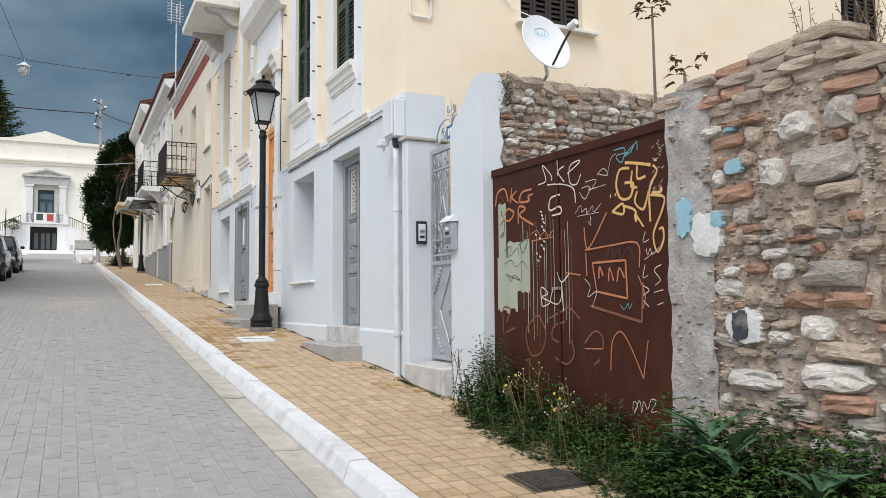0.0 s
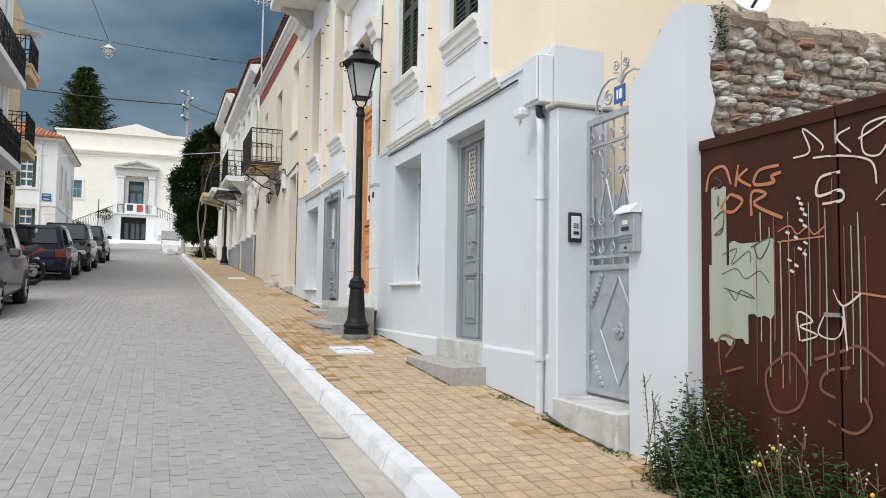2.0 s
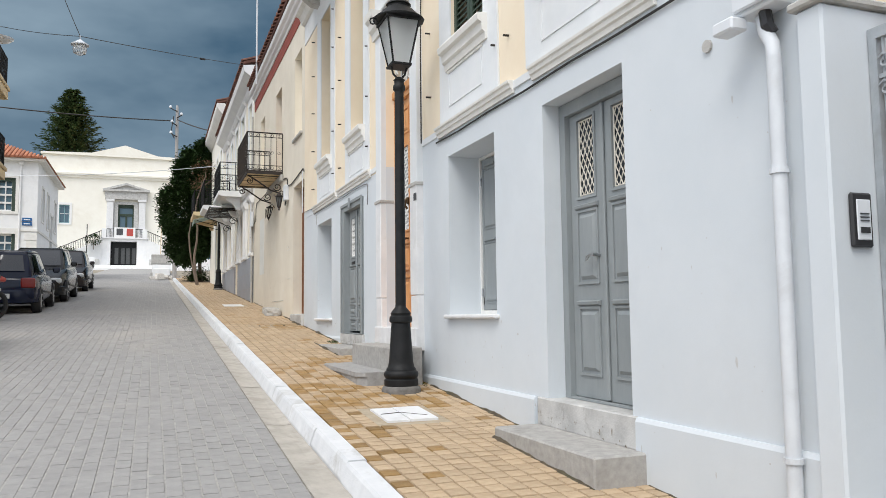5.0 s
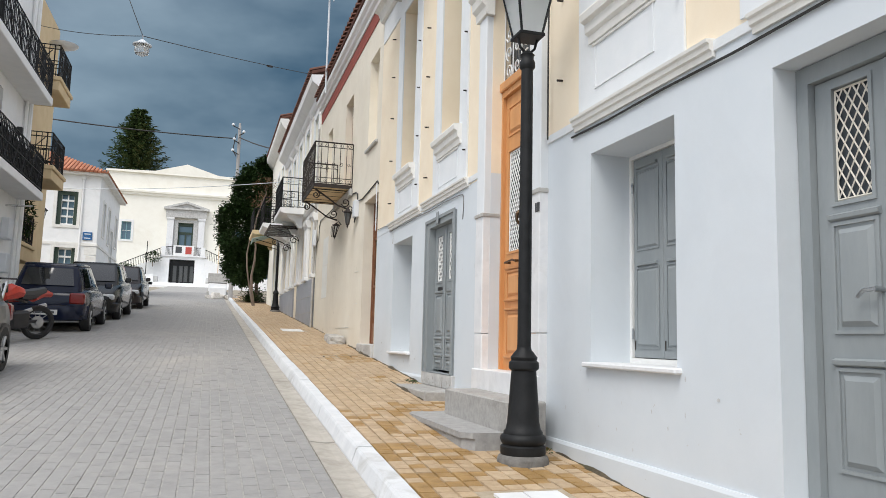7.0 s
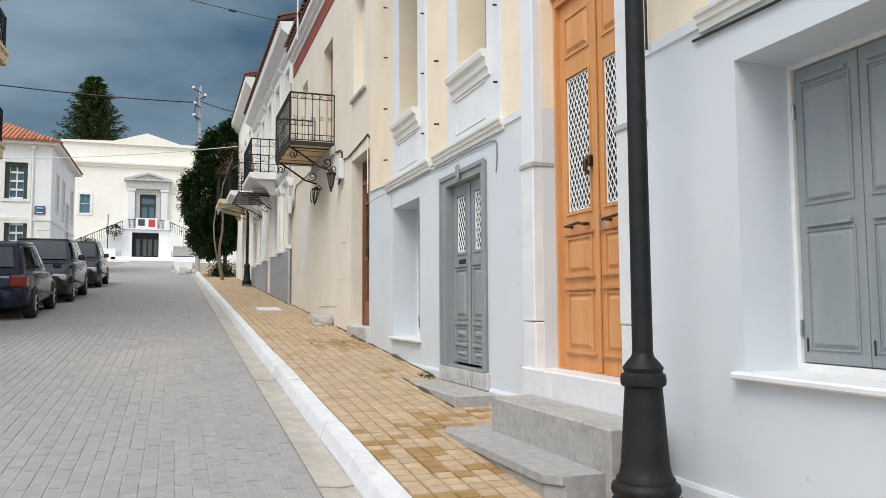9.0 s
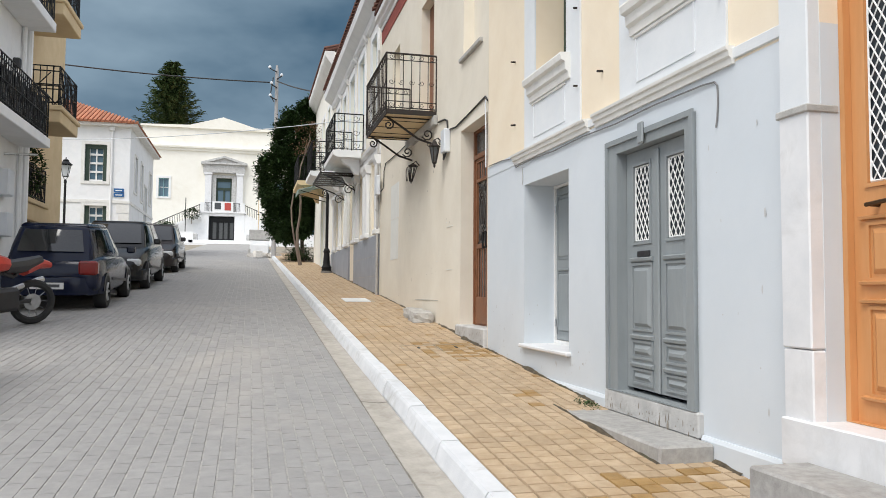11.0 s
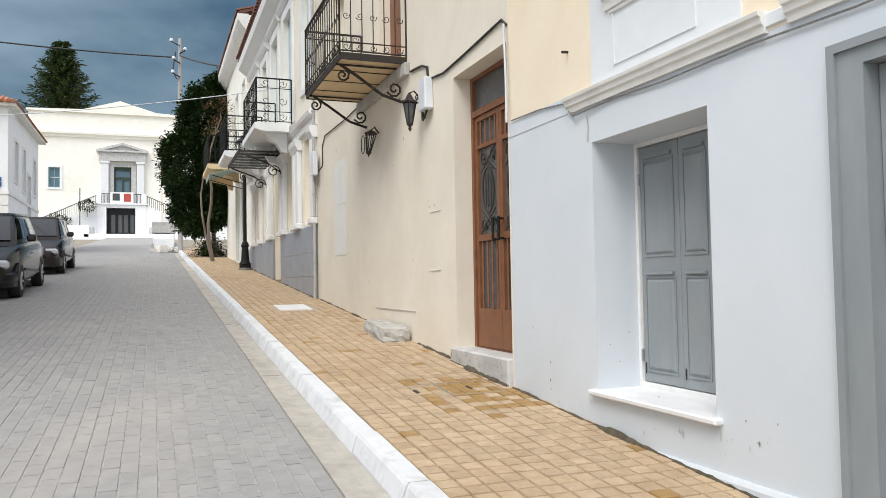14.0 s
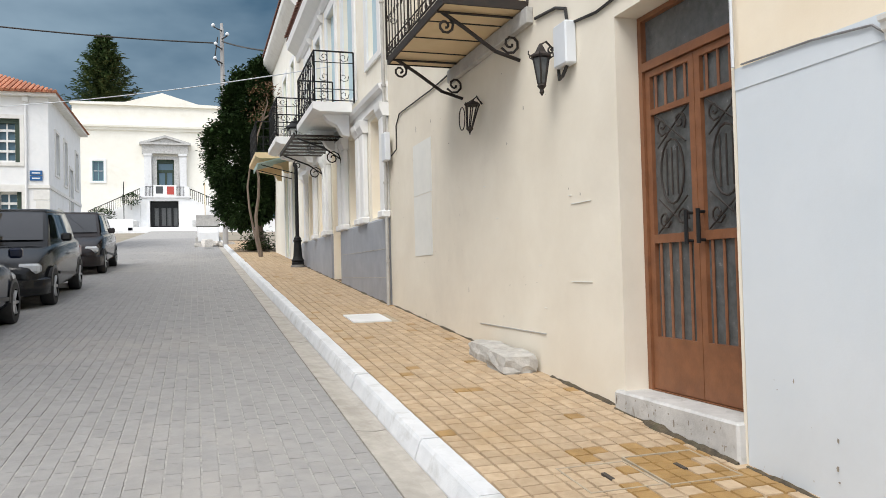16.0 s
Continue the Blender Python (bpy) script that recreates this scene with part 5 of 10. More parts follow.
rubble(sw, lambda u, z: (3.0, u, z), 0.0, 1.5, 3.52, 0.75, 2.74, 21, (0.06, 0.20), (0.045, 0.11), 0.16, 0.16, wall_top, HERO)
# chips and pebbles in the mortar
def pebbles(parent, put, u0, u1, z0, z1, n, seed, mat):
    r = random.Random(seed)
    V, F = [], []
    for k in range(n):
        c = put(r.uniform(u0, u1), r.uniform(z0, z1))
        s = r.uniform(0.006, 0.022)
        q = len(V)
        V += [(c[0] + sx * s * r.uniform(0.6, 1.2), c[1] + sy * s * r.uniform(0.7, 1.9), c[2] + sz * s * r.uniform(0.5, 0.9)) for sx, sy, sz in ((-1, 0, 0), (1, 0, 0), (0, -1, 0), (0, 1, 0), (0, 0, -1), (0, 0, 1))]
        F += [(q + a, q + b, q + c_) for a, b, c_ in ((0, 2, 5), (2, 1, 5), (1, 3, 5), (3, 0, 5), (2, 0, 4), (1, 2, 4), (3, 1, 4), (0, 3, 4))]
    me = bpy.data.meshes.new("pebbles")
    me.from_pydata(V, [], F)
    me.materials.append(mat)
    ob = new("pebbles", me)
    ob.parent, ob.matrix_parent_inverse = parent, WORLD_OF[parent.name].inverted()
    tagged(ob, kind="stuff")


M_CHIP = material("stone_chip", (0.24, 0.19, 0.15), (0.46, 0.40, 0.34), 12.0, 0.95, 0.5, 60, random_amount=0.4, island=True)
pebbles(sw, lambda u, z: (3.004 + 0.025 * noise.noise((u * 3, z * 3, 1)), u, z), 1.4, 3.55, 0.6, 2.85, 4200, 3, M_CHIP)
pebbles(sw, lambda u, z: (2.972, u, z), 3.52, 3.82, 0.6, 2.95, 160, 4, M_CHIP)
pebbles(cw, lambda u, z: (u, 6.062, z), 3.2, 6.0, 2.3, 3.65, 900, 5, M_CHIP)
# flat courses on the top
r = random.Random(4)
for k in range(4):
    u = 1.4
    while u < 3.72:
        w = r.uniform(0.14, 0.30)
        z = wall_top(u + w / 2) - 0.21 + k * 0.062
        if u > 2.0 or k < 3:
            rock(sw, "coping_stone", (M_STONE, M_BRICKRED, M_STONE, M_STONE, M_STONE)[r.randrange(5)], (3.10 + r.uniform(-0.015, 0.02), u + w / 2, z), (0.26, w * 1.02, 0.064), r.uniform(-0.08, 0.08), r.uniform(-0.05, 0.05), 0, r.randrange(6))
        u += w


def blob(yc, zc, ry, rz, seed, x=2.955, d=0.012, square=0.5, lift=0.03):
    """A thin uneven patch with a ragged rim, between round and square."""
    bm = B()
    n = 64
    c = bm.verts.new((x - d, yc, zc))
    mid, rim = [], []
    for k in range(n):
        a = 2 * math.pi * k / n
        e = 1.0 / max(abs(math.cos(a)), abs(math.sin(a)))
        q = (1 - square) + square * e * 0.9
        q *= 1 + 0.22 * noise.noise((math.cos(a) * 1.6 + seed, math.sin(a) * 1.6, seed)) + 0.16 * noise.noise((math.cos(a) * 5, math.sin(a) * 5 + seed, seed)) + 0.10 * noise.noise((math.cos(a) * 14, math.sin(a) * 14 + seed, seed))
        w = 0.0
        mid.append(bm.verts.new((x - d * 0.6 + w, yc + ry * q * 0.6 * math.cos(a), zc + rz * q * 0.6 * math.sin(a))))
        rim.append(bm.verts.new((x + w, yc + ry * q * math.cos(a), zc + rz * q * math.sin(a))))
    for k in range(n):
        bm.faces.new((c, mid[k], mid[(k + 1) % n]))
        bm.faces.new((mid[k], mid[(k + 1) % n], rim[(k + 1) % n], rim[k]))
    edge = [bm.verts.new((x + lift, v.co.y, v.co.z)) for v in rim]
    for k in range(n):
        bm.faces.new((rim[k], rim[(k + 1) % n], edge[(k + 1) % n], edge[k]))
    return bm


part("paint_patch", blob(3.70, 2.26, 0.06, 0.11, 3, 2.942, 0.003), M_BLUEPATCH, sw, "pale blue paint remains", True)
part("paint_patch", blob(3.54, 2.15, 0.11, 0.115, 5, 2.950, 0.006, 0.9, 0.05), M_WHITEPATCH, sw, "white plaster remains", True)
part("paint_patch", blob(3.46, 2.225, 0.04, 0.045, 8, 2.946, 0.003, 0.9), M_BLUEPATCH, sw, "pale blue paint remains", True)
part("paint_patch", blob(3.35, 2.49, 0.06, 0.04, 12, 2.962, 0.003, 0.2), M_BLUEPATCH, sw, "pale blue paint remains", True)
part("paint_patch", blob(3.37, 2.70, 0.04, 0.022, 14, 2.962, 0.003, 0.9), M_BLUEPATCH, sw, "pale blue paint remains", True)
part("plaster_patch", blob(3.31, 1.66, 0.11, 0.09, 17, 2.962, 0.006, 0.4, 0.05), M_WHITEPATCH, sw, "whitewashed stone", True)
part("paint_patch", blob(3.33, 1.665, 0.055, 0.075, 20, 2.953, 0.003, 0.7), M_DARKPATCH, sw, "black paint smudge", True)

# ---------------------------------------------------------------- rusty sheet metal gate
mg = thing("metal_gate", (3.06, 4.93, zp(4.9)), "rust-brown sheet metal double gate covered with graffiti", "gate")
xg = lambda yy: 2.992 + (yy - 3.83) * 0.030
zt = lambda yy: 2.845 + (yy - 3.83) * 0.0185


def slab_on_gate(y0, y1, z0, z1, x_off=0.0, thick=0.02):
    bm = B()
    v = []
    for yy in (y0, y1):
        top = z1(yy) if callable(z1) else z1
        low = z0(yy) if callable(z0) else z0
        for x in (xg(yy) + x_off, xg(yy) + x_off + thick):
            v += [bm.verts.new((x, yy, low)), bm.verts.new((x, yy, top))]
    for f in ((0, 1, 3, 2), (4, 6, 7, 5), (0, 4, 5, 1), (2, 3, 7, 6), (0, 2, 6, 4), (1, 5, 7, 3)):
        bm.faces.new([v[i] for i in f])
    return bm


YS = 5.02
for a, b in ((3.84, YS - 0.004), (YS + 0.004, 6.03)):
    lf = part("gate_leaf", slab_on_gate(a, b, lambda yy: zp(yy) - 0.02, zt), M_RUST, mg)
    part("top_rail", slab_on_gate(a, b, lambda yy: zt(yy) - 0.045, lambda yy: zt(yy) + 0.012, -0.014, 0.05), M_RUST, lf)
    part("edge_strip", slab_on_gate(a, a + 0.03, lambda yy: zp(yy), zt, -0.006, 0.03), M_RUST, lf)
part("latch", box(B(), xg(YS) - 0.03, xg(YS) - 0.001, YS - 0.01, YS + 0.07, 1.88, 1.90), M_STEEL, mg, "small steel latch")


def stroke(pts, w, mat, parent=None, lift=0.003, closed=False):
    """A flat painted line through (y, z) points on the gate."""
    # smooth the polyline
    P = [Vector((a, b)) for a, b in pts]
    if closed:
        P.append(P[0])
    Q = []
    for i in range(len(P) - 1):
        p0, p1, p2, p3 = P[max(i - 1, 0)], P[i], P[i + 1], P[min(i + 2, len(P) - 1)]
        for k in range(5):
            t = k / 5
            Q.append(0.5 * ((2 * p1) + (p2 - p0) * t + (2 * p0 - 5 * p1 + 4 * p2 - p3) * t * t + (3 * p1 - p0 - 3 * p2 + p3) * t ** 3))
    Q.append(P[-1])
    bm = B()
    L = []
    for i, q in enumerate(Q):
        d = Q[min(i + 1, len(Q) - 1)] - Q[max(i - 1, 0)]
        d = d.normalized() if d.length > 1e-6 else Vector((1, 0))
        nrm = Vector((-d.y, d.x)) * w / 2 * (0.85 + 0.3 * noise.noise((q.x * 20, q.y * 20, 0)))
        L.append([bm.verts.new((xg(q.x) - lift, (q + s * nrm).x, (q + s * nrm).y)) for s in (1, -1)])
    for a, b in zip(L, L[1:]):
        bm.faces.new((a[0], a[1], b[1], b[0]))
    return part("graffiti", bm, mat, parent or mg)


def place(px, py):
    """A point of the gate by its share of width (0 at the courtyard wall) and of height (0 at the top)."""
    yy = 6.0 - 2.15 * px
    return yy, zt(yy) - 2.0 * py


def draw(pts, w, mat, lift=0.003, closed=False):
    stroke([place(*p) for p in pts], w * 0.78, mat, None, lift, closed)


# pale green rolled-on patches with drips
for a, b, c, d in ((0.03, 0.09, 0.14, 0.42), (0.02, 0.17, 0.36, 0.58), (0.10, 0.26, 0.30, 0.50)):
    (y0, z0), (y1, z1) = place(a, d), place(b, c)
    n = 14
    bm = B()
    col = []
    for i in range(n + 1):
        yy = y0 + (y1 - y0) * i / n
        lift_ = xg(yy) - 0.002 - 0.004 * c
        col.append([bm.verts.new((lift_, yy, z0 + 0.06 * noise.noise((yy * 22, d, 1)))), bm.verts.new((lift_, yy, z1 + 0.025 * noise.noise((yy * 18, c, 2))))])
    for p, q in zip(col, col[1:]):
        bm.faces.new((p[0], p[1], q[1], q[0]))
    part("paint_patch", bm, M_PATCH_G, mg, "pale green rolled paint")
r = random.Random(12)
for k in range(16):
    u = 0.20 + 0.022 * k + r.uniform(-0.006, 0.006)
    a = r.uniform(0.16, 0.34)
    draw([(u, a), (u + 0.002, a + 0.2), (u, a + r.uniform(0.30, 0.46))], r.uniform(0.006, 0.014), M_PATCH_G if k % 3 else M_SPRAY_B, 0.0045)
# tags and letters sprayed over one another
draw([(0.329, 0.099), (0.379, 0.09), (0.358, 0.03), (0.414, 0.077), (0.413, 0.095)], 0.014, M_SPRAY_W, 0.006)
draw([(0.453, 0.026), (0.453, 0.084)], 0.014, M_SPRAY_W, 0.006)
draw([(0.492, 0.054), (0.456, 0.07), (0.493, 0.111)], 0.014, M_SPRAY_W, 0.006)
draw([(0.513, 0.084), (0.582, 0.055), (0.572, 0.048), (0.527, 0.061), (0.525, 0.116), (0.563, 0.129), (0.589, 0.097)], 0.014, M_SPRAY_W, 0.006)
draw([(0.388, 0.108), (0.466, 0.115), (0.543, 0.14), (0.556, 0.193)], 0.014, M_SPRAY_W, 0.006)
draw([(0.464, 0.153), (0.408, 0.16), (0.399, 0.203), (0.462, 0.196), (0.468, 0.22), (0.413, 0.224)], 0.02, M_SPRAY_W, 0.006)
draw([(0.01, 0.149), (0.028, 0.095), (0.085, 0.085), (0.111, 0.139)], 0.026, M_SPRAY_O, 0.005)
draw([(0.14, 0.087), (0.128, 0.147)], 0.026, M_SPRAY_O, 0.005)
draw([(0.174, 0.103), (0.141, 0.126), (0.186, 0.153)], 0.026, M_SPRAY_O, 0.005)
draw([(0.282, 0.11), (0.216, 0.114), (0.198, 0.149), (0.264, 0.152), (0.257, 0.135), (0.289, 0.129)], 0.026, M_SPRAY_O, 0.005)
draw([(0.109, 0.166), (0.071, 0.201), (0.117, 0.217), (0.153, 0.188), (0.109, 0.166)], 0.026, M_SPRAY_O, 0.005)
draw([(0.186, 0.234), (0.189, 0.17), (0.239, 0.18), (0.196, 0.203), (0.292, 0.248)], 0.026, M_SPRAY_O, 0.005)
draw([(0.275, 0.283), (0.314, 0.27), (0.337, 0.292), (0.367, 0.277), (0.388, 0.296), (0.418, 0.278)], 0.012, M_SPRAY_O, 0.005)
draw([(0.274, 0.309), (0.416, 0.302)], 0.012, M_SPRAY_O, 0.005)
draw([(0.832, 0.114), (0.787, 0.114), (0.77, 0.161), (0.789, 0.204), (0.833, 0.206), (0.848, 0.165), (0.81, 0.158)], 0.028, M_SPRAY_Y, 0.005)
draw([(0.813, 0.094), (0.86, 0.103), (0.927, 0.119)], 0.028, M_SPRAY_Y, 0.005)
draw([(0.846, 0.124), (0.839, 0.171), (0.867, 0.179)], 0.024, M_SPRAY_Y, 0.005)
draw([(0.869, 0.112), (0.868, 0.152), (0.904, 0.15)], 0.024, M_SPRAY_Y, 0.005)
draw([(0.936, 0.121), (0.952, 0.143), (0.92, 0.191), (0.92, 0.29)], 0.024, M_SPRAY_Y, 0.005)
draw([(0.866, 0.191), (0.855, 0.225), (0.891, 0.249), (0.915, 0.198)], 0.024, M_SPRAY_Y, 0.005)
draw([(0.928, 0.204), (0.966, 0.205), (0.967, 0.19)], 0.026, M_SPRAY_Y, 0.005)
draw([(0.919, 0.21), (0.978, 0.222), (0.967, 0.265), (0.931, 0.329), (0.946, 0.383), (0.972, 0.347), (0.97, 0.313), (0.955, 0.316)], 0.022, M_SPRAY_Y, 0.005)
draw([(0.747, 0.243), (0.798, 0.222), (0.799, 0.255), (0.747, 0.243)], 0.024, M_SPRAY_Y, 0.005)
draw([(0.798, 0.229), (0.854, 0.249), (0.858, 0.285), (0.854, 0.261), (0.89, 0.303)], 0.022, M_SPRAY_Y, 0.005)
draw([(0.738, 0.191), (0.743, 0.192)], 0.03, M_SPRAY_Y, 0.005)
draw([(0.762, 0.189), (0.767, 0.19)], 0.03, M_SPRAY_Y, 0.005)
draw([(0.763, 0.046), (0.815, 0.049), (0.799, 0.091), (0.774, 0.066), (0.833, 0.065), (0.814, 0.073), (0.853, 0.046), (0.838, 0.07), (0.868, 0.037), (0.871, 0.065)], 0.01, M_SPRAY_T, 0.006)
draw([(0.593, 0.147), (0.629, 0.144), (0.64, 0.159), (0.67, 0.128), (0.612, 0.128)], 0.007, M_SPRAY_W, 0.006)
draw([(0.58, 0.159), (0.609, 0.186), (0.64, 0.15)], 0.008, M_SPRAY_W, 0.006)
draw([(0.628, 0.157), (0.718, 0.151)], 0.006, M_SPRAY_W, 0.006)
draw([(0.676, 0.112), (0.71, 0.096), (0.73, 0.121), (0.687, 0.113)], 0.007, M_SPRAY_W, 0.006)
draw([(0.731, 0.112), (0.748, 0.069), (0.774, 0.058)], 0.006, M_SPRAY_W, 0.006)
draw([(0.553, 0.229), (0.584, 0.205), (0.59, 0.228), (0.614, 0.217), (0.619, 0.236), (0.649, 0.213), (0.654, 0.235), (0.694, 0.209)], 0.006, M_SPRAY_W, 0.006)
draw([(0.565, 0.241), (0.682, 0.238)], 0.006, M_SPRAY_W, 0.006)
draw([(0.636, 0.246), (0.637, 0.277), (0.624, 0.263)], 0.006, M_SPRAY_W, 0.006)
draw([(0.6, 0.283), (0.62, 0.356), (0.72, 0.242)], 0.018, M_SPRAY_O, 0.005)
draw([(0.602, 0.36), (0.742, 0.351), (0.86, 0.351), (0.866, 0.426)], 0.016, M_SPRAY_O, 0.005)
draw([(0.606, 0.369), (0.61, 0.448)], 0.016, M_SPRAY_O, 0.005)
draw([(0.86, 0.449), (0.889, 0.511), (0.878, 0.55)], 0.014, M_SPRAY_O, 0.005)
draw([(0.641, 0.405), (0.805, 0.401)], 0.022, M_SPRAY_O, 0.005)
draw([(0.805, 0.401), (0.81, 0.521)], 0.022, M_SPRAY_O, 0.005)
draw([(0.81, 0.521), (0.66, 0.5)], 0.022, M_SPRAY_O, 0.005)
draw([(0.66, 0.5), (0.641, 0.405)], 0.018, M_SPRAY_O, 0.005)
draw([(0.673, 0.457), (0.677, 0.419), (0.695, 0.449)], 0.02, M_SPRAY_O, 0.005)
draw([(0.721, 0.466), (0.728, 0.424), (0.746, 0.466)], 0.02, M_SPRAY_O, 0.005)
draw([(0.763, 0.469), (0.774, 0.425), (0.798, 0.457)], 0.02, M_SPRAY_O, 0.005)
draw([(0.714, 0.381), (0.741, 0.357), (0.751, 0.391), (0.777, 0.359), (0.78, 0.4), (0.821, 0.361), (0.848, 0.402)], 0.008, M_SPRAY_K, 0.006)
draw([(0.897, 0.319), (0.887, 0.349), (0.913, 0.343)], 0.007, M_SPRAY_W, 0.006)
draw([(0.899, 0.369), (0.905, 0.389), (0.917, 0.37), (0.925, 0.389), (0.955, 0.368)], 0.007, M_SPRAY_W, 0.006)
draw([(0.892, 0.403), (0.929, 0.382)], 0.006, M_SPRAY_W, 0.006)
draw([(0.893, 0.419), (0.882, 0.457), (0.905, 0.45)], 0.008, M_SPRAY_W, 0.006)
draw([(0.881, 0.481), (0.907, 0.495), (0.88, 0.511)], 0.008, M_SPRAY_W, 0.006)
draw([(0.881, 0.527), (0.905, 0.545)], 0.008, M_SPRAY_W, 0.006)
draw([(0.961, 0.42), (0.931, 0.435), (0.955, 0.465), (0.933, 0.48)], 0.008, M_SPRAY_W, 0.006)
draw([(0.928, 0.502), (0.966, 0.494)], 0.008, M_SPRAY_W, 0.006)
draw([(0.94, 0.539), (0.965, 0.531)], 0.008, M_SPRAY_W, 0.006)
draw([(0.598, 0.457), (0.627, 0.484), (0.613, 0.519), (0.66, 0.5), (0.635, 0.553)], 0.007, M_SPRAY_W, 0.006)
draw([(0.341, 0.557), (0.336, 0.487), (0.38, 0.507), (0.342, 0.522), (0.393, 0.54), (0.346, 0.557)], 0.014, M_SPRAY_W, 0.006)
draw([(0.416, 0.486), (0.396, 0.535), (0.448, 0.543), (0.464, 0.495), (0.416, 0.486)], 0.014, M_SPRAY_W, 0.006)
draw([(0.44, 0.429), (0.465, 0.467), (0.512, 0.437)], 0.016, M_SPRAY_W, 0.006)
draw([(0.465, 0.467), (0.474, 0.57)], 0.016, M_SPRAY_W, 0.006)
draw([(0.493, 0.434), (0.575, 0.444)], 0.014, M_SPRAY_O, 0.005)
draw([(0.043, 0.108), (0.074, 0.129), (0.045, 0.144)], 0.012, M_SPRAY_K, 0.006)
draw([(0.06, 0.166), (0.059, 0.194)], 0.012, M_SPRAY_K, 0.006)
draw([(0.042, 0.232), (0.08, 0.213), (0.074, 0.269), (0.044, 0.278), (0.079, 0.258)], 0.012, M_SPRAY_K, 0.006)
draw([(0.183, 0.319), (0.25, 0.297), (0.215, 0.352), (0.192, 0.314)], 0.01, M_SPRAY_K, 0.006)
draw([(0.075, 0.336), (0.131, 0.321), (0.111, 0.364), (0.174, 0.329), (0.181, 0.361)], 0.007, M_SPRAY_K, 0.006)
draw([(0.073, 0.391), (0.128, 0.376), (0.162, 0.404), (0.214, 0.384), (0.246, 0.416)], 0.007, M_SPRAY_K, 0.006)
draw([(0.081, 0.43), (0.194, 0.458), (0.144, 0.436), (0.125, 0.463), (0.099, 0.436)], 0.008, M_SPRAY_K, 0.006)
draw([(0.292, 0.596), (0.23, 0.653), (0.257, 0.738), (0.33, 0.725), (0.361, 0.652), (0.321, 0.594), (0.292, 0.596)], 0.022, M_SPRAY_B, 0.005)
draw([(0.288, 0.62), (0.286, 0.682)], 0.012, M_SPRAY_O, 0.005)
draw([(0.565, 0.593), (0.507, 0.557), (0.457, 0.573), (0.384, 0.599)], 0.022, M_SPRAY_B, 0.005)
draw([(0.481, 0.607), (0.416, 0.625), (0.401, 0.667), (0.453, 0.685)], 0.022, M_SPRAY_B, 0.005)
draw([(0.515, 0.67), (0.531, 0.716), (0.487, 0.755), (0.418, 0.738)], 0.022, M_SPRAY_B, 0.005)
draw([(0.59, 0.693), (0.687, 0.687)], 0.012, M_SPRAY_O, 0.005)
draw([(0.687, 0.687), (0.683, 0.645), (0.641, 0.633), (0.59, 0.675)], 0.02, M_SPRAY_B, 0.005)
draw([(0.669, 0.723), (0.637, 0.743)], 0.018, M_SPRAY_B, 0.005)
draw([(0.722, 0.754), (0.733, 0.661), (0.773, 0.626), (0.817, 0.667), (0.873, 0.762)], 0.014, M_SPRAY_O, 0.005)
draw([(0.873, 0.762), (0.897, 0.644)], 0.012, M_SPRAY_O, 0.005)
draw([(0.623, 0.548), (0.872, 0.592)], 0.026, M_SPRAY_B, 0.005)
draw([(0.872, 0.592), (0.881, 0.471)], 0.026, M_SPRAY_B, 0.005)
draw([(0.822, 0.866), (0.827, 0.836), (0.844, 0.847), (0.826, 0.873), (0.853, 0.83), (0.861, 0.865), (0.871, 0.83), (0.887, 0.852), (0.904, 0.82), (0.924, 0.823), (0.903, 0.856), (0.927, 0.851)], 0.006, M_SPRAY_W, 0.006)
draw([(0.065, 0.677), (0.06, 0.572), (0.12, 0.575), (0.085, 0.623)], 0.02, M_SPRAY_B, 0.005)
draw([(0.083, 0.665), (0.151, 0.644)], 0.02, M_SPRAY_B, 0.005)
draw([(0.776, 0.541), (0.794, 0.556), (0.813, 0.536), (0.817, 0.554), (0.831, 0.535)], 0.006, M_SPRAY_T, 0.006)
r = random.Random(5)
for k in range(14):
    u, v = r.uniform(0.30, 0.36), 0.20 + 0.014 * k
    draw([(u, v), (u + 0.012, v + 0.006)], 0.020, M_SPRAY_W, 0.0065)
for k in range(26):
    u, v = r.uniform(0.925, 0.975), r.uniform(0.06, 0.20)
    draw([(u, v), (u + 0.012, v + r.uniform(-0.012, 0.012))], 0.005, M_SPRAY_W, 0.0065)

# ---------------------------------------------------------------- street lamps
M_FOOTING = material("dark_footing_cement", (0.13, 0.125, 0.115), (0.22, 0.21, 0.195), 14, 0.95, 0.5, 60)


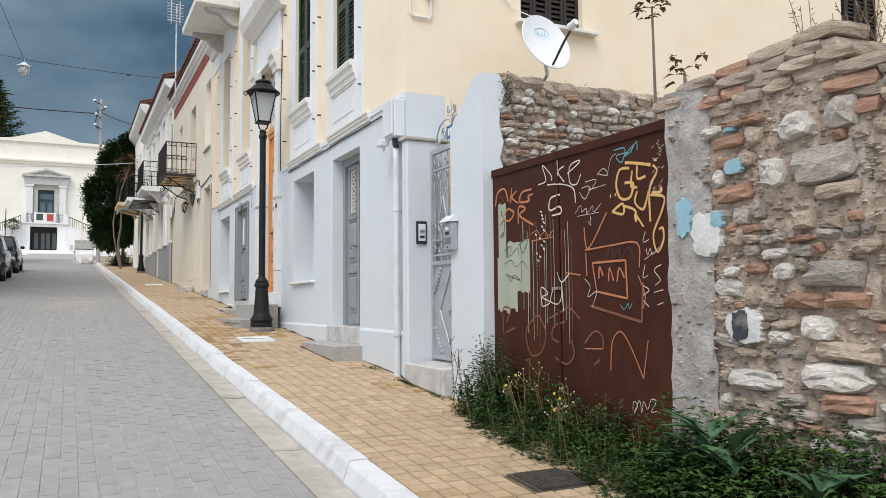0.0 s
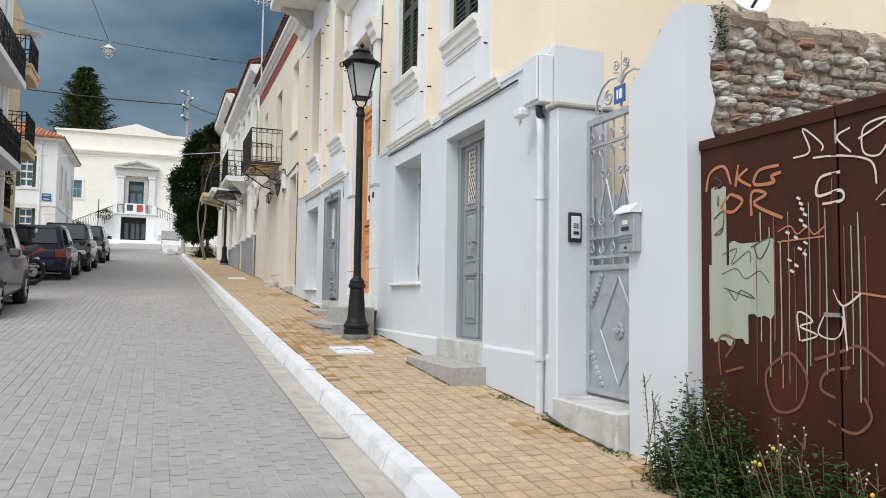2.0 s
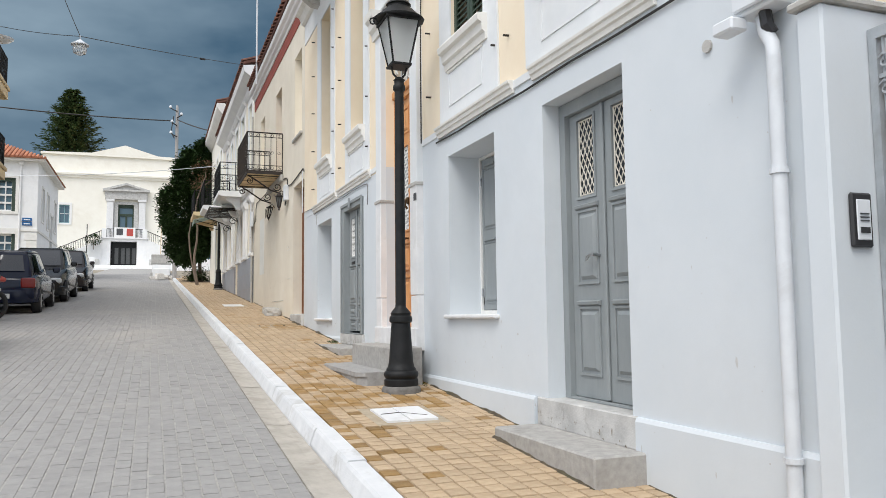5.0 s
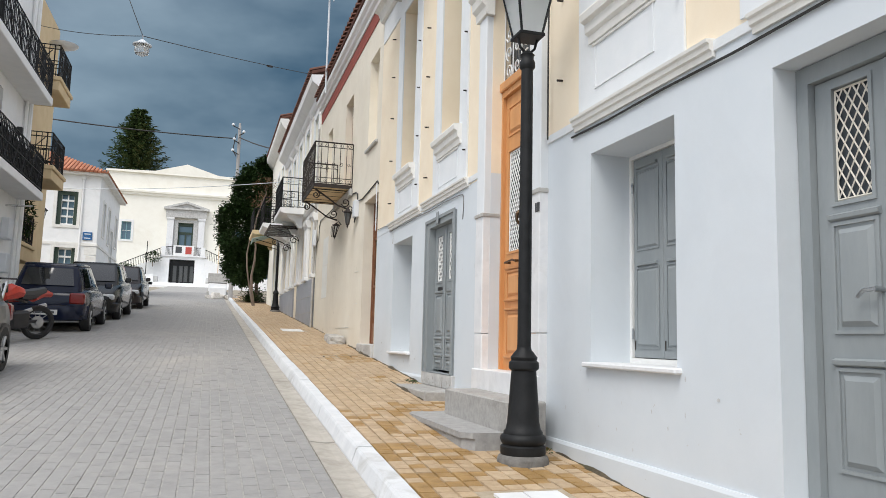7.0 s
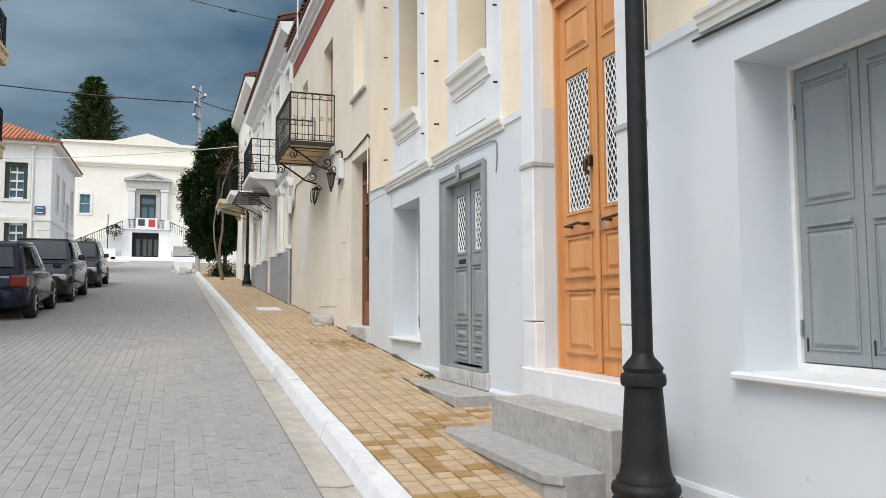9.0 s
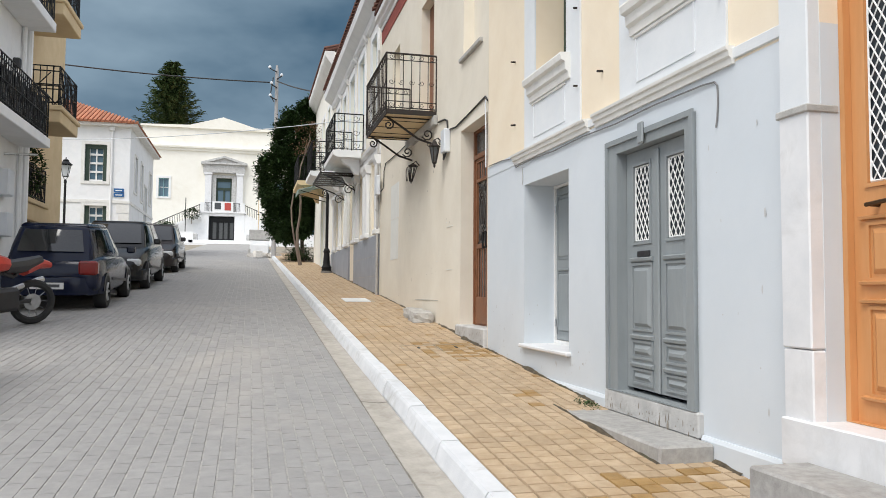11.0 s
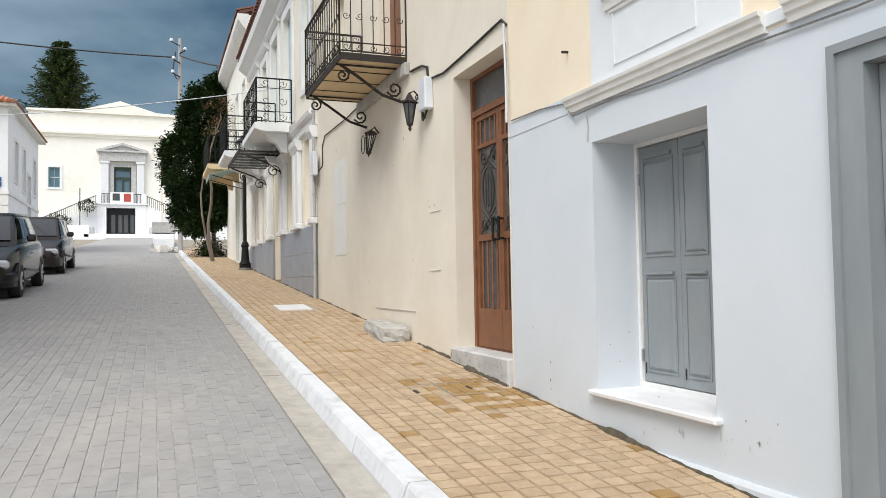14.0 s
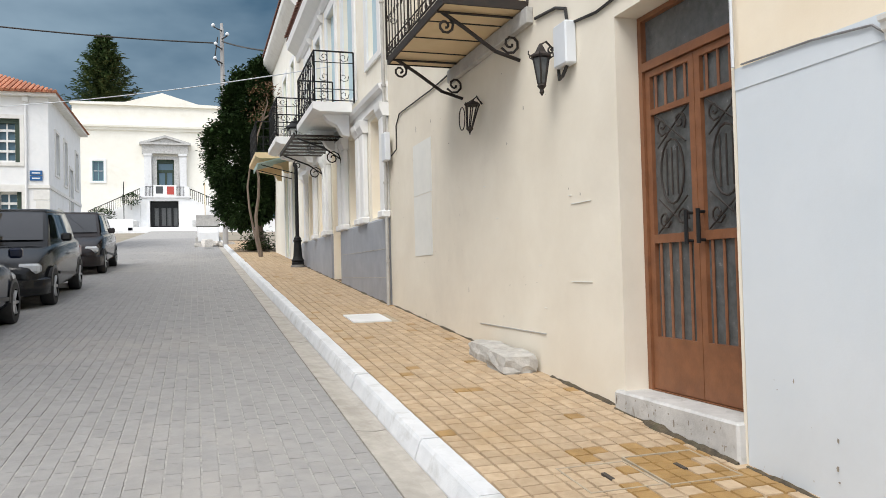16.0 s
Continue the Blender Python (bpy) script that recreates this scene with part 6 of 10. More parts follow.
def street_lamp(x, yy, base, h, label):
    """A cast iron post with a flared foot and a four-sided lantern."""
    lp = thing("street_lamp", (x, yy, base), label, "street lamp", "street lamps")
    part("footing", lathe(B(), [(0.19, base - 0.08), (0.194, base + 0.018), (0.186, base + 0.04), (0.17, base + 0.056)], x, yy, 22), M_FOOTING, lp, "dark cement footing ring", True)
    k = h / 3.98
    prof = [(0.165, 0.056), (0.168, 0.07), (0.168, 0.115), (0.152, 0.128), (0.165, 0.145), (0.172, 0.165), (0.166, 0.19), (0.146, 0.205), (0.146, 0.22), (0.130, 0.24), (0.120, 0.29), (0.097, 0.62), (0.093, 0.665), (0.112, 0.68), (0.114, 0.705), (0.110, 0.73), (0.095, 0.742), (0.102, 0.765), (0.075, 0.80), (0.057, 0.82), (0.052, 0.84)]
    part("foot", lathe(B(), [(r, base + z * k) for r, z in prof], x, yy, 28), M_BLACK, lp, "", True)
    part("post", lathe(B(), [(0.052, base + 0.84 * k), (0.046, base + 3.05 * k)], x, yy, 20), M_BLACK, lp, "", True)
    part("collar", lathe(B(), [(0.046, base + 3.0 * k), (0.062, base + 3.02 * k), (0.062, base + 3.06 * k), (0.05, base + 3.08 * k), (0.05, base + 3.11 * k), (0.058, base + 3.12 * k), (0.03, base + 3.15 * k)], x, yy, 20), M_BLACK, lp, "", True)
    zb, zc = base + 3.27 * k, base + 3.72 * k
    wb, wt = 0.085, 0.165
    part("yoke", tube(tube(B(), [(x - wb, yy, zb), (x - 0.06, yy, zb - 0.09), (x, yy, base + 3.12 * k)], 0.011), [(x + wb, yy, zb), (x + 0.06, yy, zb - 0.09), (x, yy, base + 3.12 * k)], 0.011), M_BLACK, lp)
    bm = B()
    for r, z0, z1 in ((wb + 0.02, zb - 0.015, zb + 0.012), (wt + 0.02, zc - 0.012, zc + 0.015)):
        box(bm, x - r, x + r, yy - r, yy + r, z0, z1, 0.004)
    for sx in (-1, 1):
        for sy in (-1, 1):
            rod(bm, (x + sx * wb, yy + sy * wb, zb), (x + sx * wt, yy + sy * wt, zc), 0.011, n=5)
    part("lantern_frame", bm, M_BLACK, lp)
    for a, b in (((-1, -1), (1, -1)), ((1, -1), (1, 1)), ((1, 1), (-1, 1)), ((-1, 1), (-1, -1))):
        bm = B()
        q = [(x + a[0] * wb, yy + a[1] * wb, zb + 0.012), (x + b[0] * wb, yy + b[1] * wb, zb + 0.012), (x + b[0] * wt, yy + b[1] * wt, zc - 0.012), (x + a[0] * wt, yy + a[1] * wt, zc - 0.012)]
        n = Vector((a[0] + b[0], a[1] + b[1], 0)).normalized() * 0.004
        v = [bm.verts.new(p) for p in q] + [bm.verts.new(Vector(p) - n) for p in q]
        for f in ((0, 1, 2, 3), (7, 6, 5, 4), (0, 4, 5, 1), (1, 5, 6, 2), (2, 6, 7, 3), (3, 7, 4, 0)):
            bm.faces.new([v[i] for i in f])
        part("lantern_pane", bm, M_FROST, lp, "frosted pane").visible_shadow = False
    part("lamp_holder", rod(rod(B(), (x, yy, zc - 0.01), (x, yy, zc - 0.10), 0.05, 0.03, 10), (x, yy, zc - 0.10), (x, yy, zc - 0.17), 0.032, 0.028, 10), M_LATTICE, lp)
    bm = B()
    prof = [(0.26, 0.015), (0.265, 0.03), (0.21, 0.07), (0.15, 0.13), (0.115, 0.155), (0.11, 0.18), (0.13, 0.185), (0.11, 0.21), (0.05, 0.235), (0.02, 0.245), (0.015, 0.26), (0.03, 0.275), (0.03, 0.295), (0.008, 0.32)]
    lathe(bm, [(r, zc + z * k) for r, z in prof], x, yy, 16)
    part("lantern_roof", bm, M_BLACK, lp, "", True)
    part("side_scroll", tube(B(), spiral((x - 0.27, yy, zc - 0.02), 0.05, 1.2, 10, 0, 1, "xz"), 0.009, 5), M_BLACK, lp)
    return lp


street_lamp(2.56, 12.42, 1.38, 3.98, "black cast iron street lamp with lantern on the footpath")
street_lamp(2.74, 37.3, zp(37.3), 3.98, "black cast iron street lamp before the neoclassical house")
street_lamp(-7.35, 46.0, zp(46), 4.2, "black street lamp by the side street corner")

# ---------------------------------------------------------------- covers in the footpath
M_OLDCEMENT = material("sandy_cement_bed", (0.34, 0.28, 0.20), (0.46, 0.39, 0.29), 12, 0.95, 0.4, 90)


def cover(name, x0, x1, y0, y1, mat, label, split=False):
    c = thing(name, ((x0 + x1) / 2, (y0 + y1) / 2, zp((y0 + y1) / 2)), label, "manhole cover")
    e = 0.03 if mat is M_IRONCOVER else 0.11
    part("frame", slope_box(B(), x0 - e, x1 + e, y0 - e, y1 + e, lambda v: zp(v) - (0.003 if e < 0.04 else 0.007), lambda v: zp(v) - 0.06), M_IRONCOVER if e < 0.04 else M_OLDCEMENT, c)
    if split:
        xm = x0 + (x1 - x0) * 0.45
        part("plate", slope_box(B(), x0, xm - 0.004, y0, y1, lambda v: zp(v) + 0.009, lambda v: zp(v) - 0.04), mat, c)
        part("plate", slope_box(B(), xm + 0.004, x1, y0, y1, lambda v: zp(v) + 0.012, lambda v: zp(v) - 0.04), mat, c)
        bm = tube(B(), [(x0 + 0.02, (y0 + y1) / 2, zp((y0 + y1) / 2) + 0.012), (xm, (y0 + y1) / 2 + 0.03, zp((y0 + y1) / 2) + 0.015), (x1 - 0.05, y0 + 0.12, zp(y0 + 0.12) + 0.0125)], 0.003, 4)
        part("crack", bm, M_IRONCOVER, c)
    else:
        part("plate", slope_box(B(), x0, x1, y0, y1, lambda v: zp(v) + 0.009, lambda v: zp(v) - 0.04), mat, c)
        if mat is M_IRONCOVER:
            bm = B()
            for i in range(9):
                for j in range(9):
                    xx, v = x0 + (i + 0.5) * (x1 - x0) / 9, y0 + (j + 0.5) * (y1 - y0) / 9
                    slope_box(bm, xx - 0.01, xx + 0.01, v - 0.01, v + 0.01, lambda q: zp(q) + 0.013, lambda q: zp(q) + 0.008)
            tagged(part("studs", bm, mat, c), kind="stuff")
    return c


cover("manhole_cover", 2.24, 2.54, 4.09, 4.40, M_IRONCOVER, "dark cast iron cover in the yellow footpath")
cover("manhole_cover", 2.02, 2.45, 11.08, 11.60, M_MARBLE_W, "cracked white marble cover in the footpath", True)
cover("manhole_cover", 2.05, 2.55, 26.2, 26.95, M_MARBLE_W, "white marble cover set in the yellow footpath")

# ---------------------------------------------------------------- house two: brown iron door, balcony, lanterns
d4 = thing("door_4", (3.2, 20.6, 2.17), "brown painted iron double door with wrought scrolls", "door", kind="structure")
fx = 3.20
part("door_frame", wall_x(B(), fx - 0.02, 0.08, 20.005, 21.215, 2.175, 4.815, [(20.05, 21.17, 2.18, 4.42), (20.05, 21.17, 4.48, 4.78)]), M_BROWNIRON, d4)
part("transom_glass", box(B(), fx + 0.02, fx + 0.03, 20.05, 21.17, 4.48, 4.78), M_PANEGREY, d4, "dusty grey transom pane")
for a, b in ((20.055, 20.607), (20.613, 21.165)):
    lf = part("door_leaf", wall_x(B(), fx, 0.045, a, b, 2.185, 4.415, [(a + 0.055, b - 0.055, 2.55, 3.20), (a + 0.055, b - 0.055, 3.26, 4.10), (a + 0.055, b - 0.055, 4.14, 4.37)]), M_BROWNIRON, d4)
    part("glass_pane", box(B(), fx + 0.03, fx + 0.036, a + 0.055, b - 0.055, 2.55, 4.37), M_PANEGREY, lf, "ribbed frosted pane")
    for k in range(4):
        yy = a + 0.055 + (k + 0.5) * (b - a - 0.11) / 4
        part("bar", rod(B(), (fx + 0.015, yy, 2.55), (fx + 0.015, yy, 3.20), 0.010, n=6), M_BROWNIRON, lf)
        part("bar", rod(B(), (fx + 0.015, yy, 4.14), (fx + 0.015, yy, 4.37), 0.010, n=6), M_BROWNIRON, lf)
    bm = B()
    ym = (a + b) / 2
    tube(bm, [(fx + 0.01, ym + 0.13 * math.sin(2 * math.pi * q / 16), 3.68 + 0.22 * math.cos(2 * math.pi * q / 16)) for q in range(17)], 0.008, 5)
    for q in (-0.06, 0, 0.06):
        rod(bm, (fx + 0.01, ym + q, 3.52), (fx + 0.01, ym + q, 3.84), 0.006, n=5)
    for s in (-1, 1):
        for z in (3.36, 4.0):
            tube(bm, spiral((fx + 0.01, ym + s * 0.10, z), 0.07, 1.3, 10, z, s), 0.007, 5)
        rod(bm, (fx + 0.01, ym - s * 0.18, 3.27), (fx + 0.01, ym + s * 0.16, 3.50), 0.006, n=5)
        rod(bm, (fx + 0.01, ym - s * 0.18, 4.09), (fx + 0.01, ym + s * 0.16, 3.86), 0.006, n=5)
    part("scrollwork", bm, M_IRONRUST, lf, "wrought iron scrollwork", True)
    hy = b - 0.06 if b < 20.7 else a + 0.06
    hm = rod(B(), (fx - 0.05, hy, 3.18), (fx - 0.05, hy, 3.40), 0.014)
    rod(hm, (fx, hy, 3.20), (fx - 0.05, hy, 3.20), 0.010)
    rod(hm, (fx, hy, 3.38), (fx - 0.05, hy, 3.38), 0.010)
    part("handle", hm, M_BLACK, lf, "black iron pull handle", True)
part("threshold", box(B(), 2.95, 3.28, 19.99, 21.30, 1.80, 2.172, 0.015), M_MARBLE, d4, "weathered marble threshold")

bc = thing("balcony", (2.6, 23.7, 5.35), "rusty wrought iron balcony on a thin stone slab", "balcony")
BX, BA, BB, BZ = 2.20, 22.66, 24.70, 5.36
part("slab", box(B(), BX + 0.02, 2.999, BA + 0.02, BB - 0.02, BZ, BZ + 0.05, 0.006), M_SAND, bc, "thin peeling stone slab")
part("edge_iron", box(box(box(B(), BX, BX + 0.02, BA, BB, BZ - 0.01, BZ + 0.07), BX + 0.02, 2.998, BA, BA + 0.02, BZ - 0.01, BZ + 0.07), BX + 0.02, 2.998, BB - 0.02, BB, BZ - 0.01, BZ + 0.07), M_IRONRUST, bc)
part("slab_fascia", box(B(), 2.93, 2.999, BA - 0.1, BB + 0.1, BZ - 0.16, BZ - 0.012, 0.008), M_CEMENT, bc)


def railing(parent, pts, z0, z1, gap, mat, scroll=0.1, r=0.010, mid=True):
    """A wrought iron railing along straight lines from point to point."""
    for (xa, ya), (xb, yb) in zip(pts, pts[1:]):
        L = math.hypot(xb - xa, yb - ya)
        along = lambda f: (xa + (xb - xa) * f, ya + (yb - ya) * f)
        for z, w in ((z1, 0.016), (z1 - scroll, 0.008), (z0 + 0.04, 0.010), (z0 + 0.04 + scroll, 0.008)):
            part("rail", rod(B(), (xa, ya, z), (xb, yb, z), w, n=6), mat, parent)
        n = max(2, round(L / gap))
        for i in range(n + 1):
            x, yy = along(i / n)
            part("baluster", rod(B(), (x, yy, z0 if i in (0, n) else z0 + 0.04), (x, yy, z1), r * (1.4 if i in (0, n) else 0.8), n=5), mat, parent)
        bm = B()
        m = max(2, round(L / (scroll * 1.5)))
        for zz in (z1 - scroll / 2, z0 + 0.04 + scroll / 2) + (((z0 + z1) / 2,) if mid else ()):
            for i in range(m):
                x, yy = along((i + 0.5) / m)
                ax = "yz" if abs(yb - ya) > abs(xb - xa) else "xz"
                tube(bm, spiral((x, yy, zz), scroll * 0.48, 1.2, 8, 0.3 + math.pi * (i % 2), 1 if i % 2 else -1, ax), r * 0.55, 4)
        tagged(part("scroll_band", bm, mat, parent, "", True), kind="stuff")


railing(bc, [(2.99, BA), (BX, BA), (BX, BB), (2.99, BB)], BZ + 0.05, 6.30, 0.13, M_IRONRUST, 0.10, 0.009, True)
for yy in (BA + 0.2, BB - 0.25):
    bm = tube(B(), [(2.99, yy, 4.95), (2.75, yy, 5.02), (2.45, yy, 5.22), (BX + 0.05, yy, BZ - 0.02)], 0.018, 6)
    tube(bm, spiral((2.90, yy, 5.10), 0.10, 1.4, 12, 3.6, 1, "xz"), 0.013, 5)
    tube(bm, spiral((BX + 0.08, yy, 5.22), 0.08, 1.4, 12, 1.0, -1, "xz"), 0.013, 5)
    rod(bm, (2.995, yy, BZ - 0.02), (BX, yy, BZ - 0.02), 0.012, n=5)
    part("bracket", bm, M_IRONRUST, bc, "wrought iron scroll bracket", True)
for k in range(3):
    part("slab_joint", box(B(), BX + 0.02, 2.99, BA + 0.5 * (k + 1), BA + 0.5 * (k + 1) + 0.02, BZ - 0.008, BZ - 0.001), M_IRONRUST, bc)


def wall_lantern(x, yy, z, s, label):
    """A six-sided iron lantern on a scrolled arm; s scales it."""
    ln = thing("wall_lantern", (x, yy, z), label, "wall lantern", "lanterns on the cream house")
    bm = B()
    for k in range(6):
        a = math.pi * k / 3
        rod(bm, (x + 0.045 * s * math.cos(a), yy + 0.045 * s * math.sin(a), z - 0.20 * s), (x + 0.10 * s * math.cos(a), yy + 0.10 * s * math.sin(a), z + 0.10 * s), 0.007, n=4)
    part("cage", bm, M_IRONRUST, ln)
    part("glass", lathe(B(), [(0.040 * s, z - 0.19 * s), (0.092 * s, z + 0.09 * s)], x, yy, 6), M_PANEGREY, ln)
    part("top", lathe(B(), [(0.125 * s, z + 0.10 * s), (0.13 * s, z + 0.12 * s), (0.07 * s, z + 0.16 * s), (0.05 * s, z + 0.20 * s), (0.01, z + 0.26 * s)], x, yy, 6), M_IRONRUST, ln)
    part("finial", lathe(B(), [(0.05 * s, z - 0.20 * s), (0.055 * s, z - 0.22 * s), (0.02 * s, z - 0.26 * s), (0.03 * s, z - 0.29 * s), (0.004, z - 0.33 * s)], x, yy, 8), M_IRONRUST, ln)
    bm = B()
    for k in range(6):
        a = math.pi * k / 3
        tube(bm, [(x + 0.12 * s * math.cos(a), yy + 0.12 * s * math.sin(a), z + 0.11 * s), (x + 0.155 * s * math.cos(a), yy + 0.155 * s * math.sin(a), z + 0.13 * s), (x + 0.15 * s * math.cos(a), yy + 0.15 * s * math.sin(a), z + 0.17 * s)], 0.006, 4)
    tagged(part("crown_scrolls", bm, M_IRONRUST, ln), kind="stuff")
    bm = tube(B(), [(x, yy, z + 0.25 * s), (x + 0.05, yy, z + 0.29 * s), (2.99, yy, z + 0.15 * s)], 0.010, 5)
    tube(bm, spiral((x + 0.09, yy, z + 0.19 * s), 0.05 * s, 1.3, 10, 0, 1, "xz"), 0.008, 5)
    part("arm", bm, M_IRONRUST, ln)
    part("wall_plate", box(B(), 2.985, 2.999, yy - 0.03, yy + 0.03, z, z + 0.2 * s), M_IRONRUST, ln)
    return ln


wall_lantern(2.83, 22.08, 4.68, 0.72, "old rusty wall lantern with grey glass beside the iron balcony")
# the broken one: a bent stub of cage on its arm
wl2 = thing("wall_lantern", (2.87, 23.85, 4.70), "broken rusty wall lantern stub with a hanging wire ring", "wall lantern", "lanterns on the cream house")
bm = B()
for k in range(6):
    a = math.pi * k / 3
    rod(bm, (2.85 + 0.03 * math.cos(a), 23.86 + 0.03 * math.sin(a), 4.52), (2.88 + 0.07 * math.cos(a), 23.85 + 0.07 * math.sin(a), 4.74 + 0.03 * (k % 2)), 0.008, n=4)
part("cage", bm, M_IRONRUST, wl2)
part("top", lathe(B(), [(0.085, 4.74), (0.09, 4.755), (0.04, 4.78), (0.01, 4.80)], 2.88, 23.85, 6), M_IRONRUST, wl2)
part("finial", lathe(B(), [(0.035, 4.52), (0.04, 4.50), (0.012, 4.47), (0.004, 4.44)], 2.85, 23.86, 8), M_IRONRUST, wl2)
part("arm", tube(B(), [(2.88, 23.85, 4.79), (2.93, 23.85, 4.84), (2.99, 23.85, 4.76)], 0.012, 5), M_IRONRUST, wl2)
part("wire_ring", tube(B(), [(2.80, 23.95 + 0.09 * math.cos(a), 4.62 + 0.12 * math.sin(a)) for a in (2 * math.pi * k / 14 for k in range(15))], 0.006, 4), M_IRONRUST, wl2)
mbx = thing("meter_box", (2.95, 21.62, 4.75), "grey plastic meter box with black cables", "meter box")
part("box_body", box(B(), 2.90, 2.998, 21.78, 22.0, 4.64, 4.98, 0.012), M_PLASTIC, mbx)
part("cable", tube(B(), [(2.95, 21.86, 4.64), (2.94, 21.92, 4.57), (2.95, 22.0, 4.56), (2.96, 22.03, 4.66)], 0.014, 6), M_CABLE, mbx)
mbx2 = thing("meter_box", (2.95, 27.95, 5.0), "pale meter box beside the drainpipe", "meter box")
part("box_body", box(B(), 2.86, 2.948, 27.62, 27.84, 4.72, 5.15, 0.012), M_PLASTIC, mbx2)


def cable(name, pts, r, mat, label):
    fine = []
    P = [Vector(p) for p in pts]
    for i in range(len(P) - 1):
        for k in range(6):
            f = k / 6
            fine.append(P[i].lerp(P[i + 1], f))
    fine.append(P[-1])
    return solo(name, tube(B(), fine, r, 5), mat, label, "cable")


cable("wall_cable", [(2.985, 21.9, 4.97), (2.985, 21.93, 5.12), (2.985, 22.10, 5.18), (2.985, 22.5, 5.22)], 0.014, M_CABLE, "black cable running from the meter box")
cable("wall_cable", [(2.985, 21.82, 4.97), (2.985, 21.45, 4.93), (2.985, 20.9, 4.96), (2.985, 20.05, 5.02), (2.985, 19.96, 4.95)], 0.012, M_CABLE, "black cable along the door head")
cable("wall_cable", [(2.955, 19.95, 4.95), (2.955, 19.93, 4.5), (2.955, 19.93, 4.12)], 0.010, M_PIPE, "white cable down the house edge")
cable("wall_cable", [(2.985, 23.2, 5.22), (2.985, 24.7, 5.34), (2.985, 25.6, 5.32), (2.985, 27.2, 5.34), (2.985, 27.4, 5.2), (2.985, 27.42, 4.85), (2.95, 27.6, 4.78)], 0.010, M_CABLE, "black cable sagging along the cream wall")
cable("wall_cable", [(2.985, 19.9, 4.13), (2.985, 19.4, 4.115), (2.985, 19.05, 4.08), (2.975, 18.9, 3.96), (2.985, 18.4, 3.975), (2.985, 17.9, 3.955), (2.985, 17.2, 3.965), (2.985, 16.6, 3.945), (2.985, 16.0, 3.955), (2.985, 15.4, 3.94), (2.992, 15.28, 3.93), (2.992, 15.25, 3.90), (2.992, 15.245, 3.80), (2.992, 15.255, 3.70), (2.992, 15.27, 3.64)], 0.006, M_CABLEGREY, "grey cable sagging below the string course")
cable("wall_cable", [(2.985, 12.5, 3.90), (2.985, 11.9, 3.885), (2.985, 11.2, 3.895), (2.985, 10.5, 3.885), (2.985, 9.8, 3.895), (2.985, 9.2, 3.885), (2.985, 8.4, 3.89)], 0.009, M_CABLE, "black cable below the string course")
cable("wall_cable", [(2.988, 18.74, 3.93), (2.99, 18.73, 3.84), (2.988, 18.74, 3.75)], 0.004, M_CEMENT, "thin grey cable above a window")
cable("wall_cable", [(2.96, 12.9, 3.98), (2.96, 12.9, 4.9), (2.985, 12.92, 6.2)], 0.008, M_CABLE, "thin cable beside the orange door")
cable("wall_pipe", [(3.04, 7.70, 5.6), (3.04, 7.70, 4.86), (3.07, 7.70, 4.82), (3.26, 7.70, 4.82), (3.28, 7.70, 4.86), (3.28, 7.70, 5.05)], 0.012, M_MOULD, "painted conduit on the yellow side wall")
solo("junction_box", box(B(), 3.22, 3.30, 7.66, 7.718, 5.04, 5.13, 0.008), M_PLASTIC, "small grey junction box on the side wall", "junction box")
cable("wall_cable", [(3.9, 7.70, 5.7), (4.02, 7.70, 5.35), (4.3, 7.70, 5.10), (4.45, 7.55, 4.98)], 0.006, M_MOULD, "thin pale cable to the dish")

# drainpipe between the houses
dp2 = thing("drainpipe", (2.93, 27.9, zp(27.9)), "grey drainpipe between two houses", "drainpipe")
part("pipe", rod(B(), (2.93, 27.90, zp(27.9)), (2.93, 27.90, 8.0), 0.028, n=12), M_CEMENT, dp2, "", True)
for z in (3.2, 4.4, 5.9, 7.2):
    part("clamp", lathe(B(), [(0.029, z), (0.04, z), (0.04, z + 0.03), (0.029, z + 0.03)], 2.93, 27.90, 12), M_CEMENT, dp2)

# the block of stone by the cream wall and its repaired patches
sb = thing("stone_block", (2.8, 23.3, zp(23.3)), "two worn beige stone blocks beside the cream wall", "stone block")


def worn_block(parent, x0, x1, y0, y1, h, seed):
    """A squared stone with chipped, uneven edges."""
    r = random.Random(seed)
    bm = B()
    bmesh.ops.create_cube(bm, size=1.0)
    bmesh.ops.subdivide_edges(bm, edges=bm.edges[:], cuts=3, use_grid_fill=True)
    for v in bm.verts:
        k = sum(abs(q) > 0.49 for q in v.co)
        v.co *= (1, 1, 0.97, 0.90)[k]
        yy = y0 + (v.co.y + 0.5) * (y1 - y0) + r.uniform(-0.014, 0.014)
        v.co = Vector((x0 + (v.co.x + 0.5) * (x1 - x0) + r.uniform(-0.014, 0.014), yy, zp(yy) - 0.03 + (v.co.z + 0.5) * (h + 0.03) + r.uniform(-0.010, 0.010)))
    part("block", bm, M_OLDBLOCK, parent)


M_OLDBLOCK = material("old_beige_stone", (0.36, 0.35, 0.33), (0.56, 0.545, 0.51), 7, 0.9, 0.6, 50, stain=(0.22, 0.18, 0.13), stain_scale=3.5, stain_amount=0.6)
worn_block(sb, 2.64, 2.97, 22.60, 23.06, 0.155, 1)
worn_block(sb, 2.68, 2.97, 23.085, 23.62, 0.14, 2)
part("wall_patch", box(B(), 2.992, 2.9995, 25.75, 26.55, 3.25, 4.05), M_CREAM_PATCH, H2, "repaired pale patch")
part("wall_patch", box(B(), 2.993, 2.9995, 25.72, 26.55, 4.06, 4.75), M_CREAM_PATCH, H2, "repaired pale patch")
part("wall_scar", box(B(), 2.990, 2.9995, 22.48, 24.1, 2.477, 2.484), M_CEMENT, H2)
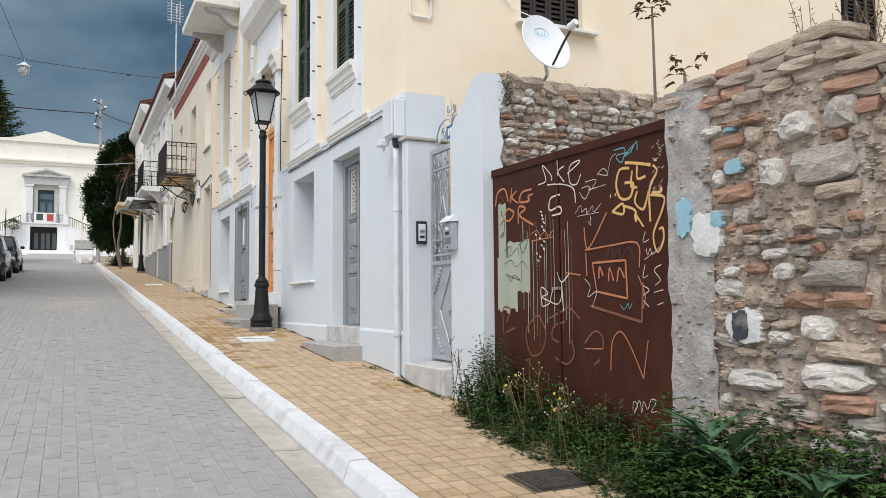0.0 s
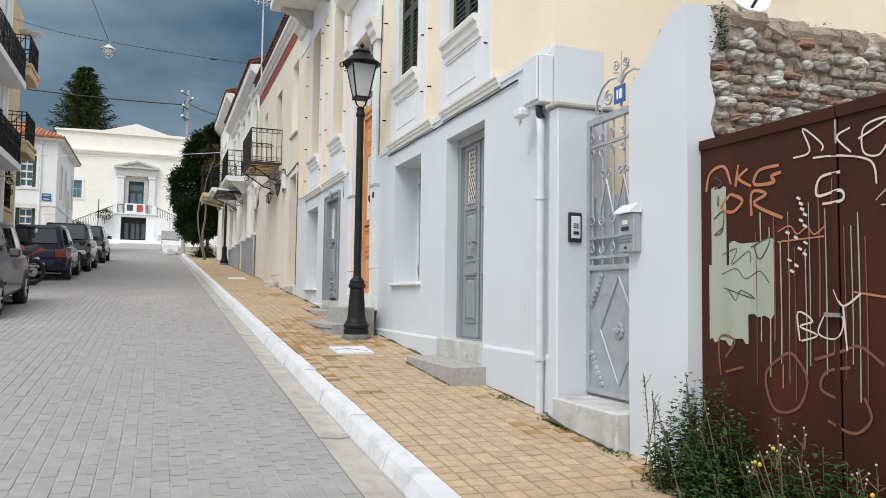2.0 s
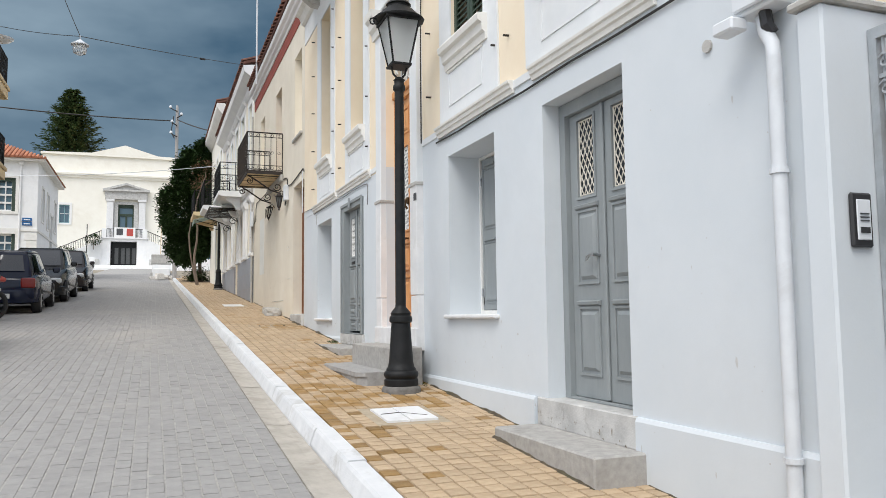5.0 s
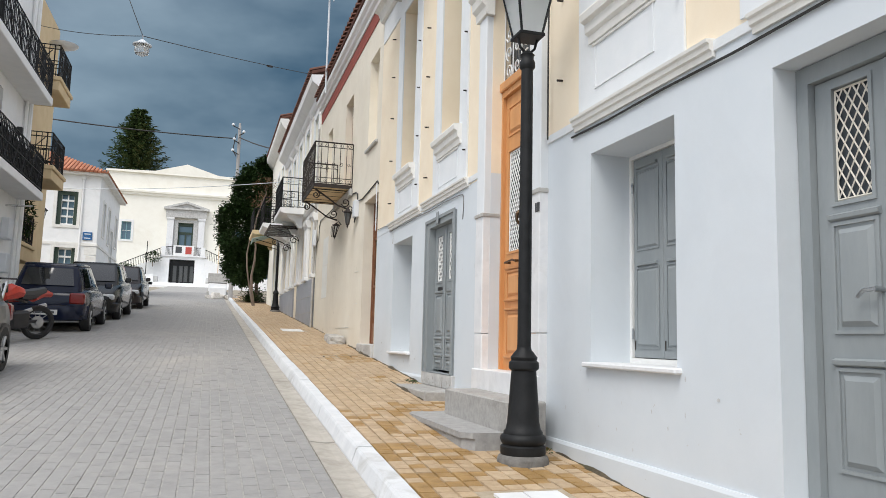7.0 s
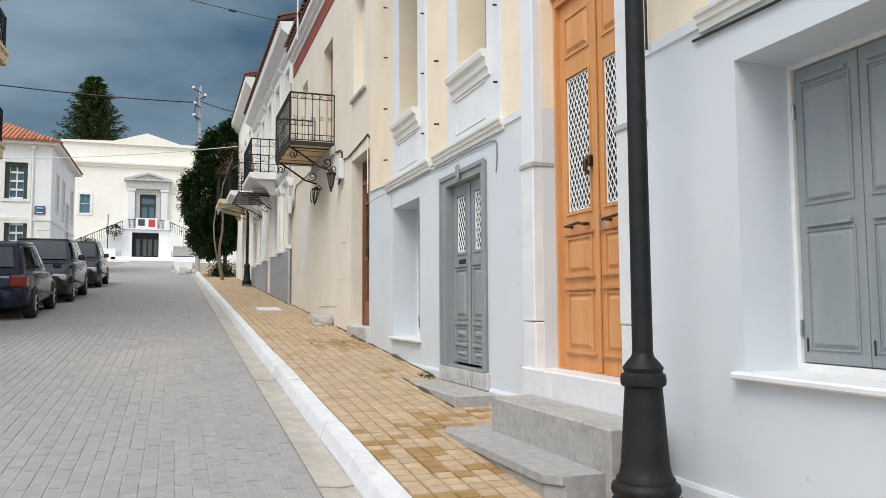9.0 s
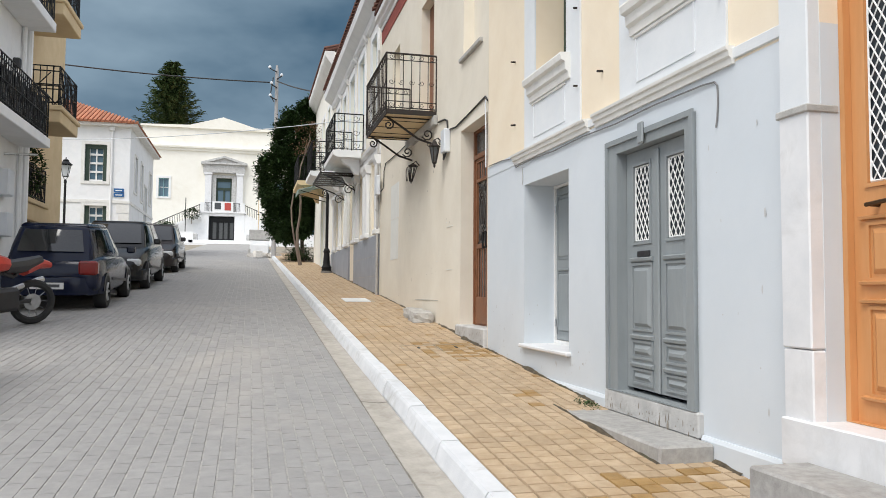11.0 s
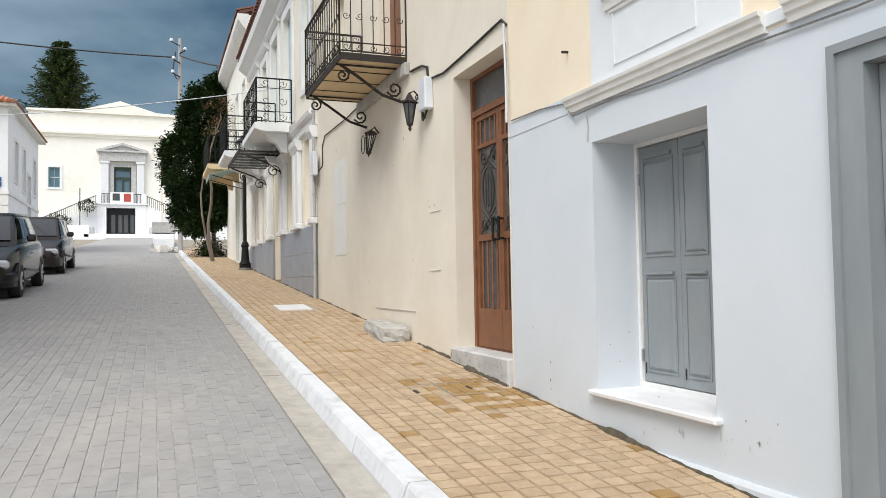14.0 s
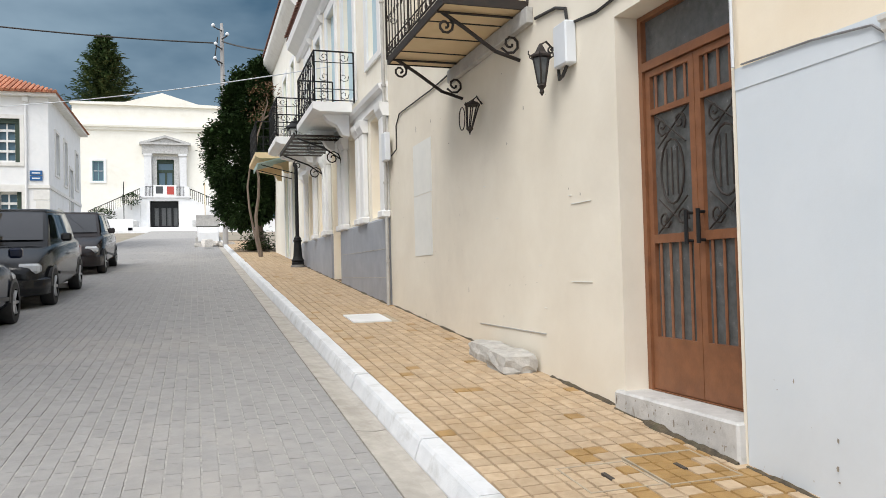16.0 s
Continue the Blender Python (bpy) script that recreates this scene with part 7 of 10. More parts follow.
for yy, z, w in ((21.63, 3.55, 0.32), (21.64, 2.93, 0.34), (22.53, 3.07, 0.06), (22.45, 2.7, 0.05), (23.85, 3.9, 0.04), (23.5, 3.55, 0.05), (21.95, 3.62, 0.04)):
    part("wall_scar", box(B(), 2.992, 2.9995, yy, yy + w, z, z + 0.006), M_CREAM_PATCH, H2)
for a, b, c, e in U2:
    part("window_board", box(B(), 3.15, 3.18, a, b, c, e), M_CREAM if c > 5.5 else M_BROWNIRON, H2)
part("balcony_sill", box(B(), 2.95, 3.02, U2[0][0] - 0.08, U2[0][1] + 0.08, U2[0][2] - 0.06, U2[0][2], 0.01), M_CEMENT, H2)

# ---------------------------------------------------------------- balconies and canopy of the neoclassical houses
def stone_balcony(x, a, b, z, label, mat=M_WHITE, height=0.92):
    bc = thing("balcony", (2.6, (a + b) / 2, z), label, "balcony", "far balconies")
    part("slab", run_y(B(), [(x, z), (x, z + 0.12), (2.845, z + 0.12), (2.845, z - 0.05), (x + 0.12, z - 0.05)], a, b), mat, bc)
    for yy in (a + 0.25, b - 0.45):
        part("console", run_y(B(), [(2.845, z - 0.45), (2.72, z - 0.42), (2.62, z - 0.25), (x + 0.3, z - 0.16), (x + 0.22, z - 0.051), (2.845, z - 0.051)], yy, yy + 0.2), mat, bc, "carved console")
    railing(bc, [(2.9, a + 0.04), (x + 0.04, a + 0.04), (x + 0.04, b - 0.04), (2.9, b - 0.04)], z + 0.12, z + 0.12 + height, 0.22, M_BLACK, 0.2, 0.012, True)
    return bc


stone_balcony(2.15, 30.0, 32.3, 5.98, "white stone balcony with black scrolled railing")
stone_balcony(1.95, 34.6, 36.6, 6.15, "white stone balcony with black iron railing over a canopy")
stone_balcony(1.85, 39.6, 42.3, 6.55, "sand coloured balcony with thin black railing", M_SAND)
cp = thing("glass_canopy", (2.5, 32.6, 5.75), "iron canopy with glass panes over a house door", "canopy")
M_CANOPYGLASS = glass("canopy_glass", (0.72, 0.78, 0.78), 0.15, 0.8)
for k in range(6):
    ya, yb_ = 31.42 + k * 0.42, 31.42 + k * 0.42 + 0.40
    pane = box(B(), 2.03, 2.94, ya, yb_, 5.752, 5.760)
    part("glass_pane", pane, M_CANOPYGLASS, cp, "dusty glass pane").visible_shadow = False
for k in range(7):
    yy = 31.41 + k * 0.42
    part("rib", box(B(), 2.0, 2.95, yy - 0.014, yy + 0.014, 5.715, 5.75), M_IRONRUST, cp)
part("edge_bar", box(B(), 1.97, 2.0, 31.36, 33.98, 5.70, 5.775), M_IRONRUST, cp)
for yy in (31.5, 33.85):
    bm = tube(B(), [(2.94, yy, 5.02), (2.90, yy, 5.3), (2.6, yy, 5.5), (2.05, yy, 5.70)], 0.018, 6)
    tube(bm, spiral((2.74, yy, 5.32), 0.15, 1.5, 14, 0, 1, "xz"), 0.013, 5)
    tube(bm, spiral((2.34, yy, 5.50), 0.10, 1.4, 12, 2, 1, "xz"), 0.012, 5)
    part("bracket", bm, M_BLACK, cp)
aw = thing("awning", (2.4, 39.3, 6.3), "small green metal awning over a doorway", "awning")
M_AWNING = material("faded_green_metal", (0.20, 0.29, 0.26), (0.30, 0.40, 0.36), 6, 0.6, 0.15, 60, stain=(0.40, 0.42, 0.38), stain_scale=2, stain_amount=0.5)
bm = B()
v = [bm.verts.new((x, yy, z + d)) for d in (0, 0.03) for x, yy, z in ((2.96, 38.8, 6.50), (2.96, 40.2, 6.50), (1.85, 40.2, 6.20), (1.85, 38.8, 6.20))]
for f in ((0, 1, 2, 3), (4, 7, 6, 5), (0, 4, 5, 1), (1, 5, 6, 2), (2, 6, 7, 3), (3, 7, 4, 0)):
    bm.faces.new([v[k] for k in f])
part("sheet", bm, M_AWNING, aw)
part("front_lip", box(B(), 1.83, 1.852, 38.8, 40.2, 6.10, 6.23), M_AWNING, aw)
for yy in (38.9, 40.1):
    part("brace", rod(B(), (2.96, yy, 5.95), (1.95, yy, 6.20), 0.014, n=6), M_BLACK, aw)

# ---------------------------------------------------------------- the large public building at the end of the street
FY, FB = 104.0, 7.3
fb = thing("public_building", (-3.1, FY, FB), "ivory neoclassical public building with pedimented portal", "building")
WIN = [(-10.1, -9.0, 13.3, 15.45), (2.8, 3.9, 13.3, 15.45)]
PD, LD = (-3.75, -2.0, 11.6, 15.7), (-4.38, -1.62, 8.25, 11.1)
bm = wall_y(B(), FY, 0.6, -12.0, 5.8, FB - 1, 21.6, [*WIN, PD, LD])
part("front_wall", bm, M_IVORY, fb)
part("side_wall", box(B(), -12.0, -11.5, FY + 0.6, FY + 25, FB - 1, 21.6), M_IVORY, fb)
part("side_wall", box(B(), 5.3, 5.8, FY + 0.6, FY + 25, FB - 1, 21.6), M_IVORY, fb)
part("inner_wall", box(B(), -11.4, 5.2, FY + 2.0, FY + 2.2, FB - 1, 21.5), M_ROOMSHADE, fb)
bm = B()
v = [(-12.2, 21.6), (-6.8, 21.75), (-3.1, 22.85), (0.6, 21.75), (6.0, 21.6)]
v = v + [(6.0, 21.4), (-12.2, 21.4)]
a = [bm.verts.new((x, FY - 0.25, z)) for x, z in v]
b = [bm.verts.new((x, FY + 0.7, z)) for x, z in v]
for i in range(7):
    bm.faces.new((a[i], a[(i + 1) % 7], b[(i + 1) % 7], b[i]))
bm.faces.new(a)
bm.faces.new(b)
part("parapet", bm, M_IVORY, fb, "low pediment parapet")
bm = run_x(B(), [(FY - 0.001, 18.7), (FY - 0.18, 18.75), (FY - 0.22, 18.95), (FY - 0.42, 19.05), (FY - 0.45, 19.25), (FY - 0.001, 19.35)], -12.15, 5.95)
part("cornice", bm, M_IVORY, fb)
part("roof", box(B(), -11.9, 5.7, FY + 0.7, FY + 25, 20.9, 21.2), M_TILE, fb)
for x0, x1, z0, z1 in WIN:
    w = part("window", wall_y(B(), FY + 0.15, 0.08, x0, x1, z0, z1, [(x0 + 0.1, (x0 + x1) / 2 - 0.04, z0 + 0.1, z1 - 0.1), ((x0 + x1) / 2 + 0.04, x1 - 0.1, z0 + 0.1, z1 - 0.1)]), M_BLUEGREEN, fb, "blue-green window frame")
    part("pane", box(B(), x0 + 0.05, x1 - 0.05, FY + 0.24, FY + 0.26, z0 + 0.05, z1 - 0.05), M_GLASSSKY, w)
    part("glazing_bar", box(B(), x0 + 0.1, x1 - 0.1, FY + 0.18, FY + 0.22, (z0 + z1) / 2, (z0 + z1) / 2 + 0.06), M_LATTICE, w)
    part("surround", wall_y(B(), FY - 0.08, 0.079, x0 - 0.25, x1 + 0.25, z0 - 0.2, z1 + 0.25, [(x0, x1, z0, z1)]), M_WHITE, fb)
# portal: pilasters, entablature, pediment
for x0, x1 in ((-5.0, -4.25), (-1.45, -0.7)):
    part("pilaster", box(B(), x0, x1, FY - 0.5, FY - 0.001, 10.9, 16.0, 0.03), M_MARBLE_W, fb, "pale marble pilaster")
    part("pilaster_capital", box(B(), x0 - 0.1, x1 + 0.1, FY - 0.6, FY - 0.001, 16.0, 16.25, 0.03), M_MARBLE_W, fb)
    part("pilaster_base", box(B(), x0 - 0.12, x1 + 0.12, FY - 0.62, FY - 0.001, 10.5, 10.9, 0.03), M_MARBLE_W, fb)
part("inner_surround", wall_y(B(), FY - 0.2, 0.199, -4.2, -1.5, 11.6, 16.0, [(PD[0], PD[1], 11.61, PD[3])]), M_MARBLE, fb)
part("entablature", box(B(), -5.2, -0.5, FY - 0.6, FY - 0.001, 16.25, 17.2, 0.03), M_MARBLE, fb)
bm = B()
v = [(-5.45, 17.2), (-0.25, 17.2), (-0.25, 17.42), (-2.85, 18.2), (-5.45, 17.42)]
a = [bm.verts.new((x, FY - 0.85, z)) for x, z in v]
b = [bm.verts.new((x, FY - 0.001, z)) for x, z in v]
for i in range(5):
    bm.faces.new((a[i], a[(i + 1) % 5], b[(i + 1) % 5], b[i]))
bm.faces.new(b)
ins = [bm.verts.new((x, FY - 0.85, z)) for x, z in ((-4.6, 17.4), (-1.1, 17.4), (-2.85, 17.95))]
bm.faces.new((a[0], a[1], ins[1], ins[0]))
bm.faces.new((a[1], a[2], ins[1]))
bm.faces.new((a[2], a[3], ins[2], ins[1]))
bm.faces.new((a[3], a[4], ins[0], ins[2]))
bm.faces.new((a[4], a[0], ins[0]))
inb = [bm.verts.new((q.co.x, FY - 0.6, q.co.z)) for q in ins]
for i in range(3):
    bm.faces.new((ins[i], ins[(i + 1) % 3], inb[(i + 1) % 3], inb[i]))
bm.faces.new(inb)
part("portal_pediment", bm, M_MARBLE, fb, "weathered marble pediment")
dr = part("upper_door", wall_y(B(), FY + 0.2, 0.1, PD[0], PD[1], PD[2], PD[3], [(PD[0] + 0.2, -2.95, 12.6, 14.3), (-2.75, PD[1] - 0.2, 12.6, 14.3), (PD[0] + 0.15, PD[1] - 0.15, 14.6, 15.3)]), M_GREEN, fb, "dark glazed upper door")
part("pane", box(B(), PD[0] + 0.1, PD[1] - 0.1, FY + 0.32, FY + 0.34, 12.5, 15.4), M_GLASSSKY, dr)
dr = part("lower_door", wall_y(B(), FY - 0.9, 0.1, LD[0], LD[1], LD[2], LD[3], [(x, x + 0.42, 8.5, 10.4) for x in (-4.0, -3.3, -2.75, -2.1)]), M_BLACK, fb, "black double door with glass strips")
part("pane", box(B(), LD[0] + 0.05, LD[1] - 0.05, FY - 0.78, FY - 0.76, 8.4, 10.5), M_PANEGREY, dr)
# projecting base of the portal with its balcony
part("portal_base", wall_y(B(), FY - 1.6, 1.55, -5.35, -0.45, FB - 0.5, 11.4, [(LD[0] - 0.05, LD[1] + 0.05, FB - 0.49, LD[3] + 0.02)]), M_WHITE, fb, "white marble clad portal base")
for x0 in (-5.38, -0.95):
    part("balcony_pier", box(B(), x0, x0 + 0.5, FY - 1.78, FY - 1.2, 11.585, 12.6, 0.02), M_WHITE, fb, "white balcony pier")
part("balcony_slab", box(B(), -5.5, -0.3, FY - 1.8, FY - 0.05, 11.41, 11.58, 0.03), M_MARBLE_W, fb)
tb = thing("terrace_railing", (-2.85, FY - 1.7, 11.58), "dark iron railing on the portal terrace", "railing")
for k in range(30):
    x = -4.85 + k * 0.135
    part("baluster", rod(B(), (x, FY - 1.7, 11.58), (x, FY - 1.7, 12.55), 0.022, n=4), M_BLACK, tb)
part("rail", box(B(), -4.86, -0.96, FY - 1.73, FY - 1.67, 12.53, 12.6), M_BLACK, tb)
bn = thing("banner", (-2.8, FY - 1.8, 11.9), "white banner with a dark and a red mark", "banner")
part("cloth", box(B(), -4.05, -1.75, FY - 1.80, FY - 1.77, 11.55, 12.75), M_WHITE, bn)
part("printed_mark", box(B(), -3.8, -3.1, FY - 1.82, FY - 1.803, 11.85, 12.6), M_INK, bn)
part("printed_mark", box(B(), -2.7, -2.0, FY - 1.82, FY - 1.803, 11.75, 12.6), M_REDPRINT, bn)
# stairs on both sides, with railings
for s, xa, xb in ((-1, -5.36, -10.4), (1, -0.44, 5.2)):
    sg = thing("outer_stair", ((xa + xb) / 2, FY - 1.0, FB), "white masonry stair flight beside the portal", "stairs")
    n = 14
    for i in range(n):
        x0, x1 = xa + (xb - xa) * i / n, xa + (xb - xa) * (i + 1) / n
        zt_ = 11.3 - (11.3 - 8.9) * i / n
        part("stair_step", box(B(), min(x0, x1), max(x0, x1), FY - 1.6, FY - 0.05, FB - 0.5, zt_), M_WHITE, sg)
    bm = B()
    rod(bm, (xa, FY - 1.55, 12.4), (xb, FY - 1.55, 10.0), 0.04, n=4)
    part("handrail", bm, M_BLACK, sg)
    for i in range(28):
        f = (i + 0.5) / 28
        x = xa + (xb - xa) * f
        part("baluster", rod(B(), (x, FY - 1.55, 11.3 - 2.4 * f - 0.1), (x, FY - 1.55, 12.4 - 2.4 * f), 0.022, n=4), M_BLACK, sg)
lw = thing("forecourt_wall", (-3, FY - 5, FB), "low white forecourt wall and steps", "wall")
part("wall_body", box(B(), -14, -5.9, FY - 4.4, FY - 4.0, FB - 1, 9.0, 0.03), M_WHITE, lw)
part("wall_body", box(B(), 0.2, 9, FY - 4.4, FY - 4.0, FB - 1, 9.0, 0.03), M_WHITE, lw)
part("broad_step", box(B(), -8, 3, FY - 5.6, FY - 4.45, FB - 1, 7.75, 0.03), M_WHITE, lw)
part("broad_step", box(B(), -6.4, 1, FY - 4.4, FY - 1.65, FB - 1, 8.15, 0.03), M_WHITE, lw)
for x0, x1, zz in ((-6.7, -5.5, 8.9), (-0.2, 1.0, 8.9)):
    part("pedestal", box(B(), x0, x1, FY - 3.6, FY - 2.4, FB - 0.5, zz, 0.04), M_MARBLE, lw)
for x in (-6.9, 1.1):
    pt = thing("gate_post", (x, FY - 2.3, 8.0), "thin dark flag post beside the stair", "post")
    part("post", rod(B(), (x, FY - 2.3, 7.5), (x, FY - 2.3, 13.0), 0.05, n=6), M_BLACK if x < 0 else M_SAND, pt)
for x, w in ((-8.7, 0.55), (-9.6, 0.3)):
    bb = thing("barrier_post", (x, FY - 6.2, FB), "orange plastic barrier by the forecourt", "barrier")
    part("post", box(B(), x, x + w * 0.7, FY - 6.3, FY - 6.0, FB - 0.3, 8.25, 0.04), M_ORANGEPLASTIC, bb)
    part("reflector", box(B(), x + 0.02, x + w * 0.68, FY - 6.32, FY - 6.301, 7.7, 7.85), M_WHITE, bb)

# ---------------------------------------------------------------- white corner house with tiled roof
LH = thing("house", (-8.5, 57, zp(53)), "white two-storey corner house with red tiled roof", "house")
LX, LY, LE = -5.85, 53.0, 10.95
wf = [(-8.0, -6.95, 8.1, 9.98), (-7.95, -6.9, 5.0, 6.85), (-11.2, -10.2, 8.1, 9.98), (-11.2, -10.2, 5.0, 6.85)]
part("front_wall", wall_y(B(), LY, 0.45, -13.5, LX, 3.2, LE, wf), M_WHITE, LH)
sd = [(54.6, 55.5, 7.8, 9.7), (57.0, 57.8, 7.6, 9.7), (58.6, 59.6, 5.2, 8.6), (60.6, 61.5, 7.8, 9.7), (55.2, 56.0, 4.9, 6.2)]
part("side_wall", wall_x(B(), LX - 0.45, 0.45, LY + 0.45, 62.6, 3.2, LE, sd), M_WHITE, LH)
part("rear_wall", box(B(), -13.5, LX - 0.46, 62.2, 62.6, 3.2, LE), M_WHITE, LH)
part("inner_wall", box(B(), -13.4, LX - 0.9, LY + 1.0, LY + 1.1, 3.3, LE), M_ROOMSHADE, LH)
part("inner_wall", box(B(), LX - 0.85, LX - 0.8, LY + 1.2, 62.1, 3.3, LE), M_ROOMSHADE, LH)
for x0, x1, z0, z1 in wf:
    fr = part("window", wall_y(B(), LY + 0.18, 0.07, x0, x1, z0, z1, [(x0 + 0.22, (x0 + x1) / 2 - 0.03, z0 + 0.1 + k * (z1 - z0 - 0.1) / 4, z0 + (k + 1) * (z1 - z0 - 0.1) / 4) for k in range(4)] + [((x0 + x1) / 2 + 0.03, x1 - 0.22, z0 + 0.1 + k * (z1 - z0 - 0.1) / 4, z0 + (k + 1) * (z1 - z0 - 0.1) / 4) for k in range(4)]), M_LATTICE, LH, "white casement window")
    part("pane", box(B(), x0 + 0.1, x1 - 0.1, LY + 0.26, LY + 0.27, z0, z1), M_GLASSSKY, fr)
    for a, b in ((x0, x0 + 0.2), (x1 - 0.2, x1)):
        part("shutter", box(B(), a, b, LY + 0.10, LY + 0.17, z0, z1), M_GREEN, LH, "dark folded shutter")
    part("surround", wall_y(B(), LY - 0.05, 0.049, x0 - 0.16, x1 + 0.16, z0 - 0.15, z1 + 0.16, [(x0, x1, z0, z1)]), M_MOULD, LH)
part("window_head", box(B(), -8.0, -6.95, LY + 0.08, LY + 0.19, 9.78, 9.98), M_GREEN, LH)
for a, b, c, e in sd:
    part("shutter", box(B(), LX - 0.2, LX - 0.15, a, b, c, e), M_GREYDOOR, LH, "grey shutter")
    part("surround", wall_x(B(), LX + 0.001, 0.05, a - 0.14, b + 0.14, c - 0.1, e + 0.14, [(a, b, c, e)]), M_MOULD, LH)
part("string_band", box(B(), -13.5, LX + 0.04, LY - 0.05, LY - 0.001, 7.0, 7.15), M_MOULD, LH)
part("string_band", box(B(), LX + 0.001, LX + 0.05, LY, 62.6, 7.0, 7.15), M_MOULD, LH)
for k in range(6):
    z = 4.2 + k * 0.46
    part("quoin", box(B(), LX - 0.5 - 0.1 * (k % 2), LX + 0.03, LY - 0.03, LY - 0.001, z, z + 0.43, 0.01), M_MOULD, LH)
part("eaves_board", box(box(B(), -13.8, LX + 0.35, LY - 0.35, LY + 0.3, LE - 0.02, LE + 0.12), LX - 0.3, LX + 0.35, LY + 0.3, 62.9, LE - 0.02, LE + 0.12), M_MOULD, LH)
bm = B()
p = [(-13.9, LY - 0.45, LE + 0.13), (LX + 0.45, LY - 0.45, LE + 0.13), (LX + 0.45, 63.0, LE + 0.13), (-13.9, 63.0, LE + 0.13), (-9.8, 57.0, 13.1), (-9.8, 59.0, 13.1)]
v = [bm.verts.new(q) for q in p]
for f in ((0, 1, 4), (1, 2, 5, 4), (2, 3, 5), (3, 0, 4, 5), (0, 3, 2, 1)):
    bm.faces.new([v[i] for i in f])
part("roof", bm, M_TILE, LH, "hipped red tile roof")
bm = B()
for i in range(42):
    f = (i + 0.5) / 42
    x = -13.9 + (LX + 0.45 + 13.9) * f
    top = min(f / 0.48, (1 - f) / 0.5)
    tx, ty, tz = x, LY - 0.45 + (57.0 - LY + 0.45) * top, LE + 0.13 + 1.97 * top
    rod(bm, (x, LY - 0.5, LE + 0.16), (tx, ty, tz + 0.03), 0.075, n=6)
tagged(part("roof_tiles", bm, M_TILE, LH, "rows of red clay tiles"), kind="stuff")
part("downpipe", rod(B(), (-6.72, LY - 0.06, 4.2), (-6.72, LY - 0.06, LE), 0.05, n=8), M_WHITE, LH)
part("downpipe_head", box(B(), -6.84, -6.60, LY - 0.18, LY - 0.001, LE - 0.25, LE - 0.03, 0.02), M_WHITE, LH)
sg = thing("street_sign", (-6.3, LY - 0.05, 7.5), "two small blue street name plates on the white house", "street sign")
for z in (7.33, 7.56):
    pl = part("plate", box(B(), -6.58, -6.10, LY - 0.05, LY - 0.001, z, z + 0.2), M_BLUESIGN, sg)
    part("lettering_bar", box(B(), -6.50, -6.18, LY - 0.056, LY - 0.051, z + 0.07, z + 0.12), M_LATTICE, pl)

# ---------------------------------------------------------------- pole, wires, hanging lamp
up = thing("utility_pole", (1.5, 55, zp(55)), "grey timber utility pole with insulators", "utility pole")
part("pole", rod(B(), (1.5, 55, zp(55) - 0.2), (1.5, 55, 15.0), 0.135, 0.09, 12), M_POLE, up)
part("pole_top", rod(B(), (1.5, 55, 15.0), (1.5, 55, 15.35), 0.09, 0.06, 8), M_POLE, up)
for z, x in ((15.1, 1.1), (14.7, 1.75), (14.2, 1.2), (13.5, 1.15)):
    part("insulator_arm", tube(B(), [(1.5, 54.9, z - 0.15), ((x + 1.5) / 2, 54.8, z - 0.1), (x, 54.8, z)], 0.035, 5), M_IRONRUST, up)
    part("insulator", lathe(B(), [(0.03, z), (0.09, z + 0.03), (0.09, z + 0.10), (0.04, z + 0.16)], x, 54.8, 8), M_PLASTIC, up)
part("hanging_cable", tube(B(), [(1.3, 54.8, 14.6), (1.15, 54.8, 13.6), (1.35, 54.8, 13.2)], 0.03, 5), M_CABLE, up)


def wire(pts_a, pts_b, sag, r, label="thin black overhead wire across the street", mat=M_CABLE):
    a, b = Vector(pts_a), Vector(pts_b)
    pts = []
    for k in range(17):
        f = k / 16
        q = a.lerp(b, f)
        q.z -= sag * 4 * f * (1 - f)
        pts.append(q)
    return solo("overhead_wire", tube(B(), pts, r, 4), mat, label, "wire")


wire((1.1, 54.8, 14.3), (-16, 52, 14.3), 0.3, 0.035)
wire((1.5, 54.8, 14.4), (4.5, 46.5, 11.8), 0.2, 0.035)
wire((2.98, 33.0, 7.55), (-12.0, 50.0, 9.6), 0.35, 0.012, "pale overhead wire before the tree", M_PIPE)
wire((2.68, 27.95, 9.56), (-1.36, 23.6, 8.42), 0.03, 0.008)
wire((-1.36, 23.6, 8.42), (-5.29, 32.0, 11.5), 0.10, 0.008)
wire((-1.36, 23.6, 8.42), (-3.2, 25.4, 13.4), 0.1, 0.008)
hl = thing("hanging_lamp", (-1.36, 23.6, 8.15), "small glass street lamp hanging from a wire", "hanging lamp")
part("hook", rod(B(), (-1.36, 23.6, 8.33), (-1.36, 23.6, 8.44), 0.014, n=6), M_STEEL, hl)
part("shade", lathe(B(), [(0.03, 8.34), (0.07, 8.31), (0.12, 8.27), (0.19, 8.23), (0.19, 8.21), (0.05, 8.22)], -1.36, 23.6, 16), M_PIPE, hl, "", True)
part("bulb_glass", lathe(B(), [(0.12, 8.21), (0.15, 8.12), (0.13, 8.03), (0.05, 7.99), (0.01, 7.985)], -1.36, 23.6, 16), M_FROST, hl, "clear glass globe", True).visible_shadow = False
solo("wire_knob", rod(B(), (1.36, 26.53, 9.15), (1.49, 26.67, 9.19), 0.03, n=6), M_CABLE, "black insulator knob on the wire", "insulator")
an = thing("antenna", (2.9, 25.2, 8.6), "rooftop aerial on a tall thin mast", "antenna")
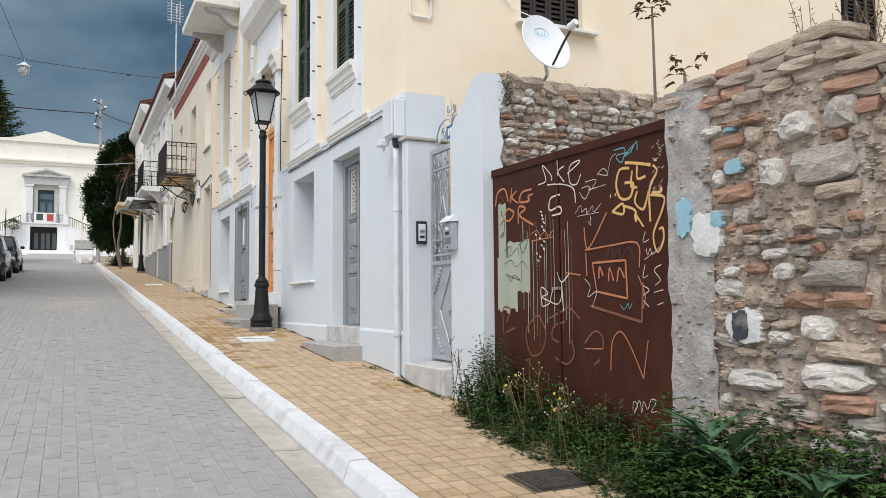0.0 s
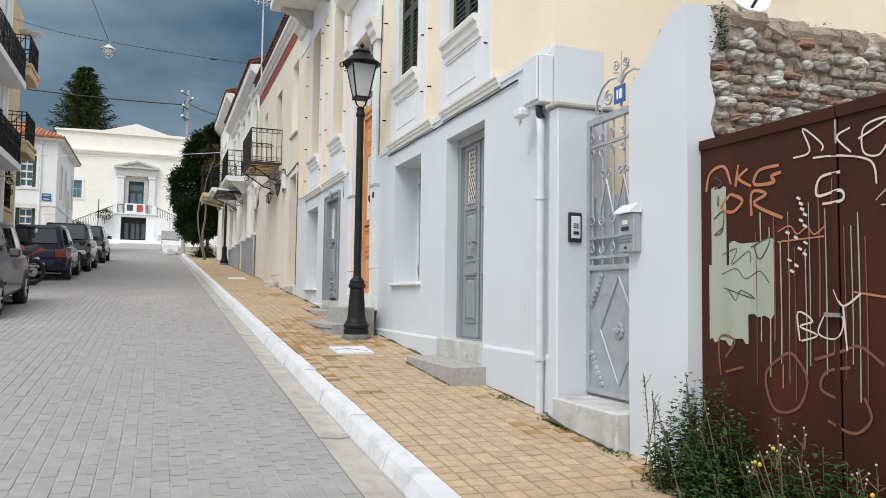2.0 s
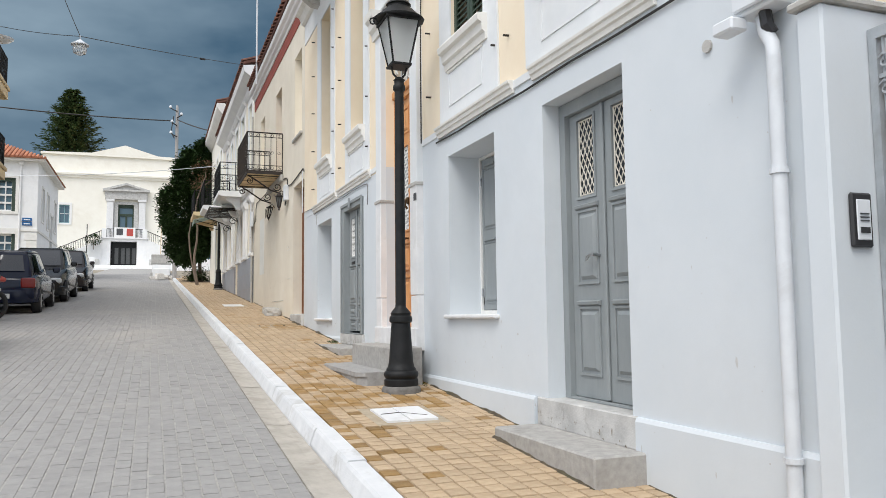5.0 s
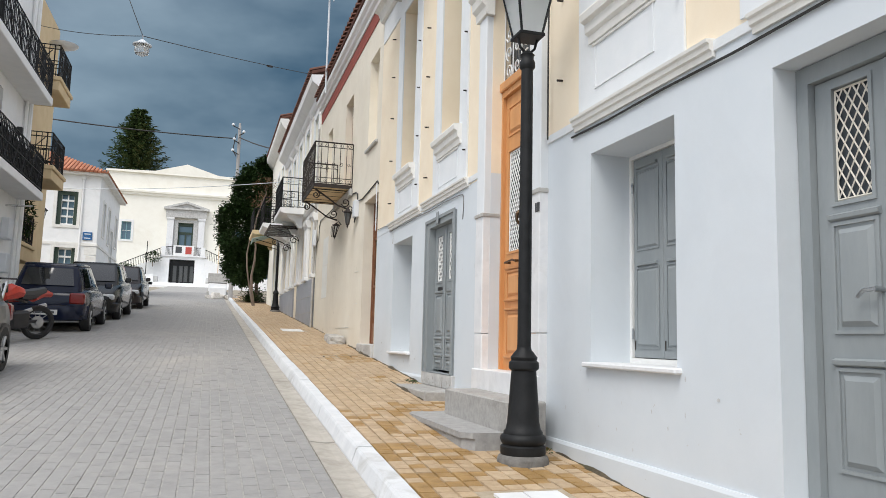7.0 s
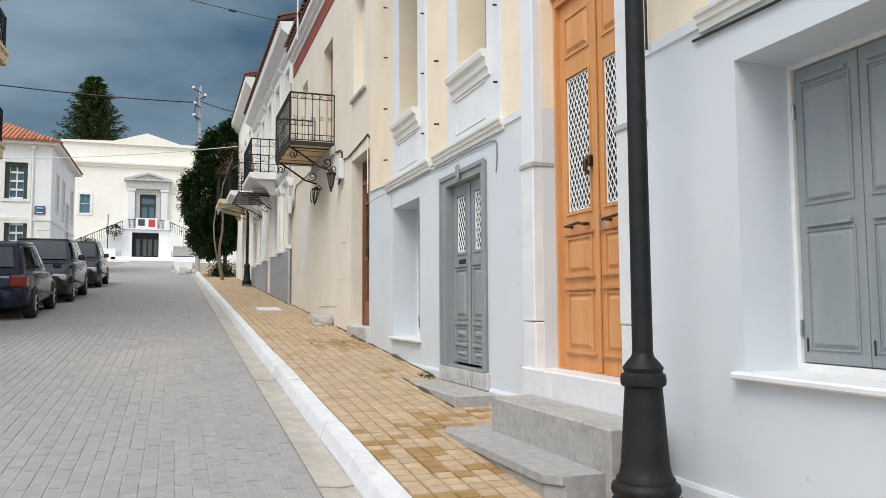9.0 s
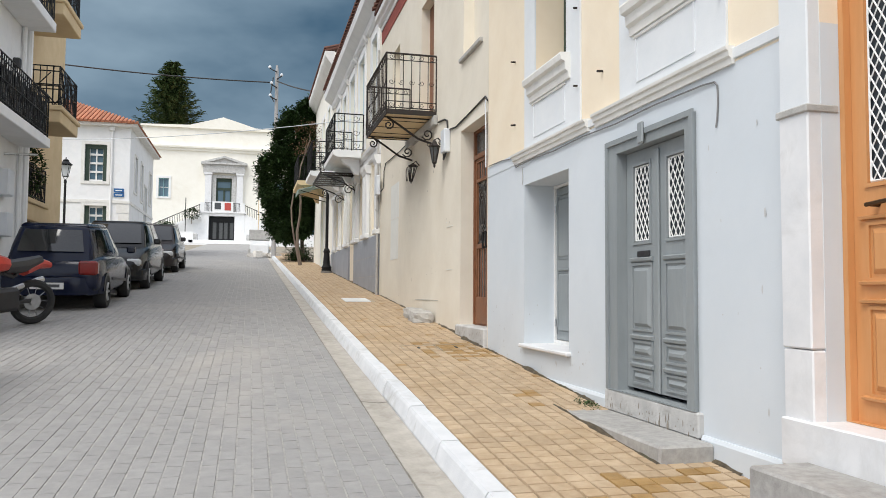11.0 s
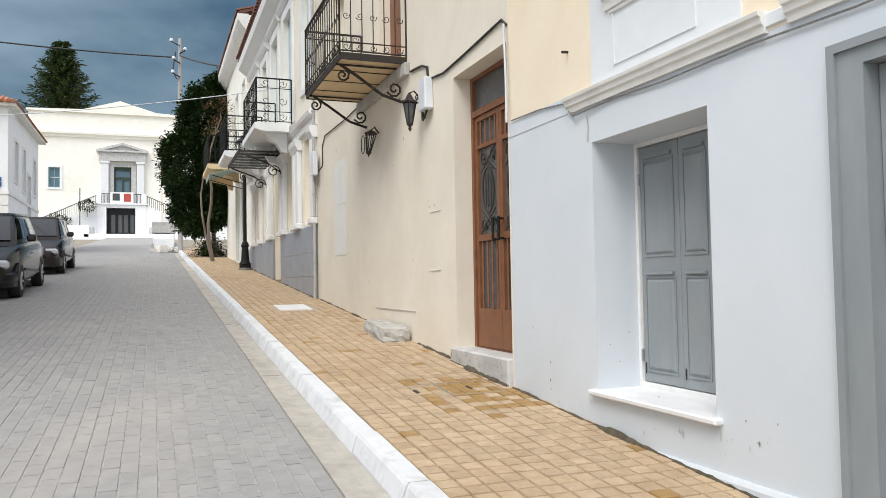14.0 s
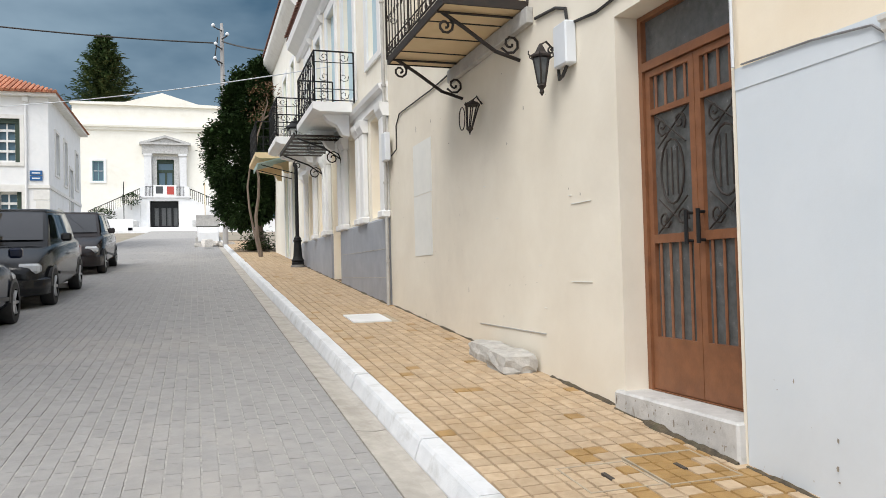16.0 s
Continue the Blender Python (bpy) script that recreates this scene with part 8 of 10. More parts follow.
part("mast", rod(B(), (2.75, 25.6, 8.3), (2.75, 25.6, 11.3), 0.025, n=6), M_PIPE, an)
bm = B()
for k in range(7):
    rod(bm, (2.45, 25.45, 10.75 + k * 0.09), (2.95, 25.5, 10.75 + k * 0.09), 0.012, n=4)
rod(bm, (2.58, 25.46, 10.65), (2.58, 25.46, 11.4), 0.014, n=4)
rod(bm, (2.84, 25.46, 10.65), (2.84, 25.46, 11.4), 0.014, n=4)
tagged(part("aerial_grid", bm, M_PIPE, an), kind="stuff")

# ---------------------------------------------------------------- left side: footpath, apartment houses with balconies
sheet("footpath_opposite", -5.6, -4.15, -30, 48, lambda x, yy: zp(yy) - 0.02, M_CEMENT, "narrow cement footpath on the opposite side", "pavement", 1)
kl = thing("kerb_opposite", (-4.1, 10, zp(10) - 0.05), "grey concrete kerb on the opposite side", "kerb", kind="structure")
for k in range(27):
    j0, j1 = -6 + 2 * k + 0.005, -4 + 2 * k - 0.005
    part("kerbstone", slope_box(B(), -4.16, -4.02, j0, j1, lambda v: zp(v) - 0.012, lambda v: zp(v) - 0.3), M_CEMENT, kl)

AP = thing("apartment_house", (-7, 22, zp(22)), "white apartment house with slab balconies", "apartment house")
AX = -4.85
AD = ((26.6, 27.7, 5.95, 8.15), (23.5, 24.5, 5.95, 8.1), (26.9, 27.7, 3.0, 5.0), (26.6, 27.6, 8.75, 10.9))
part("street_wall", wall_x(B(), AX - 0.4, 0.4, 20.0, 30.4, 0.2, 12.5, AD), M_WHITE, AP)
part("end_wall", box(B(), -13, AX - 0.41, 30.0, 30.4, 0, 12.5), M_WHITE, AP)
part("end_wall", box(B(), -12.59, AX - 0.41, 20.0, 20.4, 0.2, 12.5), M_WHITE, AP)
part("back_wall", box(B(), -13, -12.6, 20.0, 29.9, 0.2, 12.5), M_WHITE, AP)
part("roof", box(B(), -13.1, AX + 0.1, 19.9, 30.5, 12.5, 12.7), M_CEMENT, AP)
for a, b, c, e in AD:
    part("glazed_door", box(B(), AX - 0.25, AX - 0.20, a, b, c, e), M_GLASS, AP, "dark glazed door")
    part("door_frame", wall_x(B(), AX - 0.19, 0.06, a, b, c, e, [(a + 0.06, b - 0.06, c + 0.06, e - 0.06)]), M_BLACK, AP)
part("downpipe", rod(B(), (AX + 0.07, 29.85, 2.6), (AX + 0.07, 29.85, 12.4), 0.05, n=8), M_WHITE, AP)
part("downpipe", rod(B(), (AX + 0.09, 30.2, 2.6), (AX + 0.09, 30.2, 12.4), 0.07, n=8), M_WHITE, AP)
part("wall_lamp", box(B(), AX + 0.001, AX + 0.15, 29.25, 29.39, 7.4, 7.62, 0.02), M_DARKPLASTIC, AP)
part("wall_lamp", box(B(), AX + 0.001, AX + 0.15, 25.7, 25.84, 7.5, 7.72, 0.02), M_DARKPLASTIC, AP)
part("meter_cabinet", box(B(), AX + 0.001, AX + 0.2, 28.6, 29.0, 4.55, 5.1, 0.02), M_PLASTIC, AP)
part("meter_cabinet", box(B(), AX + 0.001, AX + 0.2, 28.65, 29.0, 3.7, 4.2, 0.02), M_PLASTIC, AP)
part("awning_bar", rod(B(), (AX, 28.9, 5.45), (-4.35, 29.5, 5.55), 0.025, n=6), M_STEEL, AP)


def slab_balcony(x, a, b, z, thick, mat, label, rail_h, fancy, wx=-5.299):
    bc = thing("balcony", (x + 0.5, (a + b) / 2, z), label, "balcony", "balconies of the apartment houses")
    part("slab", box(B(), wx, x, a, b, z, z + thick, 0.015), mat, bc)
    if fancy:
        part("moulding", box(B(), wx, x + 0.05, a - 0.05, b + 0.05, z + thick, z + thick + 0.12, 0.02), mat, bc)
    zz = z + thick + (0.12 if fancy else 0)
    for x0, y0, x1, y1 in ((wx + 0.05, a + 0.05, x - 0.05, a + 0.05), (x - 0.05, a + 0.05, x - 0.05, b - 0.05), (x - 0.05, b - 0.05, wx + 0.05, b - 0.05)):
        L = math.hypot(x1 - x0, y1 - y0)
        for dz in (0.08, rail_h * 0.5, rail_h - 0.12, rail_h):
            part("rail", rod(B(), (x0, y0, zz + dz), (x1, y1, zz + dz), 0.016, n=5), M_BLACK, bc)
        n = max(2, round(L / 0.14))
        for i in range(n + 1):
            f = i / n
            part("baluster", rod(B(), (x0 + (x1 - x0) * f, y0 + (y1 - y0) * f, zz), (x0 + (x1 - x0) * f, y0 + (y1 - y0) * f, zz + rail_h), 0.011 if i % 6 else 0.018, n=4), M_BLACK, bc)
        m = max(1, round(L / 0.85))
        for i in range(m):
            bm = B()
            f0, f1 = (i + 0.2) / m, (i + 0.8) / m
            P = lambda f, dz: (x0 + (x1 - x0) * f, y0 + (y1 - y0) * f, zz + dz)
            rod(bm, P(f0, 0.12), P(f1, rail_h - 0.15), 0.014, n=4)
            rod(bm, P(f1, 0.12), P(f0, rail_h - 0.15), 0.014, n=4)
            part("cross_panel", bm, M_BLACK, bc)
    return bc


slab_balcony(-4.2, 20.5, 29.9, 5.77, 0.22, M_WHITE, "white concrete balcony slab with black iron railing", 0.95, False, AX + 0.001)
slab_balcony(-4.2, 20.5, 30.1, 8.48, 0.22, M_WHITE, "upper white concrete balcony with black iron railing", 0.95, False, AX + 0.001)
# unseen made-up wall that closes this side, kept low to let light in
gw = solo("garden_wall", slope_box(B(), -5.7, -5.4, -28, 19.9, lambda v: zp(v) + 1.9, lambda v: zp(v) - 0.4), M_WHITE, "unseen low white wall added to close the opposite side", "wall", kind="structure")
lc = thing("lattice_screen", (-4.3, 27.5, 6.0), "dark lattice screen fixed to the balcony railing", "screen")
part("sheet", box(B(), -4.29, -4.28, 24.5, 29.8, 6.0, 6.75), M_PANEGREY, lc)

BG = thing("apartment_house", (-7, 32, zp(32)), "sand coloured apartment house with moulded balconies", "apartment house")
part("street_wall", wall_x(B(), -5.7, 0.4, 30.42, 36.0, 0.5, 12.8, [(31.3, 32.2, 7.1, 9.2), (31.0, 32.4, 3.6, 5.6)]), M_SAND, BG)
part("far_wall", box(B(), -13, -5.71, 35.6, 36.0, 0.5, 12.8), M_SAND, BG)
part("glazed_door", box(B(), -5.55, -5.5, 31.3, 32.2, 7.1, 9.2), M_GLASS, BG)
part("glazed_door", box(B(), -5.55, -5.5, 31.0, 32.4, 3.6, 5.6), M_GLASS, BG)
slab_balcony(-4.2, 30.75, 32.65, 6.55, 0.28, M_SAND, "sand coloured moulded balcony with black railing", 0.95, True)
slab_balcony(-4.2, 30.75, 32.65, 9.15, 0.28, M_SAND, "upper sand coloured balcony with black railing", 0.95, True)
slab_balcony(-4.87, 30.45, 32.65, 4.25, 0.40, M_SAND, "low sand coloured planted balcony with railing", 0.85, True)
ds = thing("satellite_dish", (-4.6, 32.4, 11.0), "white satellite dish on the upper balcony", "satellite dish")
part("dish", lathe(B(), [(0.001, 10.9), (0.2, 10.92), (0.38, 11.0), (0.42, 11.05), (0.40, 11.05), (0.2, 10.95), (0.001, 10.93)], -4.45, 32.3, 18), M_DISH, ds, "", True)
part("dish_arm", rod(B(), (-4.45, 32.3, 10.9), (-4.45, 32.3, 9.55), 0.025, n=6), M_STEEL, ds)

# ---------------------------------------------------------------- parked cars and motorcycle
def ring(bm, pts):
    return [bm.verts.new(p) for p in pts]


def car(yb, length, width, height, mat, facing, label, x_side, tall=0.0):
    """A small hatchback from lofted sections, its rear at the lower end of the street when facing is 1."""
    xc = x_side - width / 2
    base = zr(xc, yb + length / 2)
    c = thing("car", (xc, yb + length / 2, base), label, "car", "parked cars")

    def P(s, u, z):
        """s: 0 rear to 1 front along the car; u: across; z: over the road."""
        f = s if facing > 0 else 1 - s
        yy = yb + f * length
        return (xc + u * facing, yy, base + z + (yy - yb - length / 2) * 0.0745)
    hw = width / 2
    # body below the windows: half width, sill height and belt height
    secs = [(0.0, 0.80, 0.42, 0.72), (0.012, 0.90, 0.32, 0.86), (0.05, 0.96, 0.24, 0.93), (0.16, 1.0, 0.20, 0.95), (0.35, 1.0, 0.19, 0.94), (0.60, 1.0, 0.19, 0.92), (0.74, 0.99, 0.19, 0.90), (0.84, 0.97, 0.20, 0.83), (0.94, 0.90, 0.22, 0.72), (0.985, 0.80, 0.28, 0.62), (1.0, 0.70, 0.36, 0.52)]
    bm = B()
    rings = []
    for s, k, lo, hi in secs:
        h = hi * height / 1.5 + tall * 0.5
        w = hw * k
        rings.append(ring(bm, [P(s, -w * 0.88, lo), P(s, -w, lo + 0.10), P(s, -w, lo + (h - lo) * 0.55), P(s, -w * 0.96, h - 0.05), P(s, -w * 0.86, h), P(s, w * 0.86, h), P(s, w * 0.96, h - 0.05), P(s, w, lo + (h - lo) * 0.55), P(s, w, lo + 0.10), P(s, w * 0.88, lo)]))
    for a, b in zip(rings, rings[1:]):
        for i in range(10):
            bm.faces.new((a[i], a[(i + 1) % 10], b[(i + 1) % 10], b[i]))
    bm.faces.new(rings[0])
    bm.faces.new(rings[-1])
    body = part("body", bm, mat, c, "", True)
    sm = body.modifiers.new("round", "SUBSURF")
    sm.levels = sm.render_levels = 2
    # greenhouse of glass with roof and pillars
    g = [(0.055, 0.62, 0.93), (0.16, 0.66, 1.0), (0.52, 0.68, 1.0), (0.765, 0.80, 0.0)]
    belt = 0.93 * height / 1.5 + tall * 0.5
    lo = [(0.03, 0.84), (0.30, 0.90), (0.60, 0.90), (0.775, 0.86)]
    hi = [(0.10, 0.66), (0.30, 0.70), (0.50, 0.69), (0.56, 0.66)]
    top = height - 0.045
    bm = B()
    arc = [(0.60, 0.012), (0.25, 0.020), (-0.25, 0.020), (-0.60, 0.012)]

    def band(rows, z):
        """Around the car: one side, the bowed windscreen, the other side, the bowed rear pane."""
        (s0, k0), (s3, k3) = rows[0], rows[-1]
        pts = [P(s, -hw * k, z) for s, k in rows]
        pts += [P(s3 + d, -hw * k3 * u, z) for u, d in arc]
        pts += [P(s, hw * k, z) for s, k in reversed(rows)]
        return pts + [P(s0 - d, hw * k0 * u, z) for u, d in arc]
    va, vm, vt = ring(bm, band(lo, belt - 0.14)), ring(bm, band([((p[0] + q[0]) / 2 + (0.008 if p[0] > 0.7 else -0.006 if p[0] < 0.1 else 0), (p[1] + q[1]) / 2 + 0.018) for p, q in zip(lo, hi)], (belt - 0.14 + top) / 2)), ring(bm, band(hi, top))
    m = len(va)
    for p, q in ((va, vm), (vm, vt)):
        for i in range(m):
            bm.faces.new((p[i], p[(i + 1) % m], q[(i + 1) % m], q[i]))
    bm.faces.new(vt)
    bm.faces.new(va)
    cabin = part("cabin", bm, mat, c, "", True)
    soft = cabin.modifiers.new("soft_edges", "BEVEL")
    soft.width, soft.segments, soft.limit_method, soft.angle_limit = 0.07, 3, "ANGLE", radians(25)
    z_lo, z_hi = belt - 0.14, top

    def along(rows, q):
        i = min(2, int(q * 3))
        f = q * 3 - i
        return rows[i][0] + (rows[i + 1][0] - rows[i][0]) * f, rows[i][1] + (rows[i + 1][1] - rows[i][1]) * f

    def pane(name, at, v0, v1):
        """A bowed pane that follows the cabin, a little proud of it."""
        pm = B()
        g = [[pm.verts.new(at(i / 6, v0 + (v1 - v0) * j / 4)) for j in range(5)] for i in range(7)]
        for i in range(6):
            for j in range(4):
                pm.faces.new((g[i][j], g[i + 1][j], g[i + 1][j + 1], g[i][j + 1]))
        part(name, pm, M_CARGLASS, c, "dark reflecting glass", True)
    for u in (-1, 1):
        for q0, q1 in ((0.10, 0.42), (0.455, 0.93)):
            def at_side(i, v, u=u, q0=q0, q1=q1):
                q = q0 + (q1 - q0) * i
                q += (0.06 if q0 < 0.2 else 0) * v * (1 - i)
                (sa, ka), (sb_, kb) = along(lo, q), along(hi, q)
                return P(sa + (sb_ - sa) * v, u * (hw * (ka + (kb - ka) * v + 0.072 * v * (1 - v)) + 0.006), z_lo + (z_hi - z_lo) * v)
            pane("side_window", at_side, 0.27, 0.91)
    for e, name in ((0, "rear_window"), (3, "windscreen")):
        def at_end(i, v, e=e):
            w = (-1 + 2 * i) * (0.80 if e == 0 else 0.90)
            sgn = -1 if e == 0 else 1
            (sa, ka), (sb_, kb) = lo[e], hi[e]
            return P(sa + (sb_ - sa) * v + sgn * (0.0225 * (1 - w * w) + 0.040 * v * (1 - v) + 0.003), hw * (ka + (kb - ka) * v + 0.036 * v * (1 - v)) * w, z_lo + (z_hi - z_lo) * v)
        pane(name, at_end, 0.34 if e == 0 else 0.26, 0.90 if e == 0 else 0.95)
    bm = B()
    r0 = ring(bm, [P(s, -hw * (k + 0.015), top - 0.02) for s, k in hi] + [P(s, hw * (k + 0.015), top - 0.02) for s, k in reversed(hi)])
    r1 = ring(bm, [P(s + 0.012 * (1 if s < 0.3 else -1), -hw * (k - 0.05), height) for s, k in hi] + [P(s + 0.012 * (1 if s < 0.3 else -1), hw * (k - 0.05), height) for s, k in reversed(hi)])
    for i in range(8):
        bm.faces.new((r0[i], r0[(i + 1) % 8], r1[(i + 1) % 8], r1[i]))
    bm.faces.new(r1)
    bm.faces.new(r0)
    roof = part("roof", bm, mat, c, "", True)
    soft = roof.modifiers.new("soft_edges", "BEVEL")
    soft.width, soft.segments, soft.limit_method, soft.angle_limit = 0.03, 2, "ANGLE", radians(15)
    for u in (-1, 1):
        # mirror
        part("mirror", box(B(), *(sorted((P(0.70, u * (hw + 0.02), 0)[0], P(0.70, u * (hw + 0.19), 0)[0]))), *(sorted((P(0.69, 0, 0)[1], P(0.72, 0, 0)[1]))), P(0.7, 0, belt - 0.0)[2], P(0.7, 0, belt + 0.14)[2], 0.03), mat, c)
        for s in (0.175, 0.825):
            wr = 0.30 + tall * 0.2
            cx, cy, cz = P(s, u * (hw - 0.10), wr)
            q = 1 if u * facing > 0 else -1
            bm = B()
            prof = [(0.0, 0.62), (0.0, 0.94), (0.03, 1.0), (0.17, 1.0), (0.20, 0.94), (0.20, 0.62)]
            n = 22
            rr = [[bm.verts.new((cx + q * (d - 0.09), cy + wr * k * math.cos(2 * math.pi * j / n), cz + wr * k * math.sin(2 * math.pi * j / n))) for j in range(n)] for d, k in prof]
            for a, b in zip(rr, rr[1:]):
                for j in range(n):
                    bm.faces.new((a[j], a[(j + 1) % n], b[(j + 1) % n], b[j]))
            wh = part("wheel", bm, M_TYRE, c, "black tyre", True)
            bm = B()
            rod(bm, (cx + q * 0.06, cy, cz), (cx + q * 0.085, cy, cz), wr * 0.2, n=12)
            for j in range(6):
                a = j * math.pi / 3
                rod(bm, (cx + q * 0.075, cy, cz), (cx + q * 0.085, cy + wr * 0.6 * math.cos(a), cz + wr * 0.6 * math.sin(a)), wr * 0.10, n=6)
            rod(bm, (cx + q * 0.02, cy, cz), (cx + q * 0.03, cy, cz), wr * 0.62, n=20)
            part("rim", bm, M_RIM, wh)
            bm = B()
            for j in range(13):
                a = math.pi * j / 12
                rr2 = wr + 0.035
                bm.verts.new((cx + q * 0.102, cy + rr2 * math.cos(a), cz + rr2 * math.sin(a)))
            bm.verts.ensure_lookup_table()
            outer = bm.verts[:]
            inner = [bm.verts.new((cx + q * 0.108, cy + (wr - 0.02) * math.cos(math.pi * j / 12), cz + (wr - 0.02) * math.sin(math.pi * j / 12))) for j in range(13)]
            for j in range(12):
                bm.faces.new((outer[j], outer[j + 1], inner[j + 1], inner[j]))
            part("wheel_arch", bm, M_DARKPLASTIC, c)
        # lights
        a, b = sorted((P(0.0, u * hw * 0.56, 0)[0], P(0.0, u * hw * 0.93, 0)[0]))
        s0, s1 = sorted((P(-0.004, 0, 0)[1], P(0.05, 0, 0)[1]))
        part("tail_light", box(B(), a, b, s0, s1, P(0.0, 0, 0.62 + tall * 0.3)[2], P(0.0, 0, 0.86 + tall * 0.3)[2], 0.03), M_REDLIGHT, c, "red tail light")
        a, b = sorted((P(0.0, u * hw * 0.52, 0)[0], P(0.0, u * hw * 0.88, 0)[0]))
        s0, s1 = sorted((P(0.93, 0, 0)[1], P(0.985, 0, 0)[1]))
        part("headlight", box(B(), a, b, s0, s1, P(0.96, 0, 0.52 + tall * 0.5)[2], P(0.96, 0, 0.68 + tall * 0.5)[2], 0.04), M_HEADLIGHT, c, "clear headlight")
        a, b = sorted((P(0.0, u * (hw + 0.002), 0)[0], P(0.0, u * (hw + 0.012), 0)[0]))
        s0, s1 = sorted((P(0.44, 0, 0)[1], P(0.49, 0, 0)[1]))
        part("door_handle", box(B(), a, b, s0, s1, P(0.46, 0, 0.74 + tall * 0.4)[2], P(0.46, 0, 0.77 + tall * 0.4)[2]), mat, c)
        s0, s1 = sorted((P(0.3, 0, 0)[1], P(0.72, 0, 0)[1]))
        part("side_trim", box(B(), a, b, s0, s1, P(0.5, 0, 0.42)[2], P(0.5, 0, 0.47)[2]), M_DARKPLASTIC, c)
    for s, z0, z1 in ((-0.010, 0.27, 0.60), (0.99, 0.22, 0.50)):
        # a bumper skin that wraps round the corners
        bm = B()
        end = -1 if s < 0.5 else 1
        rows = []
        for k in range(17):
            u = -1 + k / 8
            back = 0.020 * u * u + 0.085 * abs(u) ** 5
            edge = (-0.016 if s < 0.5 else 1.016) - end * back
            uu = hw * (1.005 * math.sin(u * math.pi / 2) * 0.35 + 0.65 * u)
            rows.append(ring(bm, [P(edge - end * 0.045, uu * 0.93, z0 - 0.02), P(edge - end * 0.006, uu * 0.985, z0 + 0.01), P(edge, uu, (z0 + z1) / 2), P(edge - end * 0.004, uu * 0.995, z1 - 0.03), P(edge - end * 0.016, uu * 0.975, z1), P(edge - end * 0.045, uu * 0.93, z1 - 0.01)]))
        for p, q in zip(rows, rows[1:]):
            for i in range(6):
                bm.faces.new((p[i], p[(i + 1) % 6], q[(i + 1) % 6], q[i]))
        bm.faces.new(rows[0])
        bm.faces.new(rows[-1])
        bmesh.ops.recalc_face_normals(bm, faces=bm.faces[:])
        part("bumper", bm, mat, c, "", True)
        s0, s1 = sorted((P(-0.021 if s < 0.5 else 1.021, 0, 0)[1], P(-0.016 if s < 0.5 else 1.016, 0, 0)[1]))
        pl = part("number_plate", box(B(), xc - 0.26, xc + 0.26, s0, s1, P(s, 0, 0.38)[2], P(s, 0, 0.49)[2]), M_PLATE, c, "white number plate")
        q = -1 if P(s, 0, 0)[1] < yb + length / 2 else 1
        yy = s0 if q < 0 else s1
        part("plate_bar", box(B(), xc - 0.20, xc + 0.20, *(sorted((yy + q * 0.001, yy + q * 0.003))), P(s, 0, 0.41)[2], P(s, 0, 0.46)[2]), M_INK, pl)
    s0, s1 = sorted((P(0.988, 0, 0)[1], P(1.0, 0, 0)[1]))
    part("grille", box(B(), xc - hw * 0.4, xc + hw * 0.4, s0, s1, P(1, 0, 0.44 + tall * 0.3)[2], P(1, 0, 0.56 + tall * 0.3)[2], 0.01), M_DARKPLASTIC, c)
    part("underside", box(B(), xc - hw * 0.8, xc + hw * 0.8, yb + length * 0.08, yb + length * 0.92, base + 0.16, base + 0.24), M_DARKPLASTIC, c)
    return c


car(15.25, 3.75, 1.66, 1.50, M_CARGREY, -1, "grey hatchback parked facing downhill", -2.25)
car(25.30, 3.70, 1.66, 1.50, M_CARBLUE, 1, "dark blue hatchback parked facing uphill", -2.25)
car(29.95, 4.40, 1.84, 1.62, M_CARBLACK, -1, "black sport utility car parked facing downhill", -2.12, 0.1)
car(37.5, 4.25, 1.78, 1.60, M_CARBROWN, -1, "dark brown-grey family car parked facing downhill", -2.12, 0.08)

mt = thing("motorcycle", (-2.75, 23.0, zr(-2.75, 23)), "red and black trail motorcycle parked beside the cars", "motorcycle")
zb = zr(-2.75, 23.0)


def bike_wheel(x, yy, r, turn):
    bm = B()
    n, m = 26, 6
    d = Vector((math.sin(turn), math.cos(turn), 0))
    s = Vector((math.cos(turn), -math.sin(turn), 0))
    c = Vector((x, yy, zr(x, yy) + r))
    rr = []
    for j in range(n):
        a = 2 * math.pi * j / n
        o = d * math.cos(a) + Vector((0, 0, math.sin(a)))
        k = 1.0 if j % 2 else 0.97
        rr.append([bm.verts.new(c + o * (r - 0.055) * 1 + (o * math.cos(b) + s * math.sin(b)) * 0.055 * k) for b in (2 * math.pi * q / m for q in range(m))])
    for j in range(n):
        for q in range(m):
            bm.faces.new((rr[j][q], rr[j][(q + 1) % m], rr[(j + 1) % n][(q + 1) % m], rr[(j + 1) % n][q]))
    w = part("wheel", bm, M_TYRE, mt, "knobbly tyre")
    bm = B()
    for j in range(10):
        a = math.pi * 2 * j / 10
        o = d * math.cos(a) + Vector((0, 0, math.sin(a)))
        rod(bm, c, c + o * (r - 0.08), 0.006, n=4)
    rod(bm, c - s * 0.06, c + s * 0.06, 0.05, n=10)
    rod(bm, c - s * 0.008, c + s * 0.008, 0.12, n=16)
    part("hub", bm, M_RIM, w)
    return c


